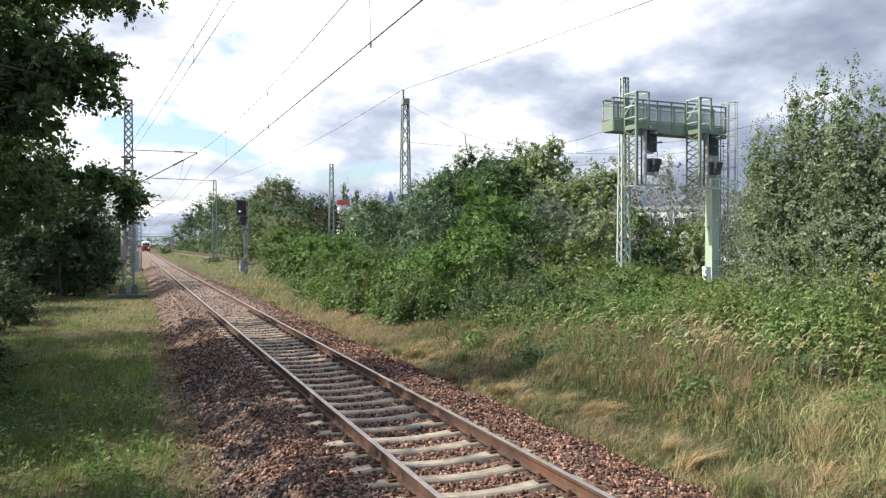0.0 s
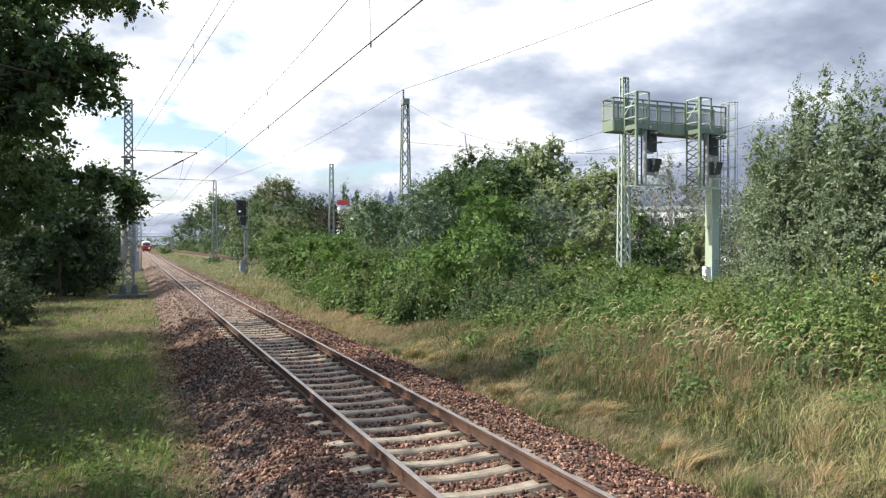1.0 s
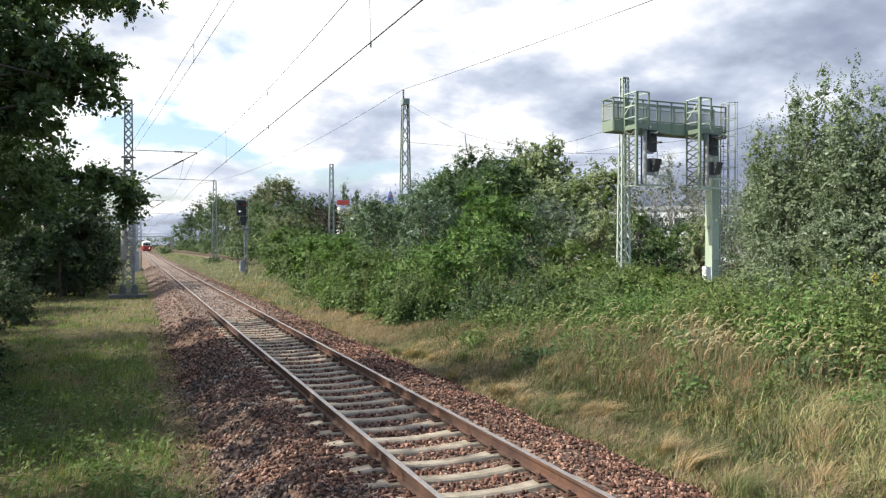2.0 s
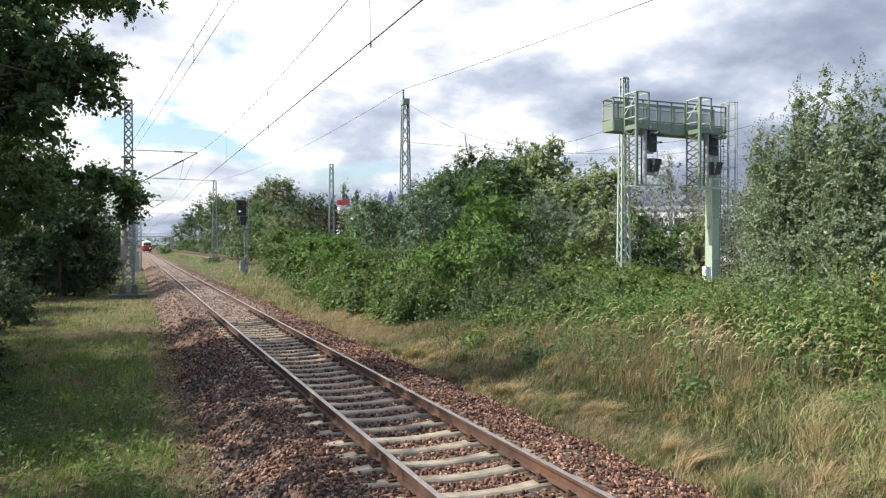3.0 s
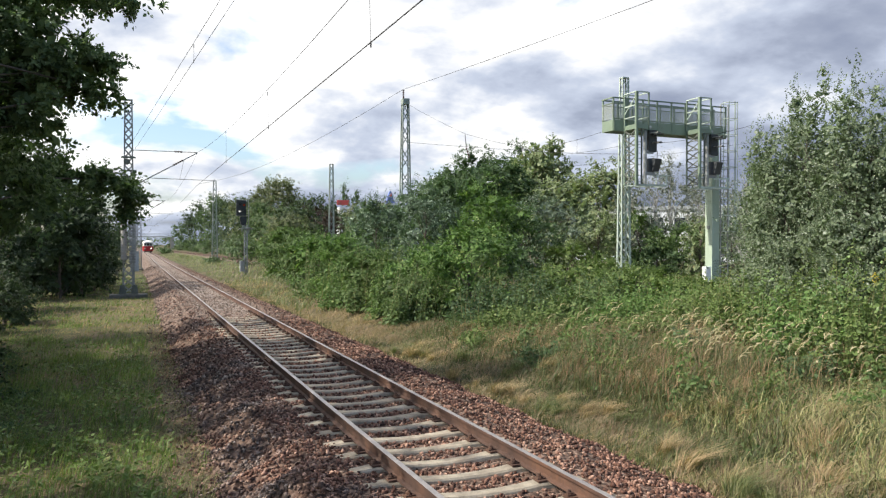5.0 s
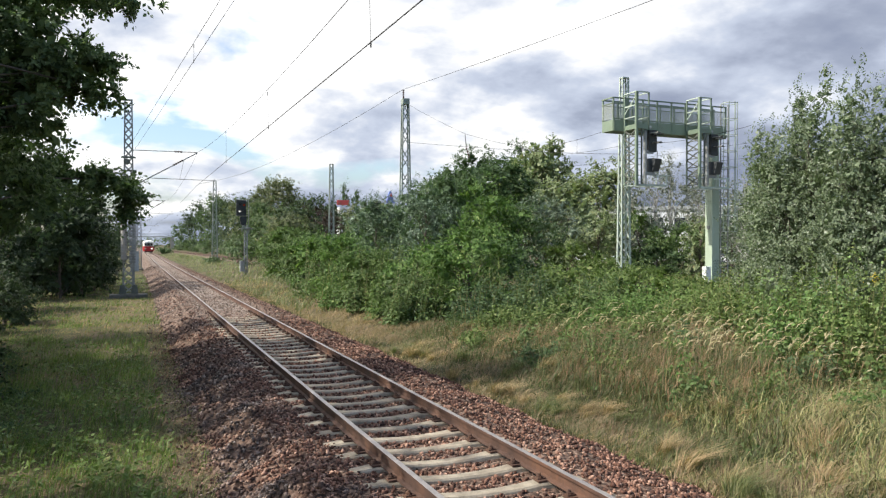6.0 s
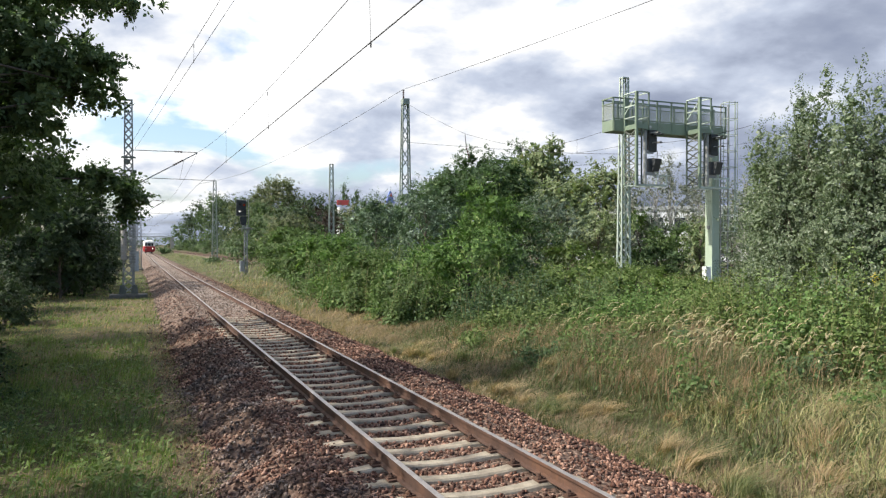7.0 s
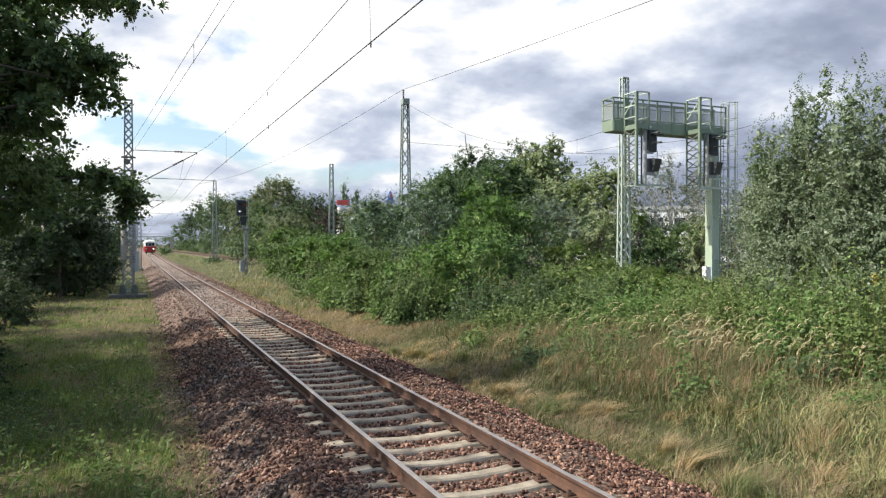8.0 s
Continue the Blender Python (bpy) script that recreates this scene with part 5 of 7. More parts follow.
def plant(name, label, category, x, y, h, r, kind, n, seed, lobes=None, scale=1.0, tall=0.62, clusters=0, trunk=0.07, bark="bark", group="", lean=(0, 0), shell=0.55, spread=1.0, bottom=-0.92):
    """A bush or tree: stems, and a crown of separate leaves over uneven lobes."""
    rng = np.random.default_rng(seed)
    z = float(ground_z(x, y)) - 0.05
    h = h + 0.25 * float(smooth01((x - 13.5) / 5.5)) * (h > 3)
    ob = thing(name, label, category, (x, y, z), group=group)
    if lobes is None:
        # a dome with smaller boughs swelling out of it
        lobes = [(lean[0], lean[1], h * 0.56, r * 0.82, r * 0.82, h * 0.43), (0, 0, h * 0.24, r * 0.86, r * 0.86, h * 0.26)]
        for i in range(11):
            a, e = i * 2.4 + seed, -0.15 + 1.05 * rng.uniform(0, 1) ** 0.8
            q, k = math.cos(e * 1.4), rng.uniform(0.24, 0.42)
            lobes.append((lean[0] + r * 0.68 * q * math.cos(a), lean[1] + r * 0.68 * q * math.sin(a), h * (0.54 + 0.33 * math.sin(e * 1.4)), r * k, r * k, h * k * 0.42))
    mat, size, aspect, spr, droop = SPECIES[kind]
    n, size = int(n * (0.68 if y < 60 else 0.80 if y < 130 and kind != "shrub" else 0.50)), size * (0.88 if y < 37 else 1.2 if y < 60 else 0.92)
    if y > 66 and kind in ("far", "wood", "olive"):
        # far crowns close up into fine rounded masses
        spread, clusters, shell = spread * 0.55, n // 9, 0.3
    clusters = clusters or max(50, n // 30)
    p, way, nrm, ln, wd, cc = crown_leaves(rng, lobes, n, clusters, spr * scale * spread, size * scale, aspect, droop, shell, bottom)
    keep = p[:, 2] > 0.03
    under("crown", leaves_mesh(name + "_crown", p[keep], way[keep], nrm[keep], ln[keep], wd[keep], M[mat]), ob)
    bm = bmesh.new()
    limbs(bm, rng, (0, 0, -0.2), (lean[0], lean[1], h * 0.8), trunk, cc[rng.permutation(len(cc))], 22 if y < 50 else 12)
    part("trunk" if h > 4 else "stem", bm, M[bark], ob)
    return ob


def bush(x, y, h, r, kind, n, seed, label, **more):
    return plant("bush", label, "bush", x, y, h, r, kind, n, seed, group="lineside bushes", **more)


def tree(x, y, h, r, kind, n, seed, label, **more):
    return plant("tree", label, "tree", x, y, h, r, kind, n, seed, group="lineside trees", **more)


# bank between the track and the main line, near to far
bush(6.9, 22.6, 3.3, 1.75, "bright", 13000, 1, "bright green feathery locust bush on the bank", scale=0.95)
bush(5.2, 25.0, 1.7, 1.2, "mid", 6000, 2, "low green bush at the edge of dry grass")
bush(6.3, 26.0, 2.4, 1.5, "bright", 9000, 3, "leafy bright green bush on the railway bank")
bush(5.2, 29.0, 2.5, 1.5, "mid", 9000, 18, "bright green bush close to the track")
bush(5.4, 33.0, 2.9, 1.8, "bright", 11000, 4, "bright green bush close to the track")
bush(8.7, 31.6, 5.2, 2.1, "willow", 19000, 5, "grey-green willow bush with pale leaves")
bush(7.6, 35.5, 4.9, 2.0, "willow", 12000, 6, "grey-green willow green bush on the railway bank", scale=1.15)
bush(5.7, 38.5, 3.0, 1.9, "bright", 10000, 7, "bright green bush close to the track", scale=1.1)
bush(5.9, 44.5, 3.3, 2.0, "mid", 10000, 8, "tall bright green bush close to the track", scale=1.15)
bush(6.5, 51.0, 3.7, 2.2, "mid", 9000, 9, "green bush near the light signal", scale=1.2)
bush(7.2, 58.5, 3.8, 2.2, "mid", 7000, 10, "tall green bush near the light signal", scale=1.3)
bush(9.4, 25.8, 2.6, 1.9, "dark", 10000, 11, "dark green bush among brambles")
bush(11.6, 31.0, 5.0, 2.2, "bright", 15000, 12, "feathery light green locust on the bank", scale=1.1)
bush(13.6, 31.5, 4.2, 2.3, "dark", 11000, 19, "dark green leafy bush on the bank", scale=0.95)
bush(16.3, 34.0, 4.6, 2.7, "grey", 14000, 13, "dense grey-green bush below the maple", scale=0.95)
bush(15.0, 29.0, 2.2, 2.0, "bramble", 8000, 14, "low bramble thicket on the bank")
bush(18.6, 32.5, 3.4, 2.0, "yellow", 8000, 15, "yellowish bush behind the pale mast", scale=0.7)
bush(20.8, 32.0, 3.4, 1.8, "mid", 7000, 16, "green bush between mast and gantry")
bush(21.6, 28.4, 3.3, 0.9, "yellow", 4500, 17, "small yellow-green bush by the gantry column", scale=0.7)
tree(13.0, 39.0, 6.0, 2.8, "dark", 20000, 28, "dark green tree behind the willow bush", scale=1.0, shell=0.35, spread=0.7)
tree(10.2, 42.0, 4.7, 2.3, "dark", 11000, 29, "green tree behind the bushes", scale=1.2)
tree(8.9, 49.0, 3.0, 2.4, "dark", 9000, 19, "green tree at the foot of the tall mast", scale=1.3)
tree(14.3, 57.6, 4.6, 3.0, "dark", 10000, 20, "green tree on the main line bank", scale=1.4)
tree(16.8, 50.0, 6.9, 3.4, "dark", 25000, 21, "dark green tree on the main line bank", scale=1.1, shell=0.32, spread=0.65)
tree(19.4, 49.0, 8.3, 3.8, "deep", 34000, 22, "tall dark green broadleaf tree behind the bank", scale=1.1, shell=0.32, spread=0.65)
tree(17.4, 42.0, 7.4, 2.8, "deep", 21000, 43, "dark leafy tree below the skyline", scale=1.05, shell=0.35, spread=0.7)
tree(21.9, 47.6, 8.9, 3.4, "deep", 22000, 55, "dark green tree beside the maple", scale=1.05, shell=0.35, spread=0.65)
maple = [(0.3, 0, 3.4, 3.4, 3.2, 2.6), (-0.8, -0.6, 5.6, 2.0, 2.0, 1.6), (1.5, -0.4, 5.4, 2.1, 2.0, 1.6), (0.3, 0, 7.0, 1.7, 1.7, 1.6), (0.4, 0, 8.15, 1.2, 1.2, 1.15), (2.4, 0.3, 6.4, 1.3, 1.3, 1.1), (-0.9, 0, 7.4, 0.9, 0.9, 1.0), (1.5, 0, 7.8, 0.8, 0.8, 0.9), (3.4, 0.2, 4.4, 1.3, 1.3, 1.2), (-2.2, 0, 4.6, 1.3, 1.3, 1.2), (0.9, -2.0, 4.2, 1.6, 1.4, 1.4)]
tree(21.8, 44.2, 9.6, 3.4, "yellow", 38000, 24, "tall light maple with yellowing leaves", scale=0.95, lean=(0.3, 0), shell=0.5, spread=0.8, lobes=maple)
tree(24.8, 41.5, 7.2, 3.2, "yellow", 26000, 25, "lower rounded maple with yellowing leaves", scale=0.9, shell=0.4, spread=0.7)
tree(20.6, 38.5, 5.6, 2.6, "yellow", 9000, 44, "green tree below the maples", scale=1.2)
for i, (bx, by, bh, br) in enumerate(((23.2, 36.2, 6.2, 1.3), (25.0, 36.0, 7.2, 1.4), (26.4, 36.4, 7.6, 1.5), (27.2, 34.0, 6.8, 1.4), (27.6, 31.6, 6.4, 1.3), (29.2, 37.0, 7.0, 1.5))):
    tree(bx, by, bh, br, "birch", 15000, 300 + i, "slender birch with a pale stem and open crown", bark="birch_bark", shell=0.95, trunk=0.11, scale=1.0, spread=1.6)
tree(25.0, 37.5, 3.6, 2.2, "grey", 11000, 45, "grey-green shrubby tree under the birches", scale=1.2)
bush(23.6, 33.0, 2.3, 2.0, "mid", 8000, 57, "green bush under the birches")
bush(21.2, 31.0, 1.9, 1.6, "dark", 6000, 58, "dark green bush under the birches")
tree(30.5, 34.5, 6.0, 2.2, "birch", 6500, 46, "sparse birch beside the gantry", bark="birch_bark", shell=0.9, trunk=0.06, scale=1.2)
tree(23.6, 31.0, 2.9, 2.0, "mid", 9000, 47, "green shrubby tree behind the column")
tree(28.0, 33.0, 3.2, 2.2, "grey", 9000, 53, "green shrubby tree behind the column", scale=1.2)
tree(32.5, 39.0, 4.0, 2.6, "grey", 8000, 54, "grey-green tree behind the birches", scale=1.4)
tree(18.6, 93.0, 6.4, 3.6, "red", 8000, 30, "dark red-leaved plum tree", scale=1.7)
tree(13.0, 84.0, 6.6, 3.8, "wood", 13000, 31, "green tree behind the lattice mast", scale=1.7)
tree(16.0, 111.0, 12.0, 4.4, "olive", 19000, 32, "pale green willow on the skyline", scale=2.1)
tree(11.6, 92.0, 7.4, 3.6, "far", 16000, 33, "green lineside tree, far off", scale=1.8)
tree(20.5, 106.0, 8.8, 4.8, "wood", 11000, 34, "dark green tree, far off", scale=2.2)
tree(26.0, 98.0, 7.6, 5.0, "olive", 10000, 35, "dark green tree behind the plum", scale=2.2)
tree(21.5, 76.0, 6.0, 4.0, "wood", 8000, 36, "green tree below the roof sign", scale=1.7)
tree(26.6, 118.0, 7.4, 4.2, "far", 6000, 56, "dull green tree below the roof sign", scale=2.0)
tree(10.6, 74.0, 5.6, 3.0, "olive", 11000, 48, "bright green lineside tree, far off", scale=1.5)
tree(15.0, 122.0, 10.4, 4.6, "wood", 15000, 37, "dark green tree of the far wood", scale=2.3)
tree(15.4, 142.0, 10.8, 5.0, "olive", 11000, 49, "green tree of the far wood", scale=2.6)
tree(15.4, 162.0, 12.4, 5.2, "wood", 12000, 38, "tall dark tree of the far wood", scale=2.8)
tree(14.6, 192.0, 15.0, 5.0, "far", 12000, 39, "tall green tree of the far wood", scale=3.2)
tree(13.9, 236.0, 15.4, 4.8, "wood", 9000, 50, "dark tree of the far wood", scale=3.6)
tree(13.4, 298.0, 11.0, 4.6, "far", 5000, 40, "green tree of the far wood", scale=4.2)
tree(19.0, 180.0, 13.0, 5.0, "far", 5000, 51, "dark tree deep in the far wood", scale=3.4)
tree(19.0, 225.0, 13.0, 5.0, "far", 5000, 52, "dark tree deep in the far wood", scale=3.8)
tree(53.8, 214.0, 21.5, 2.0, "dark", 8000, 41, "slender dark poplar on the skyline", scale=2.0, shell=0.9)
tree(57.6, 216.0, 20.0, 1.7, "dark", 7000, 42, "slender dark poplar on the skyline", scale=2.0, shell=0.9)

# a hedge of low growth runs on along both sides, far off
for i in range(16):
    fy = 66 + i * 12 + i * i * 0.35
    far = i > 2
    bush((14.2 if far else 9.4) + 0.9 * math.sin(i * 2.1), fy, 3.4 + 1.2 * math.sin(i * 1.7), 3.2, "far", 2300, 200 + i, "low green bush along the line, far off", scale=1.6 + i * 0.12)
for i in range(9):
    fy = 92 + i * 26
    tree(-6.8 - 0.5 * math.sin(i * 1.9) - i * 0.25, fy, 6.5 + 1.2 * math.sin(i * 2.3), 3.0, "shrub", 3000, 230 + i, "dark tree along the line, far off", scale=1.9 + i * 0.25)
for i in range(14):
    fx = -150 + i * 24 + 5 * math.sin(i * 3.3)
    if abs(fx + 4) > 22:
        tree(fx, 470 + 25 * math.sin(i * 1.3), 10 + 2.5 * math.sin(i * 2.7), 14, "far", 2200, 250 + i, "wood on the horizon", scale=7.0, trunk=0.3)
for i in range(8):
    tree(33 + i * 7.5, 92 - i * 4 + 6 * math.sin(i * 2.2), 7.2 + math.sin(i * 3.1), 4.6, "far", 3000, 270 + i, "green tree behind the main line", scale=2.4)

# low bramble on the slope
for i, (bx, by, bh, br) in enumerate(((10.8, 23.0, 1.5, 1.7), (12.8, 21.8, 1.4, 1.7), (14.8, 21.6, 0.9, 1.8), (16.2, 22.4, 0.5, 1.5), (13.2, 24.6, 1.5, 1.8), (16.0, 25.4, 0.7, 1.8), (11.0, 19.2, 1.4, 1.4), (9.0, 22.0, 1.5, 1.3), (20.8, 23.4, 0.6, 1.2), (12.6, 17.6, 0.85, 1.4), (8.6, 19.0, 0.9, 1.1))):
    bush(bx, by, bh, br, "bramble", 5000, 60 + i, "low sprawling bramble on the slope", scale=1.1)


def thicket(x, y, r, h, count, seed, mat, label):
    """Upright leafy shoots standing close together."""
    ob = thing("bush", label, "bush", (x, y, float(ground_z(x, y)) - 0.05), group="lineside bushes")
    rng = np.random.default_rng(seed)
    a, d = rng.uniform(0, math.tau, count), r * rng.uniform(0, 1, count) ** 0.6
    foot = np.stack([d * np.cos(a), d * np.sin(a), 0 * a], 1)
    top = foot * 1.15 + np.stack([0.12 * h + rng.normal(size=count) * 0.12 * h, rng.normal(size=count) * 0.12 * h, h * rng.uniform(0.6, 1.1, count) * (1.1 - 0.35 * (d / r) ** 2)], 1)
    m = 50
    t = rng.uniform(0.06, 1.0, (count, m))
    c = foot[:, None] * (1 - t[..., None]) + top[:, None] * t[..., None]
    c = c + rng.normal(size=c.shape) * np.array([0.09, 0.09, 0.05]) * (1.15 - 0.7 * t[..., None])
    way = rng.normal(size=c.shape) * np.array([1, 1, 0.4]) - np.array([0, 0, 0.35])
    ln = 0.118 * (1.2 - 0.6 * t) * rng.uniform(0.6, 1.3, t.shape)
    k = count * m
    me = leaves_mesh("thicket_crown", c.reshape(k, 3), way.reshape(k, 3), rng.normal(size=(k, 3)) * 0.5 + np.array([-0.3, -0.3, 0.8]), ln.ravel(), ln.ravel() * rng.uniform(0.5, 0.8, k), M[mat])
    under("crown", me, ob)
    bm = bmesh.new()
    for p, q in zip(foot, top):
        tube(bm, [Vector(p), Vector(p).lerp(Vector(q), 0.55) + Vector((-0.03, 0, 0.02)), Vector(q)], [0.009, 0.007, 0.003], 4, cap=False)
    part("stem", bm, M["grass"], ob)


for i, (bx, by, bh, br) in enumerate(((7.2, 18.0, 0.95, 1.0), (8.3, 16.4, 1.05, 1.0), (6.2, 18.9, 0.8, 0.8), (7.6, 14.2, 0.85, 0.7), (9.4, 17.2, 1.0, 1.0), (9.6, 14.6, 1.35, 1.1), (9.0, 12.6, 1.6, 1.0), (8.4, 10.6, 1.7, 1.0), (8.2, 9.0, 1.7, 1.0), (11.2, 15.6, 1.4, 1.1), (10.2, 17.2, 1.2, 1.2), (9.9, 11.3, 2.3, 1.0), (9.3, 9.6, 2.3, 0.9))):
    thicket(bx, by, br, bh, 62, 80 + i, ("leaf_bramble", "leaf_bright", "leaf_bramble")[i % 3], "tall hop-covered green shoots below the poplar")
for i, (bx, by, bh, br) in enumerate(((5.0, 9.6, 0.55, 0.35), (5.6, 10.8, 0.7, 0.4), (5.2, 12.4, 0.6, 0.4), (4.9, 14.6, 0.5, 0.4), (6.0, 13.2, 0.8, 0.45), (6.6, 11.9, 0.8, 0.4), (5.9, 9.0, 0.6, 0.35), (6.9, 9.2, 0.9, 0.4), (5.5, 16.2, 0.7, 0.5), (6.4, 15.4, 0.8, 0.5), (4.7, 17.6, 0.5, 0.4), (7.2, 12.6, 0.9, 0.4), (7.3, 7.8, 0.9, 0.4), (6.3, 7.6, 0.55, 0.35))):
    thicket(bx, by, br, bh, 16, 400 + i, ("leaf_mid", "leaf_bright", "leaf_bramble", "leaf_dark")[i % 4], "leafy green weed clump among the grass")
for i, (bx, by, bh, br) in enumerate(((8.05, 10.3, 1.5, 0.4), (8.75, 10.3, 2.3, 0.38), (9.4, 9.6, 2.2, 0.4), (8.5, 11.9, 1.7, 0.4))):
    thicket(bx, by, br, bh, 16, 70 + i, "leaf_hop", "bright green hop vine climbing a stem")
# dark leaves among the first four paint the shade at the bushes' feet
for i, (bx, by, bh, br) in enumerate(((6.3, 20.9, 1.5, 0.9), (7.6, 20.2, 1.7, 1.0), (8.7, 18.4, 1.5, 0.9), (9.9, 19.6, 1.4, 1.0), (5.3, 23.4, 2.2, 1.0), (5.6, 27.4, 2.6, 1.1), (4.9, 31.2, 2.4, 1.1), (4.8, 36.0, 2.6, 1.2), (7.6, 24.0, 2.3, 1.1), (8.4, 27.6, 2.9, 1.2))):
    thicket(bx, by, br, bh, 52, 90 + i, ("leaf_dark", "leaf_dark", "leaf_mid")[i % 3] if i < 4 else ("leaf_bright", "leaf_mid", "leaf_bramble")[i % 3], "ragged green shoots at the edge of the bushes")

for i, (bx, by, bh, br) in enumerate(((4.9, 23.5, 1.2, 0.7), (5.7, 23.3, 1.3, 0.8), (5.1, 26.2, 1.4, 0.8), (4.9, 28.4, 1.5, 0.8), (6.9, 24.0, 1.2, 0.8), (7.3, 21.4, 1.1, 0.8), (7.7, 20.1, 1.2, 0.8), (8.2, 19.4, 1.1, 0.7), (4.7, 31.0, 1.3, 0.8))):
    thicket(bx, by, br, bh, 44, 120 + i, ("leaf_mid", "leaf_dark", "leaf_bright")[i % 3], "low leafy shoots at the foot of the bushes")
for i, (bx, by, bh, br) in enumerate(((6.9, 106.5, 0.8, 1.9), (5.6, 232.0, 1.1, 2.4), (6.2, 262.0, 1.5, 3.0), (6.6, 300.0, 1.7, 3.2), (-8.5, 420.0, 6.0, 8.0), (4.0, 440.0, 6.5, 9.0), (14.0, 425.0, 6.5, 8.0))):
    bush(bx, by, bh, br, "far", 1800, 320 + i, "low dark bush beside the line, far off", scale=(1.6, 3.0, 3.0, 3.0, 6.0, 6.0, 6.0)[i])




def flower_spike(x, y, h, seed):
    ob = thing("goldenrod", "yellow flowering goldenrod among the poplar leaves", "flower", (x, y, float(ground_z(x, y)) - 0.03))
    rng = np.random.default_rng(seed)
    bm = bmesh.new()
    tube(bm, [(0, 0, 0), (0.03, 0, h * 0.5), (0.06, 0.02, h)], [0.008, 0.006, 0.003], 5)
    part("stalk", bm, M["grass"], ob)
    n = 45
    t = rng.uniform(0, 1, n)
    c = np.stack([0.06 + rng.normal(size=n) * 0.05 * (1.1 - t), rng.normal(size=n) * 0.05 * (1.1 - t), h * 0.92 + t * 0.17], 1)
    under("blossom", leaves_mesh("blossom", c, rng.normal(size=(n, 3)), rng.normal(size=(n, 3)), rng.uniform(0.015, 0.03, n), rng.uniform(0.012, 0.02, n), M["yellow"]), ob, "bright yellow blossom")


M["yellow"] = foliage("yellow_blossom", (0.55, 0.40, 0.03), (0.75, 0.58, 0.05), trans=0.3)
flower_spike(8.2, 9.0, 1.95, 3)

# the white poplar in the wind
SWAY_BUSH = [o.children[0] for o in bpy.data.objects if o.name.startswith(("bush", "tree")) and o.get("category") in ("bush", "tree") and 3.0 < o.location.x < 17.0 and o.location.y < 46.0]


def poplar(x, y, stems, seed, label):
    z = float(ground_z(x, y)) - 0.05
    ob = thing("poplar", label, "tree", (x, y, z), group="poplars")
    rng = np.random.default_rng(seed)
    bm = bmesh.new()
    tube(bm, [(0, 0, -0.2), (0.03, 0, 0.8), (0, 0.05, 1.6)], [0.13, 0.10, 0.08], 8)
    part("trunk", bm, M["bark"], ob)
    out = []
    for sx, sy, h, r, n in stems:
        n = int(n * 1.2)
        lobes = []
        for k in range(9):
            t = k / 8
            rr = r * (0.95 - 0.78 * t ** 1.5) * rng.uniform(0.8, 1.15)
            lobes.append((sx * (0.25 + 0.75 * t) + rng.normal() * 0.15, sy * (0.25 + 0.75 * t) + rng.normal() * 0.15, h * (0.16 + 0.76 * t), rr, rr, h * 0.12))
        mat, size, aspect, spr, droop = SPECIES["poplar"]
        p, way, nrm, ln, wd, cc = crown_leaves(rng, lobes, n, n // 7, spr, size, aspect, droop, 0.62, -0.8, fill=0.13, wind=(0.25, 0.0, 0.6))
        # loose upright shoots break the outline
        shoots = cc[rng.permutation(len(cc))[: n // 300]]
        for s in shoots:
            m = 26
            t = rng.uniform(0, 1, m)
            q = s + np.stack([t * (sx * 0.12 + 0.18), t * sy * 0.1, t * rng.uniform(0.3, 0.6)], 1) + rng.normal(size=(m, 3)) * 0.035
            p = np.concatenate([p, q])
            way = np.concatenate([way, rng.normal(size=(m, 3)) + np.array([0.4, 0, 0.5])])
            nrm = np.concatenate([nrm, rng.normal(size=(m, 3))])
            ln = np.concatenate([ln, size * rng.uniform(0.6, 1.1, m)])
            wd = np.concatenate([wd, size * aspect * rng.uniform(0.6, 1.1, m)])
        crown = under("crown", leaves_mesh("poplar_crown", p, way, nrm, ln, wd, M[mat]), ob, "wind-blown grey-green crown with pale leaf undersides")
        bm = bmesh.new()
        limbs(bm, rng, (0, 0, 0.5), (sx, sy, h * 0.80), 0.06, cc[rng.permutation(len(cc))], 26)
        part("branch", bm, M["bark"], crown)
        out.append(crown)
    return out


SWAY = []
SWAY += poplar(10.95, 12.6, [(-0.42, -0.2, 6.1, 0.66, 13000), (-0.1, 0.5, 5.8, 1.05, 19000), (-0.45, 1.15, 4.9, 1.0, 15000), (-0.8, 0.5, 4.9, 0.9, 11000), (0.35, 0.15, 5.6, 0.85, 11000)], 5, "white poplar tossing in the wind")
SWAY += poplar(10.5, 11.0, [(0.2, 0.7, 5.5, 1.0, 17000), (-0.2, -0.4, 5.3, 1.2, 18000), (0.2, -1.2, 5.9, 1.2, 16000), (0.9, -0.3, 6.2, 1.1, 14000), (-0.55, -0.1, 6.0, 0.7, 10000)], 6, "white poplar with silvery leaves in the wind")
SWAY += poplar(12.4, 15.4, [(-0.25, 0.0, 5.4, 1.2, 14000), (-0.7, -0.9, 4.6, 1.1, 12000), (0.7, -0.6, 5.5, 1.1, 11000)], 7, "lower white poplar beside the gantry column")


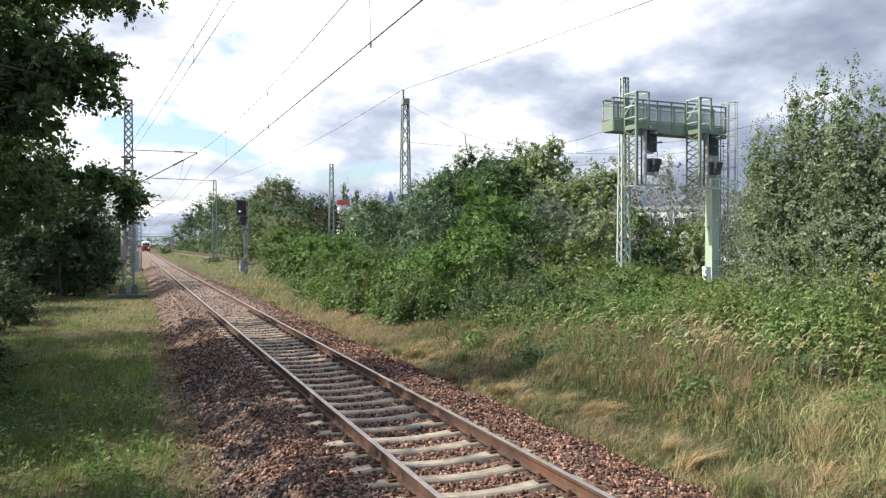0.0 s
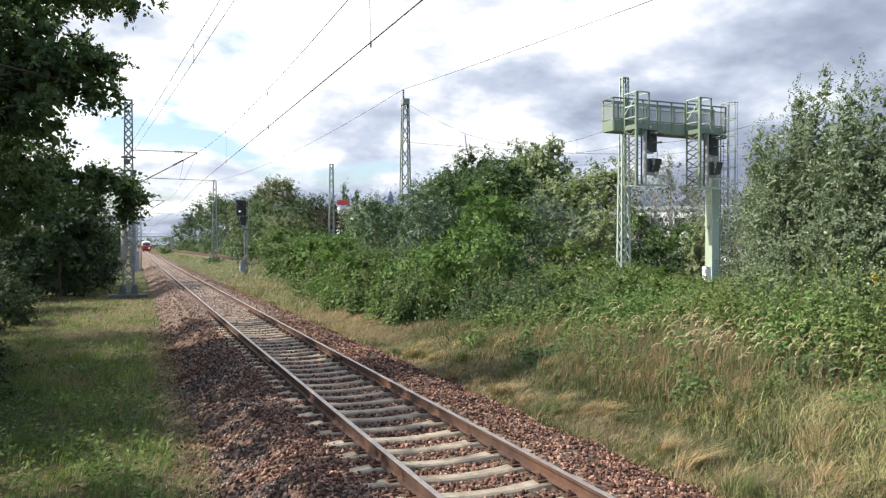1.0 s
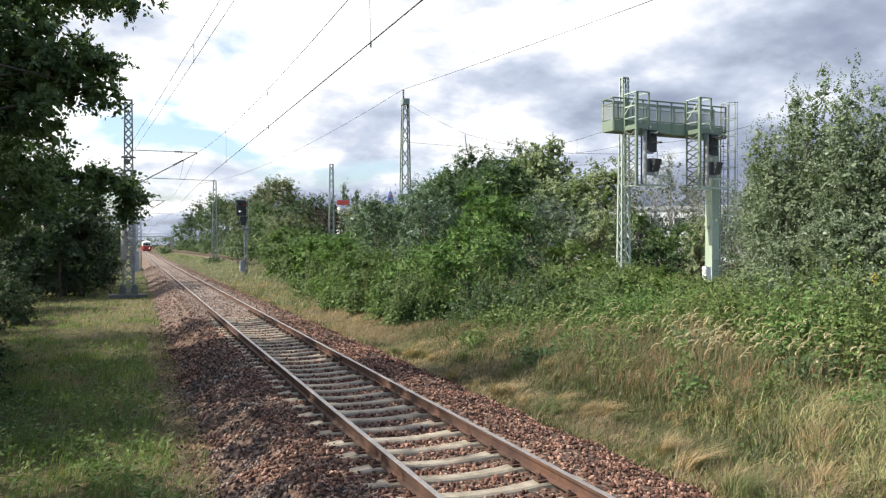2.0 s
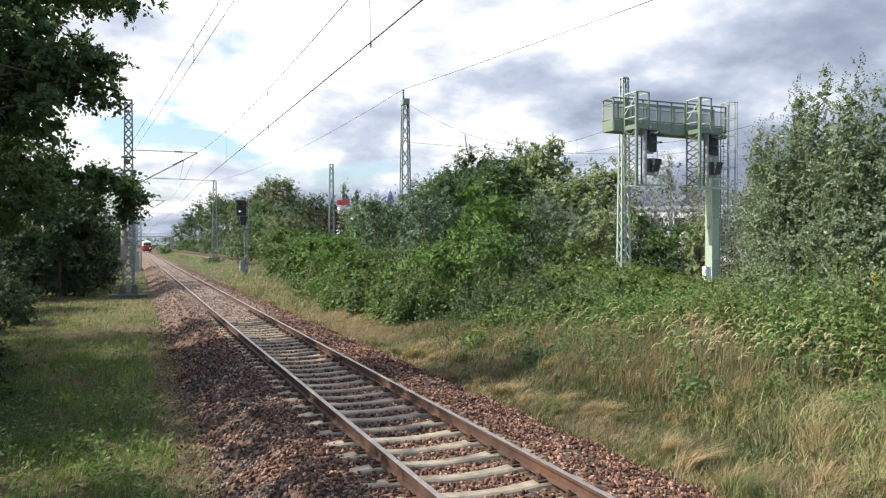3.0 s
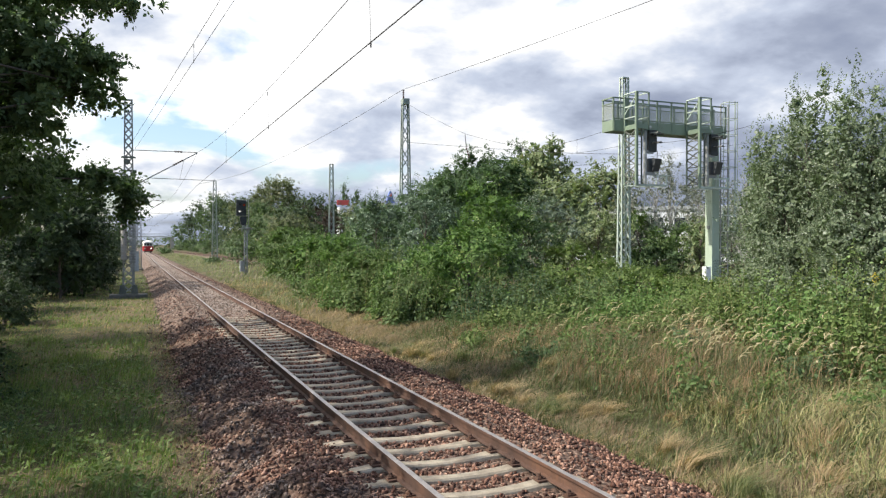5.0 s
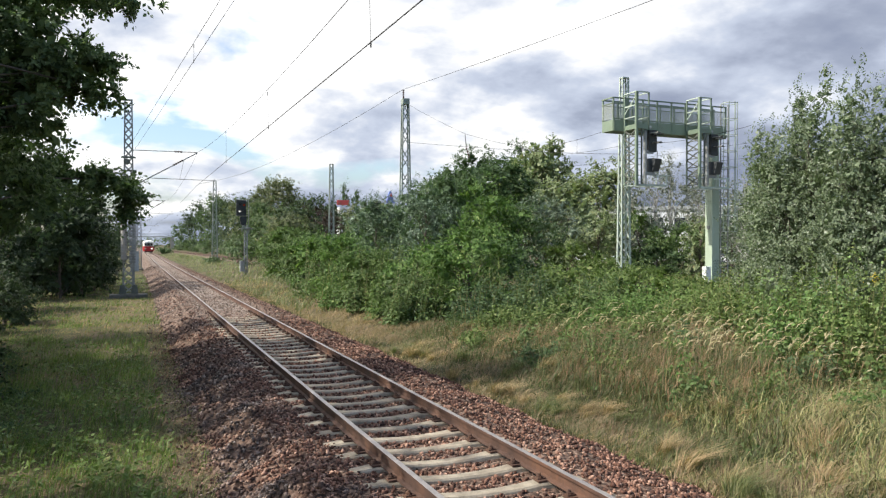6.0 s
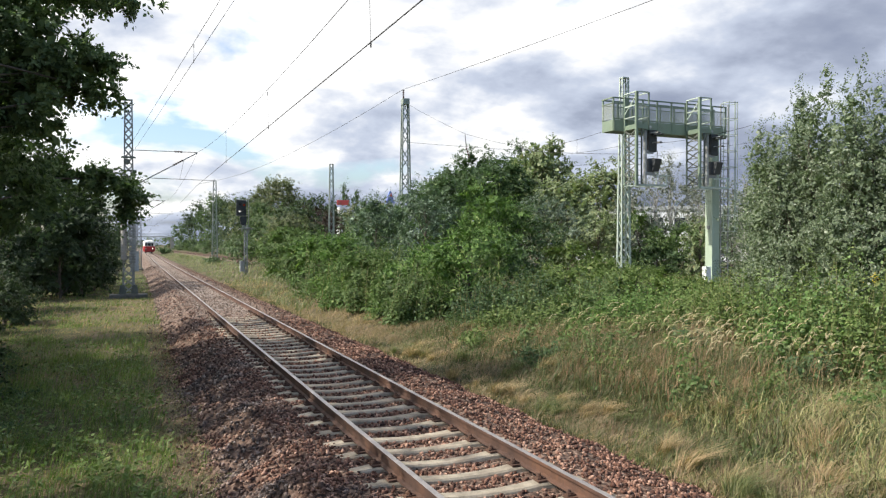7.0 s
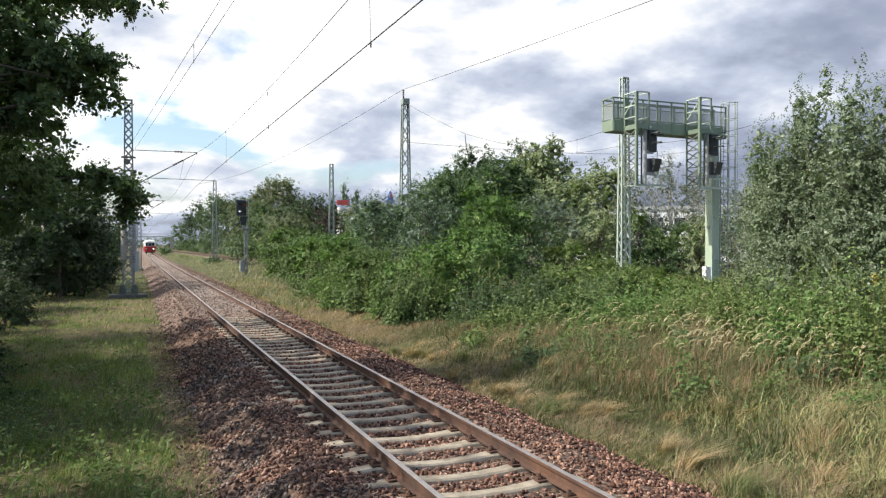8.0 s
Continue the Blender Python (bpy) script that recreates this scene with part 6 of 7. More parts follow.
# ---------------------------------------------------------------- trees beside the verge
def oak():
    ob = thing("oak_tree", "large dark oak tree overhanging the verge", "tree", (-8.6, 14.5, -0.65))
    rng = np.random.default_rng(77)
    bx, by, bz = -8.6, 14.5, -0.65
    # the lobes nearest the camera are unseen, added to dapple ballast and track
    lobes = [(-5.5, 15.9, 6.3, 1.1, 1.3, 1.0), (-4.9, 15.7, 5.7, 0.9, 1.0, 0.8), (-4.3, 15.5, 5.7, 0.62, 0.7, 0.55), (-4.0, 15.4, 5.25, 0.42, 0.5, 0.32), (-3.75, 15.3, 5.35, 0.36, 0.4, 0.24), (-5.0, 15.7, 4.55, 0.5, 0.6, 0.35), (-5.9, 16.4, 5.4, 0.9, 1.0, 0.9), (-5.3, 15.8, 4.9, 0.75, 0.9, 0.6),
             (-5.6, 16.2, 7.4, 1.3, 1.4, 0.8), (-4.6, 15.6, 7.3, 0.9, 1.0, 0.5), (-3.9, 15.4, 7.15, 0.6, 0.6, 0.25), (-3.3, 15.2, 6.95, 0.4, 0.5, 0.16), (-6.2, 17.5, 4.0, 1.1, 1.4, 1.0), (-5.7, 18.3, 3.3, 0.9, 1.0, 0.9),
             (-7.2, 15.2, 6.6, 1.3, 1.6, 1.3), (-8.9, 13.6, 3.8, 1.1, 1.3, 1.1), (-6.6, 12.4, 6.0, 0.5, 0.8, 0.4), (-7.0, 8.9, 4.9, 0.9, 1.0, 0.3), (-8.0, 9.4, 3.2, 0.9, 1.2, 0.8), (-6.8, 20.5, 5.6, 1.2, 1.8, 1.5)]
    lobes = [(a - bx, b - by, c - bz, d, e, f) for a, b, c, d, e, f in lobes]
    p, way, nrm, ln, wd, cc = crown_leaves(rng, lobes, 58000, 2500, 0.105, 0.106, 0.62, 0.25, 0.85, -0.95, fill=0.07)
    under("crown", leaves_mesh("oak_crown", p, way, nrm, ln, wd, M["leaf_oak"]), ob)
    bm = bmesh.new()
    limbs(bm, rng, (0, 0, -0.2), (0.3, 0.2, 7.5), 0.2, cc[rng.permutation(len(cc))], 40)
    part("trunk", bm, M["bark"], ob)
    # the low branch before the mast
    low = [(-3.75, 19.5, 3.75, 0.45, 0.5, 0.30), (-3.4, 19.3, 3.55, 0.34, 0.4, 0.22), (-4.3, 19.6, 4.0, 0.5, 0.5, 0.28), (-5.0, 19.6, 4.1, 0.5, 0.5, 0.35), (-3.6, 19.4, 3.2, 0.22, 0.3, 0.35)]
    low = [(a - bx, b - by, c - bz, d, e, f) for a, b, c, d, e, f in low]
    p, way, nrm, ln, wd, cc = crown_leaves(rng, low, 4200, 200, 0.10, 0.11, 0.6, 0.25, 0.8, -0.95)
    b = under("low_branch_leaves", leaves_mesh("low_branch_leaves", p, way, nrm, ln, wd, M["leaf_oak"]), ob)
    bm = bmesh.new()
    tube(bm, [(0, 0, 3.0), (2.0, 3.0, 4.4), (4.0, 5.0, 4.6), (5.2, 4.9, 4.1)], [0.05, 0.035, 0.02, 0.008], 6)
    part("low_branch", bm, M["bark"], ob)


oak()
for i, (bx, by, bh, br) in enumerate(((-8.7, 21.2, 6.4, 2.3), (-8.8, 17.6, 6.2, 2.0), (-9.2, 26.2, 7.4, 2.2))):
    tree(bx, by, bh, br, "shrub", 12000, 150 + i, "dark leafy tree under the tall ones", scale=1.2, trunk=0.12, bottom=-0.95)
# back row added to block sky light and darken the verge, mostly hidden
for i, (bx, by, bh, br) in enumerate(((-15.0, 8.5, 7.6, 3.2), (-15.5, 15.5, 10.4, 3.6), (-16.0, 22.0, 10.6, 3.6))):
    tree(bx, by, bh, br, "shrub", 9000, 140 + i, "added tall dark tree that blocks sky light behind the verge", clusters=160, spread=1.6, scale=1.9, trunk=0.2, bottom=-0.95)
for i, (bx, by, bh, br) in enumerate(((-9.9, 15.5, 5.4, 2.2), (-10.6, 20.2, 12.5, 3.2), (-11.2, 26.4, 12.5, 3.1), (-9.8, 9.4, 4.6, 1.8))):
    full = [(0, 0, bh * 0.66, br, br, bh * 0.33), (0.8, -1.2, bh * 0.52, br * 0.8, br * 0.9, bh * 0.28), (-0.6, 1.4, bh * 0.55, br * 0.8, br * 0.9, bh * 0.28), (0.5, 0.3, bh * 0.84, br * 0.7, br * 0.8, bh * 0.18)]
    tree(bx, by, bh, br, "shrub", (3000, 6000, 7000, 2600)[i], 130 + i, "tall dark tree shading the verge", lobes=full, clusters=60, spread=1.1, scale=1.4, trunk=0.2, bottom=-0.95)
# out-of-view crowns, set high to shade the track and spare the verge
for i, (bx, by) in enumerate(((-10.6, 13.4), (-10.8, 17.2))):
    high = [(0, 0, 9.3, 1.9, 2.1, 1.5), (0.9, -1.6, 8.6, 1.4, 1.5, 1.1), (-0.4, 1.7, 10.0, 1.4, 1.5, 1.2)]
    tree(bx, by, 11.2, 2.4, "shrub", 2600, 160 + i, "unseen high-crowned tree added to dapple the track", lobes=high, clusters=150, spread=1.2, scale=2.0, trunk=0.2, bottom=-0.95)
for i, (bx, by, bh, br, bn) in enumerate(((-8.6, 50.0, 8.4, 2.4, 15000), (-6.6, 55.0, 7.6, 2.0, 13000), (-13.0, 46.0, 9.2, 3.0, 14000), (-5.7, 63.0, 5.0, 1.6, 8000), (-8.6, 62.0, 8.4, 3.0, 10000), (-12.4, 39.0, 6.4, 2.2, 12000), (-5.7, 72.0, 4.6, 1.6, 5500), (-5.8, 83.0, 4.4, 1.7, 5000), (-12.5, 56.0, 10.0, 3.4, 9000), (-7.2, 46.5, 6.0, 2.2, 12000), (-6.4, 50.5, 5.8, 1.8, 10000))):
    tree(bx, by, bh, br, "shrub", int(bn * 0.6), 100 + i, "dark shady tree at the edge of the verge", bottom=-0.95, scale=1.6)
# the first four shrubs are out of view, added to shade the verge
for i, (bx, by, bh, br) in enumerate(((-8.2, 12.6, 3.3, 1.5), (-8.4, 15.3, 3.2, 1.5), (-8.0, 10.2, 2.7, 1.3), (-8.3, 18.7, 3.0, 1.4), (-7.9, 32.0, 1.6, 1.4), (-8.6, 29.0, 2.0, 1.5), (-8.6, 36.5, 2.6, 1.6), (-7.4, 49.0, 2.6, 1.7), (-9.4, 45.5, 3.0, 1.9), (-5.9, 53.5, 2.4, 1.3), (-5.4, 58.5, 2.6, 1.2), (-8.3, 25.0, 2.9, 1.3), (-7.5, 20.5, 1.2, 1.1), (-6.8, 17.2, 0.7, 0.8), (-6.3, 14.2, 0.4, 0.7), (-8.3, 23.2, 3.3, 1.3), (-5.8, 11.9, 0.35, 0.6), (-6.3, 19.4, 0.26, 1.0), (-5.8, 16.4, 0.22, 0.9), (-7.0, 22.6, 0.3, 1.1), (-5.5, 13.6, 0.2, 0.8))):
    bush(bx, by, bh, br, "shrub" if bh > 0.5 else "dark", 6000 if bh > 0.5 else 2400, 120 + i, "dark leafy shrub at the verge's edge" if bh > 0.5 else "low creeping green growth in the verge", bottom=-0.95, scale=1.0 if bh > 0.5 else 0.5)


# ---------------------------------------------------------------- grass
def blades(name, label, x, y, h, mat, seed, width=0.012, bend=0.35, wind=(0.25, 0.0), category="grass"):
    """Grass: each blade a bent tapered strip; tufts share a lean."""
    rng = np.random.default_rng(seed)
    n = len(x)
    z = np.where((x > -2.5) & (x < 2.85), np.maximum(bed_z(x, y), ground_z(x, y)), ground_z(x, y)) - 0.02
    a = rng.uniform(0, math.tau, n)
    tuft = math.pi * (wave(x, y, 2.3, seed) + wave(x, y, 5.1, seed + 3))
    lean = np.stack([np.cos(a), np.sin(a), np.zeros(n)], 1) * (h * bend * rng.uniform(0.2, 1.0, n))[:, None]
    lean += np.stack([np.cos(tuft), np.sin(tuft), np.zeros(n)], 1) * (h * bend * 0.7)[:, None] + np.stack([h * wind[0], h * wind[1], np.zeros(n)], 1)
    s = np.stack([-np.sin(a), np.cos(a), np.zeros(n)], 1) * (width * rng.uniform(0.6, 1.3, n))[:, None]
    p0 = np.stack([x, y, z], 1)
    up = np.array([0, 0, 1.0])
    p1 = p0 + lean * 0.25 + up * (h * 0.55)[:, None]
    p2 = p0 + lean + up * (h * rng.uniform(0.6, 0.98, n))[:, None]
    v = np.stack([p0 - s / 2, p0 + s / 2, p1 - s * 0.4, p1 + s * 0.4, p2], 1).reshape(-1, 3)
    i = np.arange(n)[:, None] * 5
    f = np.concatenate([i + np.array([[0, 1, 3]]), i + np.array([[0, 3, 2]]), i + np.array([[2, 3, 4]])], 1).reshape(-1, 3)
    return tagged(new(name, raw_mesh(name, v, f, mat)), label, category, kind="stuff"), p2


def scatter(rng, n, x0, x1, y0, y1, power=1.6, clump=0.0, scale=0.9, seed=0):
    x, y = rng.uniform(x0, x1, n), y0 + (y1 - y0) * rng.uniform(0, 1, n) ** power
    if clump:
        keep = rng.uniform(-1, 1, n) < wave(x, y, scale, seed) + clump
        x, y = x[keep], y[keep]
    return x, y


def meadow():
    rng = np.random.default_rng(9)
    def uneven(x, y, k):
        return np.clip(0.62 + 0.34 * wave(x, y, 1.9, k) + 0.22 * wave(x, y, 4.3, k + 5), 0.25, 1.25)
    def lower(y):
        """Growth is shorter at the feet of the bushes."""
        return np.clip(1.0 - 0.075 * (y - 13.0), 0.38, 1.0)
    def dry(x, y):
        return 0.9 * wave(x, y, 0.42, 21) + 0.6 * wave(x, y, 1.0, 22)
    def some(x, y, share):
        keep = rng.uniform(-0.55, 0.55, len(x)) < share
        return x[keep], y[keep]
    def open_ground(x, y):
        """Keeps the tall growth out of a few hollows."""
        hollow = wave(x, y, 0.95, 31) + 0.5 * wave(x, y, 2.3, 33)
        keep = (hollow + rng.normal(size=len(x)) * 0.12 < 0.34) & (rng.uniform(0, 1, len(x)) > 0.95 * valley(x, y))
        return x[keep], y[keep]
    # low fringe along the stones
    x, y = 2.68 + np.abs(rng.normal(size=18000)) * 0.30, 3.5 + 50 * rng.uniform(0, 1, 18000) ** 1.7
    x = x + 0.12 * wave(x, y, 1.2, 4)
    half = rng.uniform(0, 1, len(x)) < 0.5 + 0.4 * wave(x, y, 0.7, 9)
    blades("dry_fringe", "short dry grass creeping over the ballast edge", x[half], y[half], rng.uniform(0.06, 0.2, half.sum()), M["straw"], 33, 0.008, 1.1)
    blades("green_fringe", "short dark grass creeping over the ballast edge", x[~half], y[~half], rng.uniform(0.06, 0.22, (~half).sum()), M["grass_dark"], 34, 0.009, 1.0)
    # drooping tussocks
    for mat, count, seed, label in (("straw", 90, 31, "drooping tussocks of pale dry grass"), ("grass", 50, 32, "drooping tussocks of olive grass")):
        tx, ty = rng.uniform(2.8, 6.0, count), rng.uniform(5.0, 20.0, count)
        tx, ty = open_ground(tx, ty)
        count = len(tx)
        each = 160
        r, ang = 0.09 * rng.uniform(0, 1, (count, each)) ** 0.5, rng.uniform(0, math.tau, (count, each))
        x, y = (tx[:, None] + r * np.cos(ang)).ravel(), (ty[:, None] + r * np.sin(ang)).ravel()
        h = (rng.uniform(0.26, 0.55, (count, 1)) * rng.uniform(0.55, 1.1, (count, each))).ravel()
        blades("tussock_grass", label, x, y, h, M[mat], seed, 0.008, 1.3, (0.55, -0.15))
    # short soft growth at the foot of the ballast
    x, y = scatter(rng, 34000, 2.65, 5.2, 3.5, 30, 1.4)
    x, y = some(x, y, 0.15 + dry(x, y) + 0.8 * (y > 12.5) + 0.7 * (y < 8.2))
    x, y = open_ground(x, y)
    blades("dry_grass", "dry pale grass beside the ballast", x, y, rng.uniform(0.12, 0.36, len(x)) * np.clip((x - 1.6) / 1.3, 0.35, 1.0) * uneven(x, y, 1), M["hay"], 1, 0.008, 1.2, (0.35, -0.1))
    x, y = scatter(rng, 44000, 2.65, 5.6, 3.5, 30, 1.4)
    x, y = some(x, y, -0.25 - dry(x, y) - 0.7 * (y > 12.5))
    x, y = open_ground(x, y)
    blades("green_grass", "green grass beside the ballast", x, y, rng.uniform(0.12, 0.38, len(x)) * np.clip((x - 1.6) / 1.3, 0.35, 1.0) * uneven(x, y, 2), M["grass"], 2, 0.011, 0.9)
    # tall grass up the slope, in tufts with hollows between
    x, y = scatter(rng, 44000, 4.3, 9.8, 4.0, 22, 1.15, 0.35, 1.5, 2)
    x, y = some(x, y, 0.15 - dry(x, y))
    x, y = open_ground(x, y)
    blades("tall_grass", "tall green grass on the slope", x, y, rng.uniform(0.30, 0.90, len(x)) * np.clip((x - 3.6) / 2.2, 0.3, 1.0) * uneven(x, y, 3) * lower(y), M["grass"], 3, 0.015, 0.8)
    x, y = scatter(rng, 42000, 4.0, 9.4, 4.0, 22, 1.15, 0.3, 1.1, 7)
    x, y = some(x, y, -0.4 + dry(x, y) + 0.4 * (y < 8.2))
    x, y = open_ground(x, y)
    blades("tall_dry_grass", "tall straw-coloured grass on the slope", x, y, rng.uniform(0.35, 1.0, len(x)) * np.clip((x - 3.4) / 2.2, 0.3, 1.0) * uneven(x, y, 4) * lower(y), M["hay"], 4, 0.010, 0.8)
    x, y = scatter(rng, 40000, 3.2, 9.4, 4.5, 21, 1.1, -0.25, 1.3, 11)
    blades("dark_grass", "dark green grass tufts on the slope", x, y, rng.uniform(0.2, 0.6, len(x)) * np.clip((x - 2.6) / 2.0, 0.3, 1.0), M["grass_dark"], 8, 0.014, 0.8)
    x, y = scatter(rng, 13000, 2.75, 5.0, 22, 60, 1.4, 0.25, 0.5, 3)
    blades("dry_grass", "dry grass along the far side of the track", x, y, rng.uniform(0.10, 0.38, len(x)) * uneven(x, y, 6), M["straw"], 5, 0.014, 1.0)
    x, y = scatter(rng, 17000, 2.9, 8.4, 32, 220, 1.6, 0.2, 0.4, 6)
    blades("green_grass", "green grass along the far side of the track", x, y, rng.uniform(0.2, 0.6, len(x)), M["pale_green"], 6, 0.028, 0.6)
    x, y = scatter(rng, 16000, 4.4, 9.4, 8.5, 21.0, 1.0, -0.42, 0.6, 14)
    blades("rusty_grass", "rust-brown dry grass among the green", x, y, rng.uniform(0.45, 1.15, len(x)) * np.clip((x - 2.6) / 3.0, 0.4, 1.0) * lower(y), M["rust"], 9, 0.007, 0.45)
    x, y = scatter(rng, 6000, 15.5, 25.0, 22.5, 33.0, 1.0, 0.5, 0.8, 13)
    blades("tall_grass", "tall green grass round the gantry", x, y, rng.uniform(0.2, 0.6, len(x)), M["grass"], 10, 0.018, 0.6)
    x, y = scatter(rng, 16000, 2.75, 5.4, 5.0, 24.0, 1.3, -0.75, 1.3, 17)
    blades("dark_tussocks", "dark green tussocks at the edge of the ballast", x, y, rng.uniform(0.12, 0.36, len(x)), M["grass_dark"], 12, 0.010, 0.9)
    x, y = scatter(rng, 18000, 3.2, 8.2, 4.0, 9.4, 1.0, 0.2, 1.0, 18)
    x, y = open_ground(x, y)
    blades("pale_grass", "pale yellow-green sunlit grass on the slope", x, y, rng.uniform(0.2, 0.6, len(x)) * np.clip((x - 2.8) / 2.0, 0.3, 1.0), M["pale_grass"], 13, 0.010, 0.9)
    # dark blades put the shade of the slope's hollows into the grass colour
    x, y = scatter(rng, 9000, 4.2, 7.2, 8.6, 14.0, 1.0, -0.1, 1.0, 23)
    blades("dark_grass", "dark green grass whose tone deepens the shade in the slope's hollows", x, y, rng.uniform(0.3, 0.75, len(x)) * np.clip((x - 3.2) / 2.0, 0.35, 1.0), M["grass_dark"], 14, 0.013, 0.8)
    x, y = scatter(rng, 16000, 4.6, 10.4, 10.0, 23.0, 0.9, -0.45, 0.7, 41)
    blades("tall_dry_grass", "thin upright dry stalks before the bushes", x, y, rng.uniform(0.5, 1.25, len(x)) * np.clip((x - 3.0) / 3.0, 0.4, 1.0) * lower(y), M["hay"], 15, 0.006, 0.4)
    x, y = scatter(rng, 20000, 4.4, 10.4, 9.5, 23.0, 0.95, -0.3, 1.1, 43)
    blades("tall_grass", "thin upright green stalks before the bushes", x, y, rng.uniform(0.4, 1.1, len(x)) * np.clip((x - 3.0) / 3.0, 0.4, 1.0) * lower(y), M["grass_dark"], 16, 0.008, 0.5)
    # brown dry grass laid over by the wind
    x, y = scatter(rng, 22000, 3.3, 6.6, 12.5, 24.0, 1.0, 0.0, 0.55, 51)
    blades("dry_grass", "faded brown grass laid over by the wind", x, y, rng.uniform(0.16, 0.42, len(x)) * uneven(x, y, 8), M["hay"], 18, 0.008, 0.9, (0.5, -0.1))
    x, y = scatter(rng, 26000, 2.85, 5.6, 4.6, 15.0, 1.0, 0.05, 0.6, 53)
    keep = rng.uniform(0, 1, len(x)) > 0.9 * valley(x, y)
    x, y = x[keep], y[keep]
    blades("dry_grass", "fine faded grass in soft drifts beside the stones", x, y, rng.uniform(0.12, 0.34, len(x)) * np.clip((x - 2.2) / 1.2, 0.5, 1.2) * uneven(x, y, 11), M["hay"], 19, 0.008, 1.2, (0.5, -0.2))
    # short growth in the hollow, its dark colour adding to the shade there
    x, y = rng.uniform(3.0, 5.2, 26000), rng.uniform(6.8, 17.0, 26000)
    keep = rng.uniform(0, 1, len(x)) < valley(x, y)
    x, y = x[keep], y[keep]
    blades("dark_grass", "short dark green grass whose tone deepens the hollow's shade", x, y, rng.uniform(0.08, 0.26, len(x)), M["grass_dark"], 17, 0.008, 0.9)
    # leafy weeds between the stalks
    x, y = scatter(rng, 34000, 3.8, 10.2, 5.0, 22, 1.0, -0.2, 1.3, 12)
    n = len(x)
    c = np.stack([x, y, ground_z(x, y) + rng.uniform(0.05, 0.55, n) * np.clip((x - 3.4) / 2.0, 0.3, 1.0)], 1)
    me = leaves_mesh("slope_weeds", c, rng.normal(size=(n, 3)), rng.normal(size=(n, 3)) * 0.5 + np.array([0, 0, 1.0]), rng.uniform(0.05, 0.10, n), rng.uniform(0.015, 0.035, n), M["leaf_mid"])
    tagged(new("slope_weeds", me), "leafy green weeds among the tall grass", "weeds", kind="stuff")
    # seed heads that nod in the wind
    x, y = scatter(rng, 850, 4.8, 8.6, 7.2, 15.5, 1.0, -0.7, 0.9, 1)
    cx, cy = np.repeat((6.2, 6.6, 6.9, 7.0, 6.6, 6.3), 9), np.repeat((11.4, 10.7, 9.9, 9.2, 8.9, 10.0), 9)
    x, y = np.concatenate([x, cx + rng.normal(size=len(cx)) * 0.22]), np.concatenate([y, cy + rng.normal(size=len(cy)) * 0.3])
    h = rng.uniform(0.75, 1.35, len(x))
    ob, tip = blades("reed_grass_stalks", "tall reed grass stalks on the slope", x, y, h, M["straw"], 7, 0.006, 0.12)
    m = 22
    t = rng.uniform(0, 1, (len(tip), m))
    size = rng.uniform(0.9, 1.9, (len(tip), 1))
    c = tip[:, None] + np.stack([(0.05 * t + 0.10 * t * t) * size, rng.normal(size=t.shape) * 0.003, (0.20 * t - t * t * 0.12) * size], -1)
    tangent = np.stack([0.05 + 0.20 * t, 0 * t, 0.20 - 0.24 * t], -1).reshape(-1, 3)
    c = (c + rng.normal(size=c.shape) * 0.004).reshape(-1, 3)
    k = len(c)
    me = leaves_mesh("seed_heads", c, unit(tangent) + rng.normal(size=(k, 3)) * 0.14, rng.normal(size=(k, 3)), rng.uniform(0.04, 0.075, k), rng.uniform(0.010, 0.018, k), M["seed"])
    heads = tagged(new("seed_heads", me), "pale feathery seed heads of reed grass", "grass", kind="stuff")
    return [ob, heads]


REEDS = meadow()


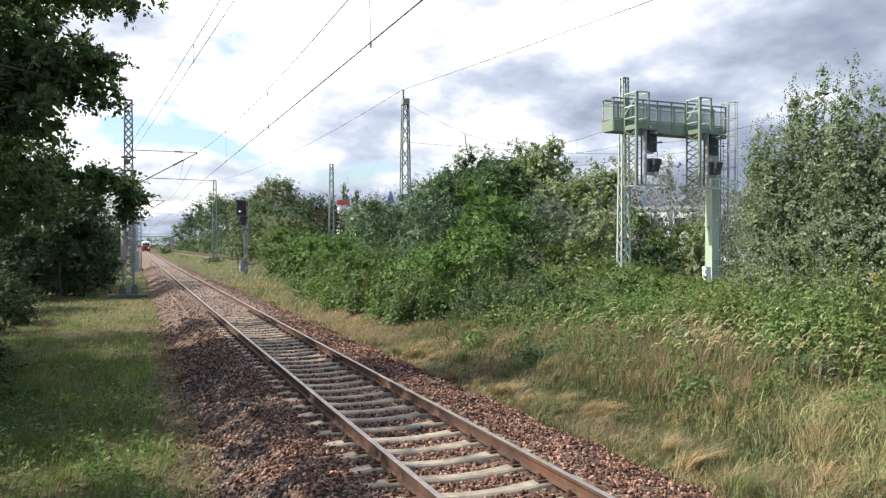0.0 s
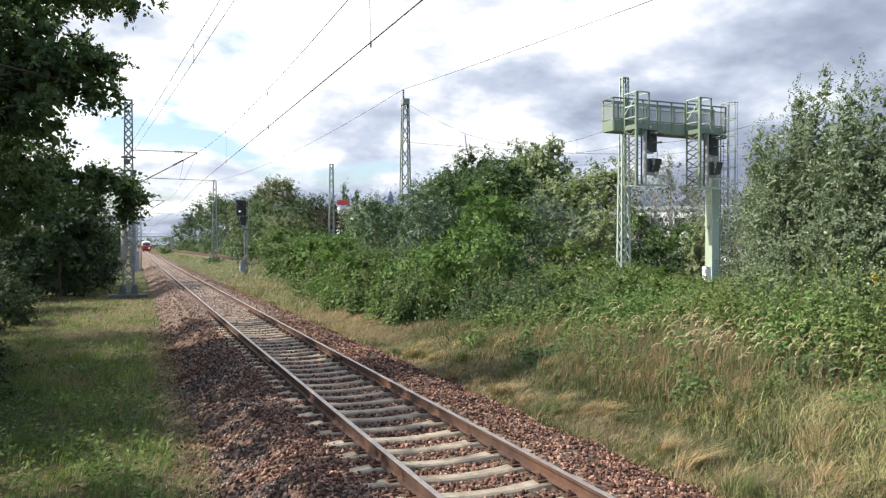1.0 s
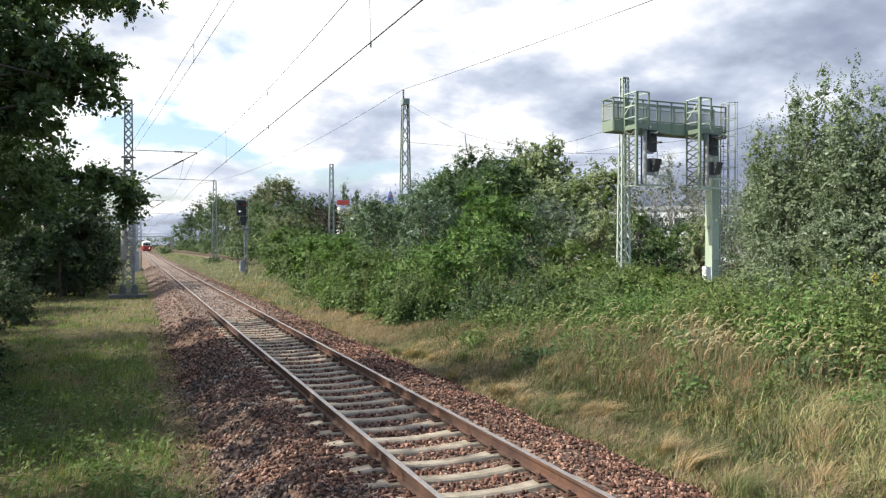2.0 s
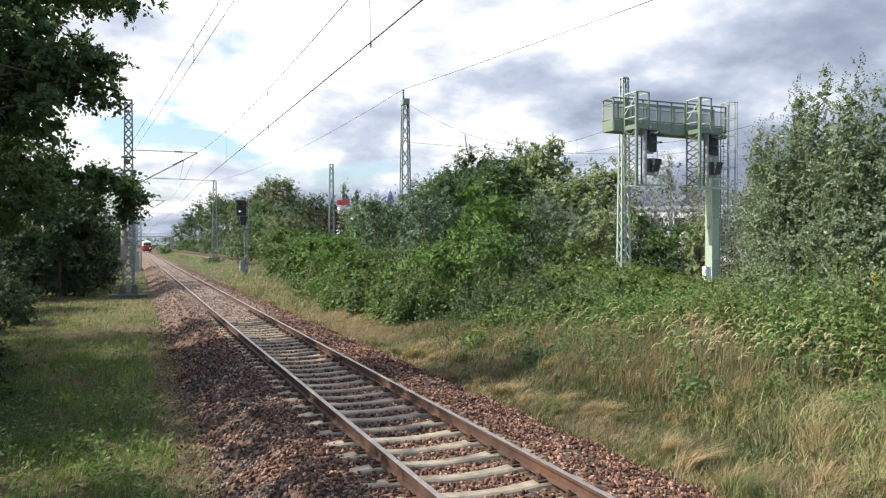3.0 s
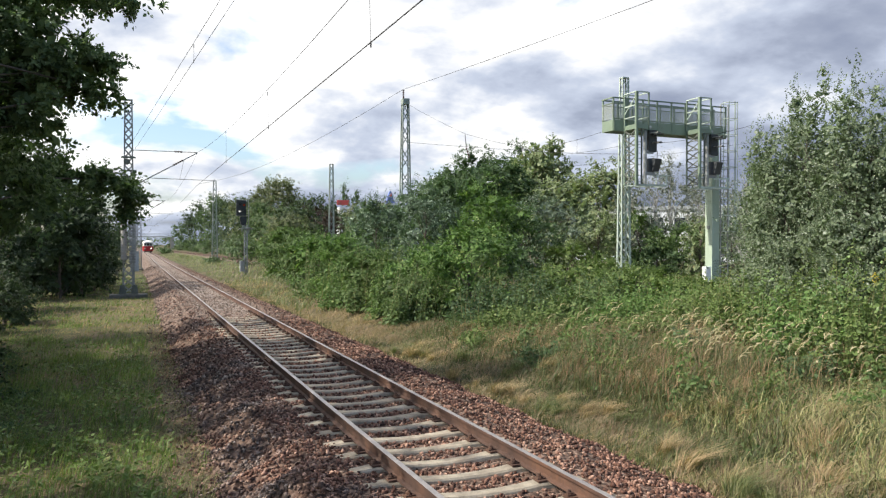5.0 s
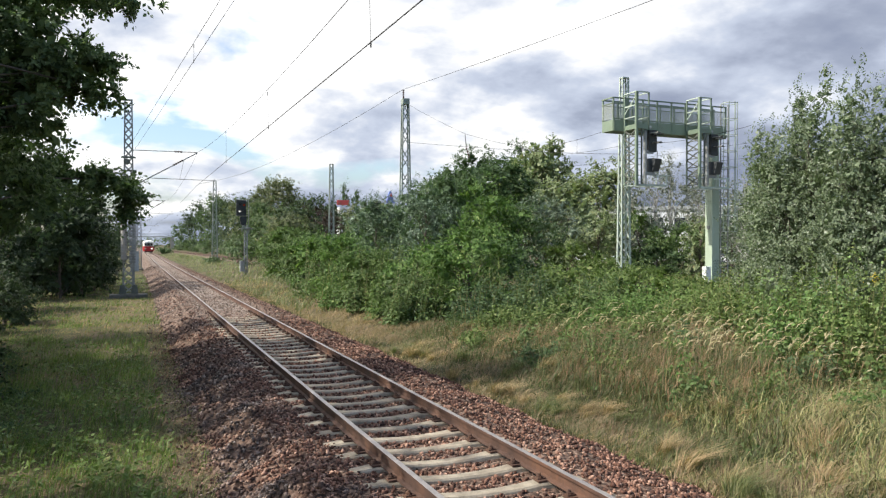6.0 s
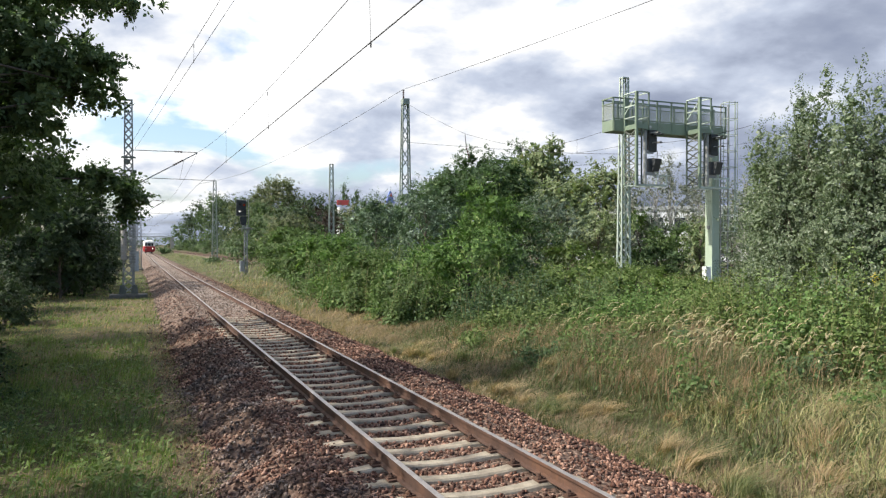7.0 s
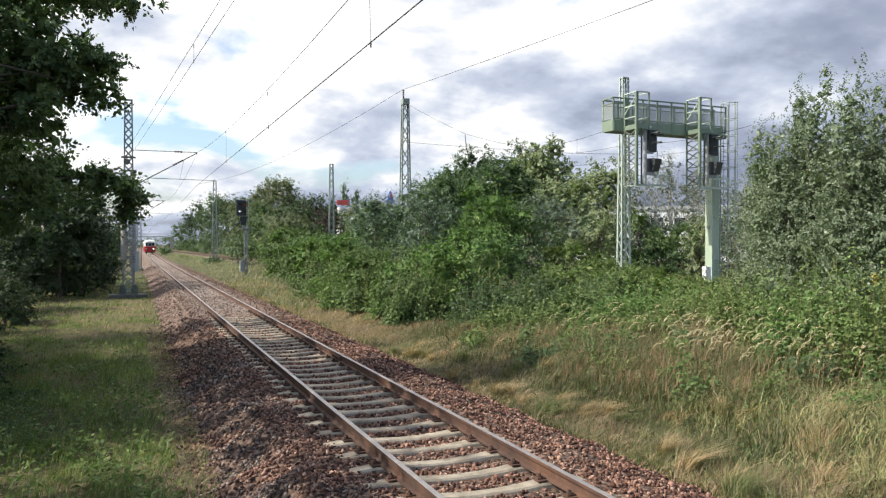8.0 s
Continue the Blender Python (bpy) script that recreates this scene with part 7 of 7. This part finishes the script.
def verge():
    rng = np.random.default_rng(19)
    n = 9000
    y = 5.0 + 22 * rng.uniform(0, 1, n) ** 1.5
    x = -2.5 - np.abs(rng.normal(size=n)) * 0.35 + 0.15 * wave(np.full(n, 1.0), y, 0.9, 3)
    half = rng.uniform(0, 1, n) < 0.72
    keep = rng.uniform(0, 1, n) < 0.55 + 0.4 * wave(x, y, 1.6, 8)
    x, y, half, n = x[keep], y[keep], half[keep], int(keep.sum())
    blades("dry_fringe", "short dry grass at the foot of the ballast", x[half], y[half], rng.uniform(0.05, 0.16, half.sum()), M["hay"], 35, 0.008, 1.1)
    blades("green_fringe", "short green grass at the foot of the ballast", x[~half], y[~half], rng.uniform(0.05, 0.2, (~half).sum()), M["lawn"], 36, 0.009, 1.0)
    x, y = scatter(rng, 40000, -9.5, -2.35, 5.5, 34, 1.6, 0.12, 1.0, 1)
    bare = (x > -3.3 + 0.5 * wave(x, y, 1.4, 6)) | (wave(x, y, 0.8, 61) + 0.5 * wave(x, y, 2.2, 62) + rng.normal(size=len(x)) * 0.12 > 0.2)
    x, y = x[~bare], y[~bare]
    h = rng.uniform(0.05, 0.16, len(x)) * np.clip(0.8 + 0.7 * wave(x, y, 2.1, 4), 0.35, 2.0)
    blades("verge_grass", "short grass on the shady verge", x, y, h, M["lawn"], 21, 0.010, 0.9)
    x, y = scatter(rng, 20000, -9.5, -2.45, 5.5, 50, 1.4, -0.2, 0.8, 5)
    blades("dry_verge_grass", "dry grass on the verge", x, y, rng.uniform(0.05, 0.18, len(x)), M["straw"], 22, 0.008, 0.9)
    x, y = scatter(rng, 26000, -8.0, -3.1, 5.6, 26, 1.4, -0.45, 1.2, 9)
    blades("grass_tufts", "taller grass tufts on the verge", x, y, rng.uniform(0.15, 0.48, len(x)), M["lawn"], 24, 0.009, 0.6)
    x, y = scatter(rng, 13000, -9.5, -2.5, 30, 80, 1.3, 0.4, 0.9, 2)
    blades("verge_grass", "short grass on the sunny verge", x, y, rng.uniform(0.06, 0.20, len(x)), M["lawn"], 23, 0.03, 0.8)
    x, y = scatter(rng, 6000, -9.0, -2.5, 26, 48, 1.0, -0.3, 0.6, 12)
    blades("dry_verge_grass", "dry straw-coloured grass on the sunny verge", x, y, rng.uniform(0.08, 0.25, len(x)), M["straw"], 25, 0.016, 0.9)
    x, y = scatter(rng, 9000, -4.4, -2.5, 6.5, 20, 1.2, -0.2, 1.2, 16)
    blades("dry_verge_grass", "dry trodden grass along the ballast", x, y, rng.uniform(0.03, 0.12, len(x)), M["hay"], 26, 0.008, 1.1)
    # worn patches with dead grass, and ranker growth between them
    x, y = scatter(rng, 26000, -8.5, -2.6, 6.0, 30, 1.4)
    patch = wave(x, y, 0.8, 61) + 0.5 * wave(x, y, 2.2, 62)
    dead = patch > 0.34
    blades("dead_grass", "flattened dead grass on worn patches of the verge", x[dead], y[dead], rng.uniform(0.04, 0.12, dead.sum()), M["straw"], 27, 0.009, 1.4)
    rank = (patch < -0.35) & (x < -3.2 + 0.4 * wave(x, y, 1.4, 6))
    blades("rank_grass", "rank tall grass on the verge", x[rank], y[rank], rng.uniform(0.12, 0.40, rank.sum()), M["lawn"], 28, 0.010, 0.7)
    # lush tufts with dark gaps between
    x, y = scatter(rng, 30000, -7.5, -3.0, 6.0, 22, 1.3, -0.72, 1.7, 71)
    blades("grass_tufts", "lush bright green grass tufts on the verge", x, y, rng.uniform(0.14, 0.34, len(x)), M["lawn"], 29, 0.011, 0.8)
    # leafy clumps
    x, y = scatter(rng, 30000, -7.5, -2.9, 5.6, 16, 1.3, -0.8, 2.0, 15)
    n = len(x)
    c = np.stack([x, y, ground_z(x, y) + rng.uniform(0.02, 0.30, n) * np.clip(1.2 + wave(x, y, 2.0, 15), 0.2, 1.0)], 1)
    me = leaves_mesh("clump_leaves", c, rng.normal(size=(n, 3)) * np.array([1, 1, 0.5]), rng.normal(size=(n, 3)) * 0.5 + np.array([0, 0, 1.0]), rng.uniform(0.05, 0.11, n), rng.uniform(0.03, 0.06, n), M["leaf_bramble"])
    tagged(new("leafy_clumps", me), "leafy green clumps in the verge", "weeds", kind="stuff")
    # broad-leaved weeds
    x, y = scatter(rng, 26000, -9.0, -3.2, 6.0, 26, 1.5, -0.65, 1.0, 8)
    n = len(x)
    c = np.stack([x, y, ground_z(x, y) + rng.uniform(0.02, 0.22, n)], 1)
    way = rng.normal(size=(n, 3)) * np.array([1, 1, 0.35])
    me = leaves_mesh("weed_leaves", c, way, rng.normal(size=(n, 3)) * 0.4 + np.array([0, 0, 1.0]), rng.uniform(0.06, 0.13, n), rng.uniform(0.035, 0.075, n), M["leaf_bramble"])
    tagged(new("weeds", me), "low broad-leaved weeds in the verge", "weeds", kind="stuff")


verge()


# ---------------------------------------------------------------- sleepers, last of the large structure
SLEEPER = sleeper_mesh()
CLIP = clip_mesh()
srng = random.Random(4)
for i in range(300):
    ob = under("sleeper", SLEEPER, track)
    ob.matrix_basis = pose(srng.uniform(-0.012, 0.012) + float(bend(SLEEPER_0 + 0.6 * i)), SLEEPER_0 + 0.6 * i + srng.uniform(-0.012, 0.012), srng.uniform(-0.004, 0.004), 0, 0, srng.uniform(-0.5, 0.5))
    if i < 45:
        for side in (-1, 1):
            for inner in (-1, 1):
                c = under("rail_clip", CLIP, ob)
                c.matrix_basis = pose(side * 0.7535 + inner * 0.095, 0, 0, 0, 0, 0 if inner < 0 else 180)


def motions():
    walk(car, [(0.0, pose(0.5, 277, 0)), (2.0, pose(0.5, 262.5, 0)), (4.0, pose(0.5, 247, 0)), (6.0, pose(0.5, 230, 0)), (8.0, pose(0.5, 211, 0))])
    gust = [(0.0, -0.5), (0.5, 0.1), (1.0, 0.5), (1.5, 0.1), (2.1, -0.3), (2.7, 0.1), (3.1, 0.6), (3.5, 0.4), (4.0, -0.3), (4.5, -0.7), (5.0, -0.2), (5.5, 0.4), (6.0, 0.7), (6.5, 1.0), (7.0, 1.0), (7.5, 0.7), (8.0, 0.8)]
    for k, crown in enumerate(SWAY):
        f = 1.0 - 0.12 * (k % 3)
        walk(crown, [(t, pose(0, 0, 0, 0.35 * g * f * (1 if k % 2 else -1), 1.1 * g * f, 0)) for t, g in gust])

    for k, crown in enumerate(SWAY_BUSH):
        f, d = 0.7 - 0.1 * (k % 4), (k % 5) * 0.13
        walk(crown, [(t, pose(0, 0, 0, 0.25 * f * math.sin(2.1 * t + k), f * (0.5 * g + 0.3 * math.sin(3.3 * t + d * 9)), 0)) for t, g in gust])
    for k, reed in enumerate(REEDS):
        walk(reed, [(t, pose(0.035 * g + 0.012 * math.sin(4.0 * t), 0.01 * math.sin(3.1 * t), 0)) for t, g in gust])


motions()
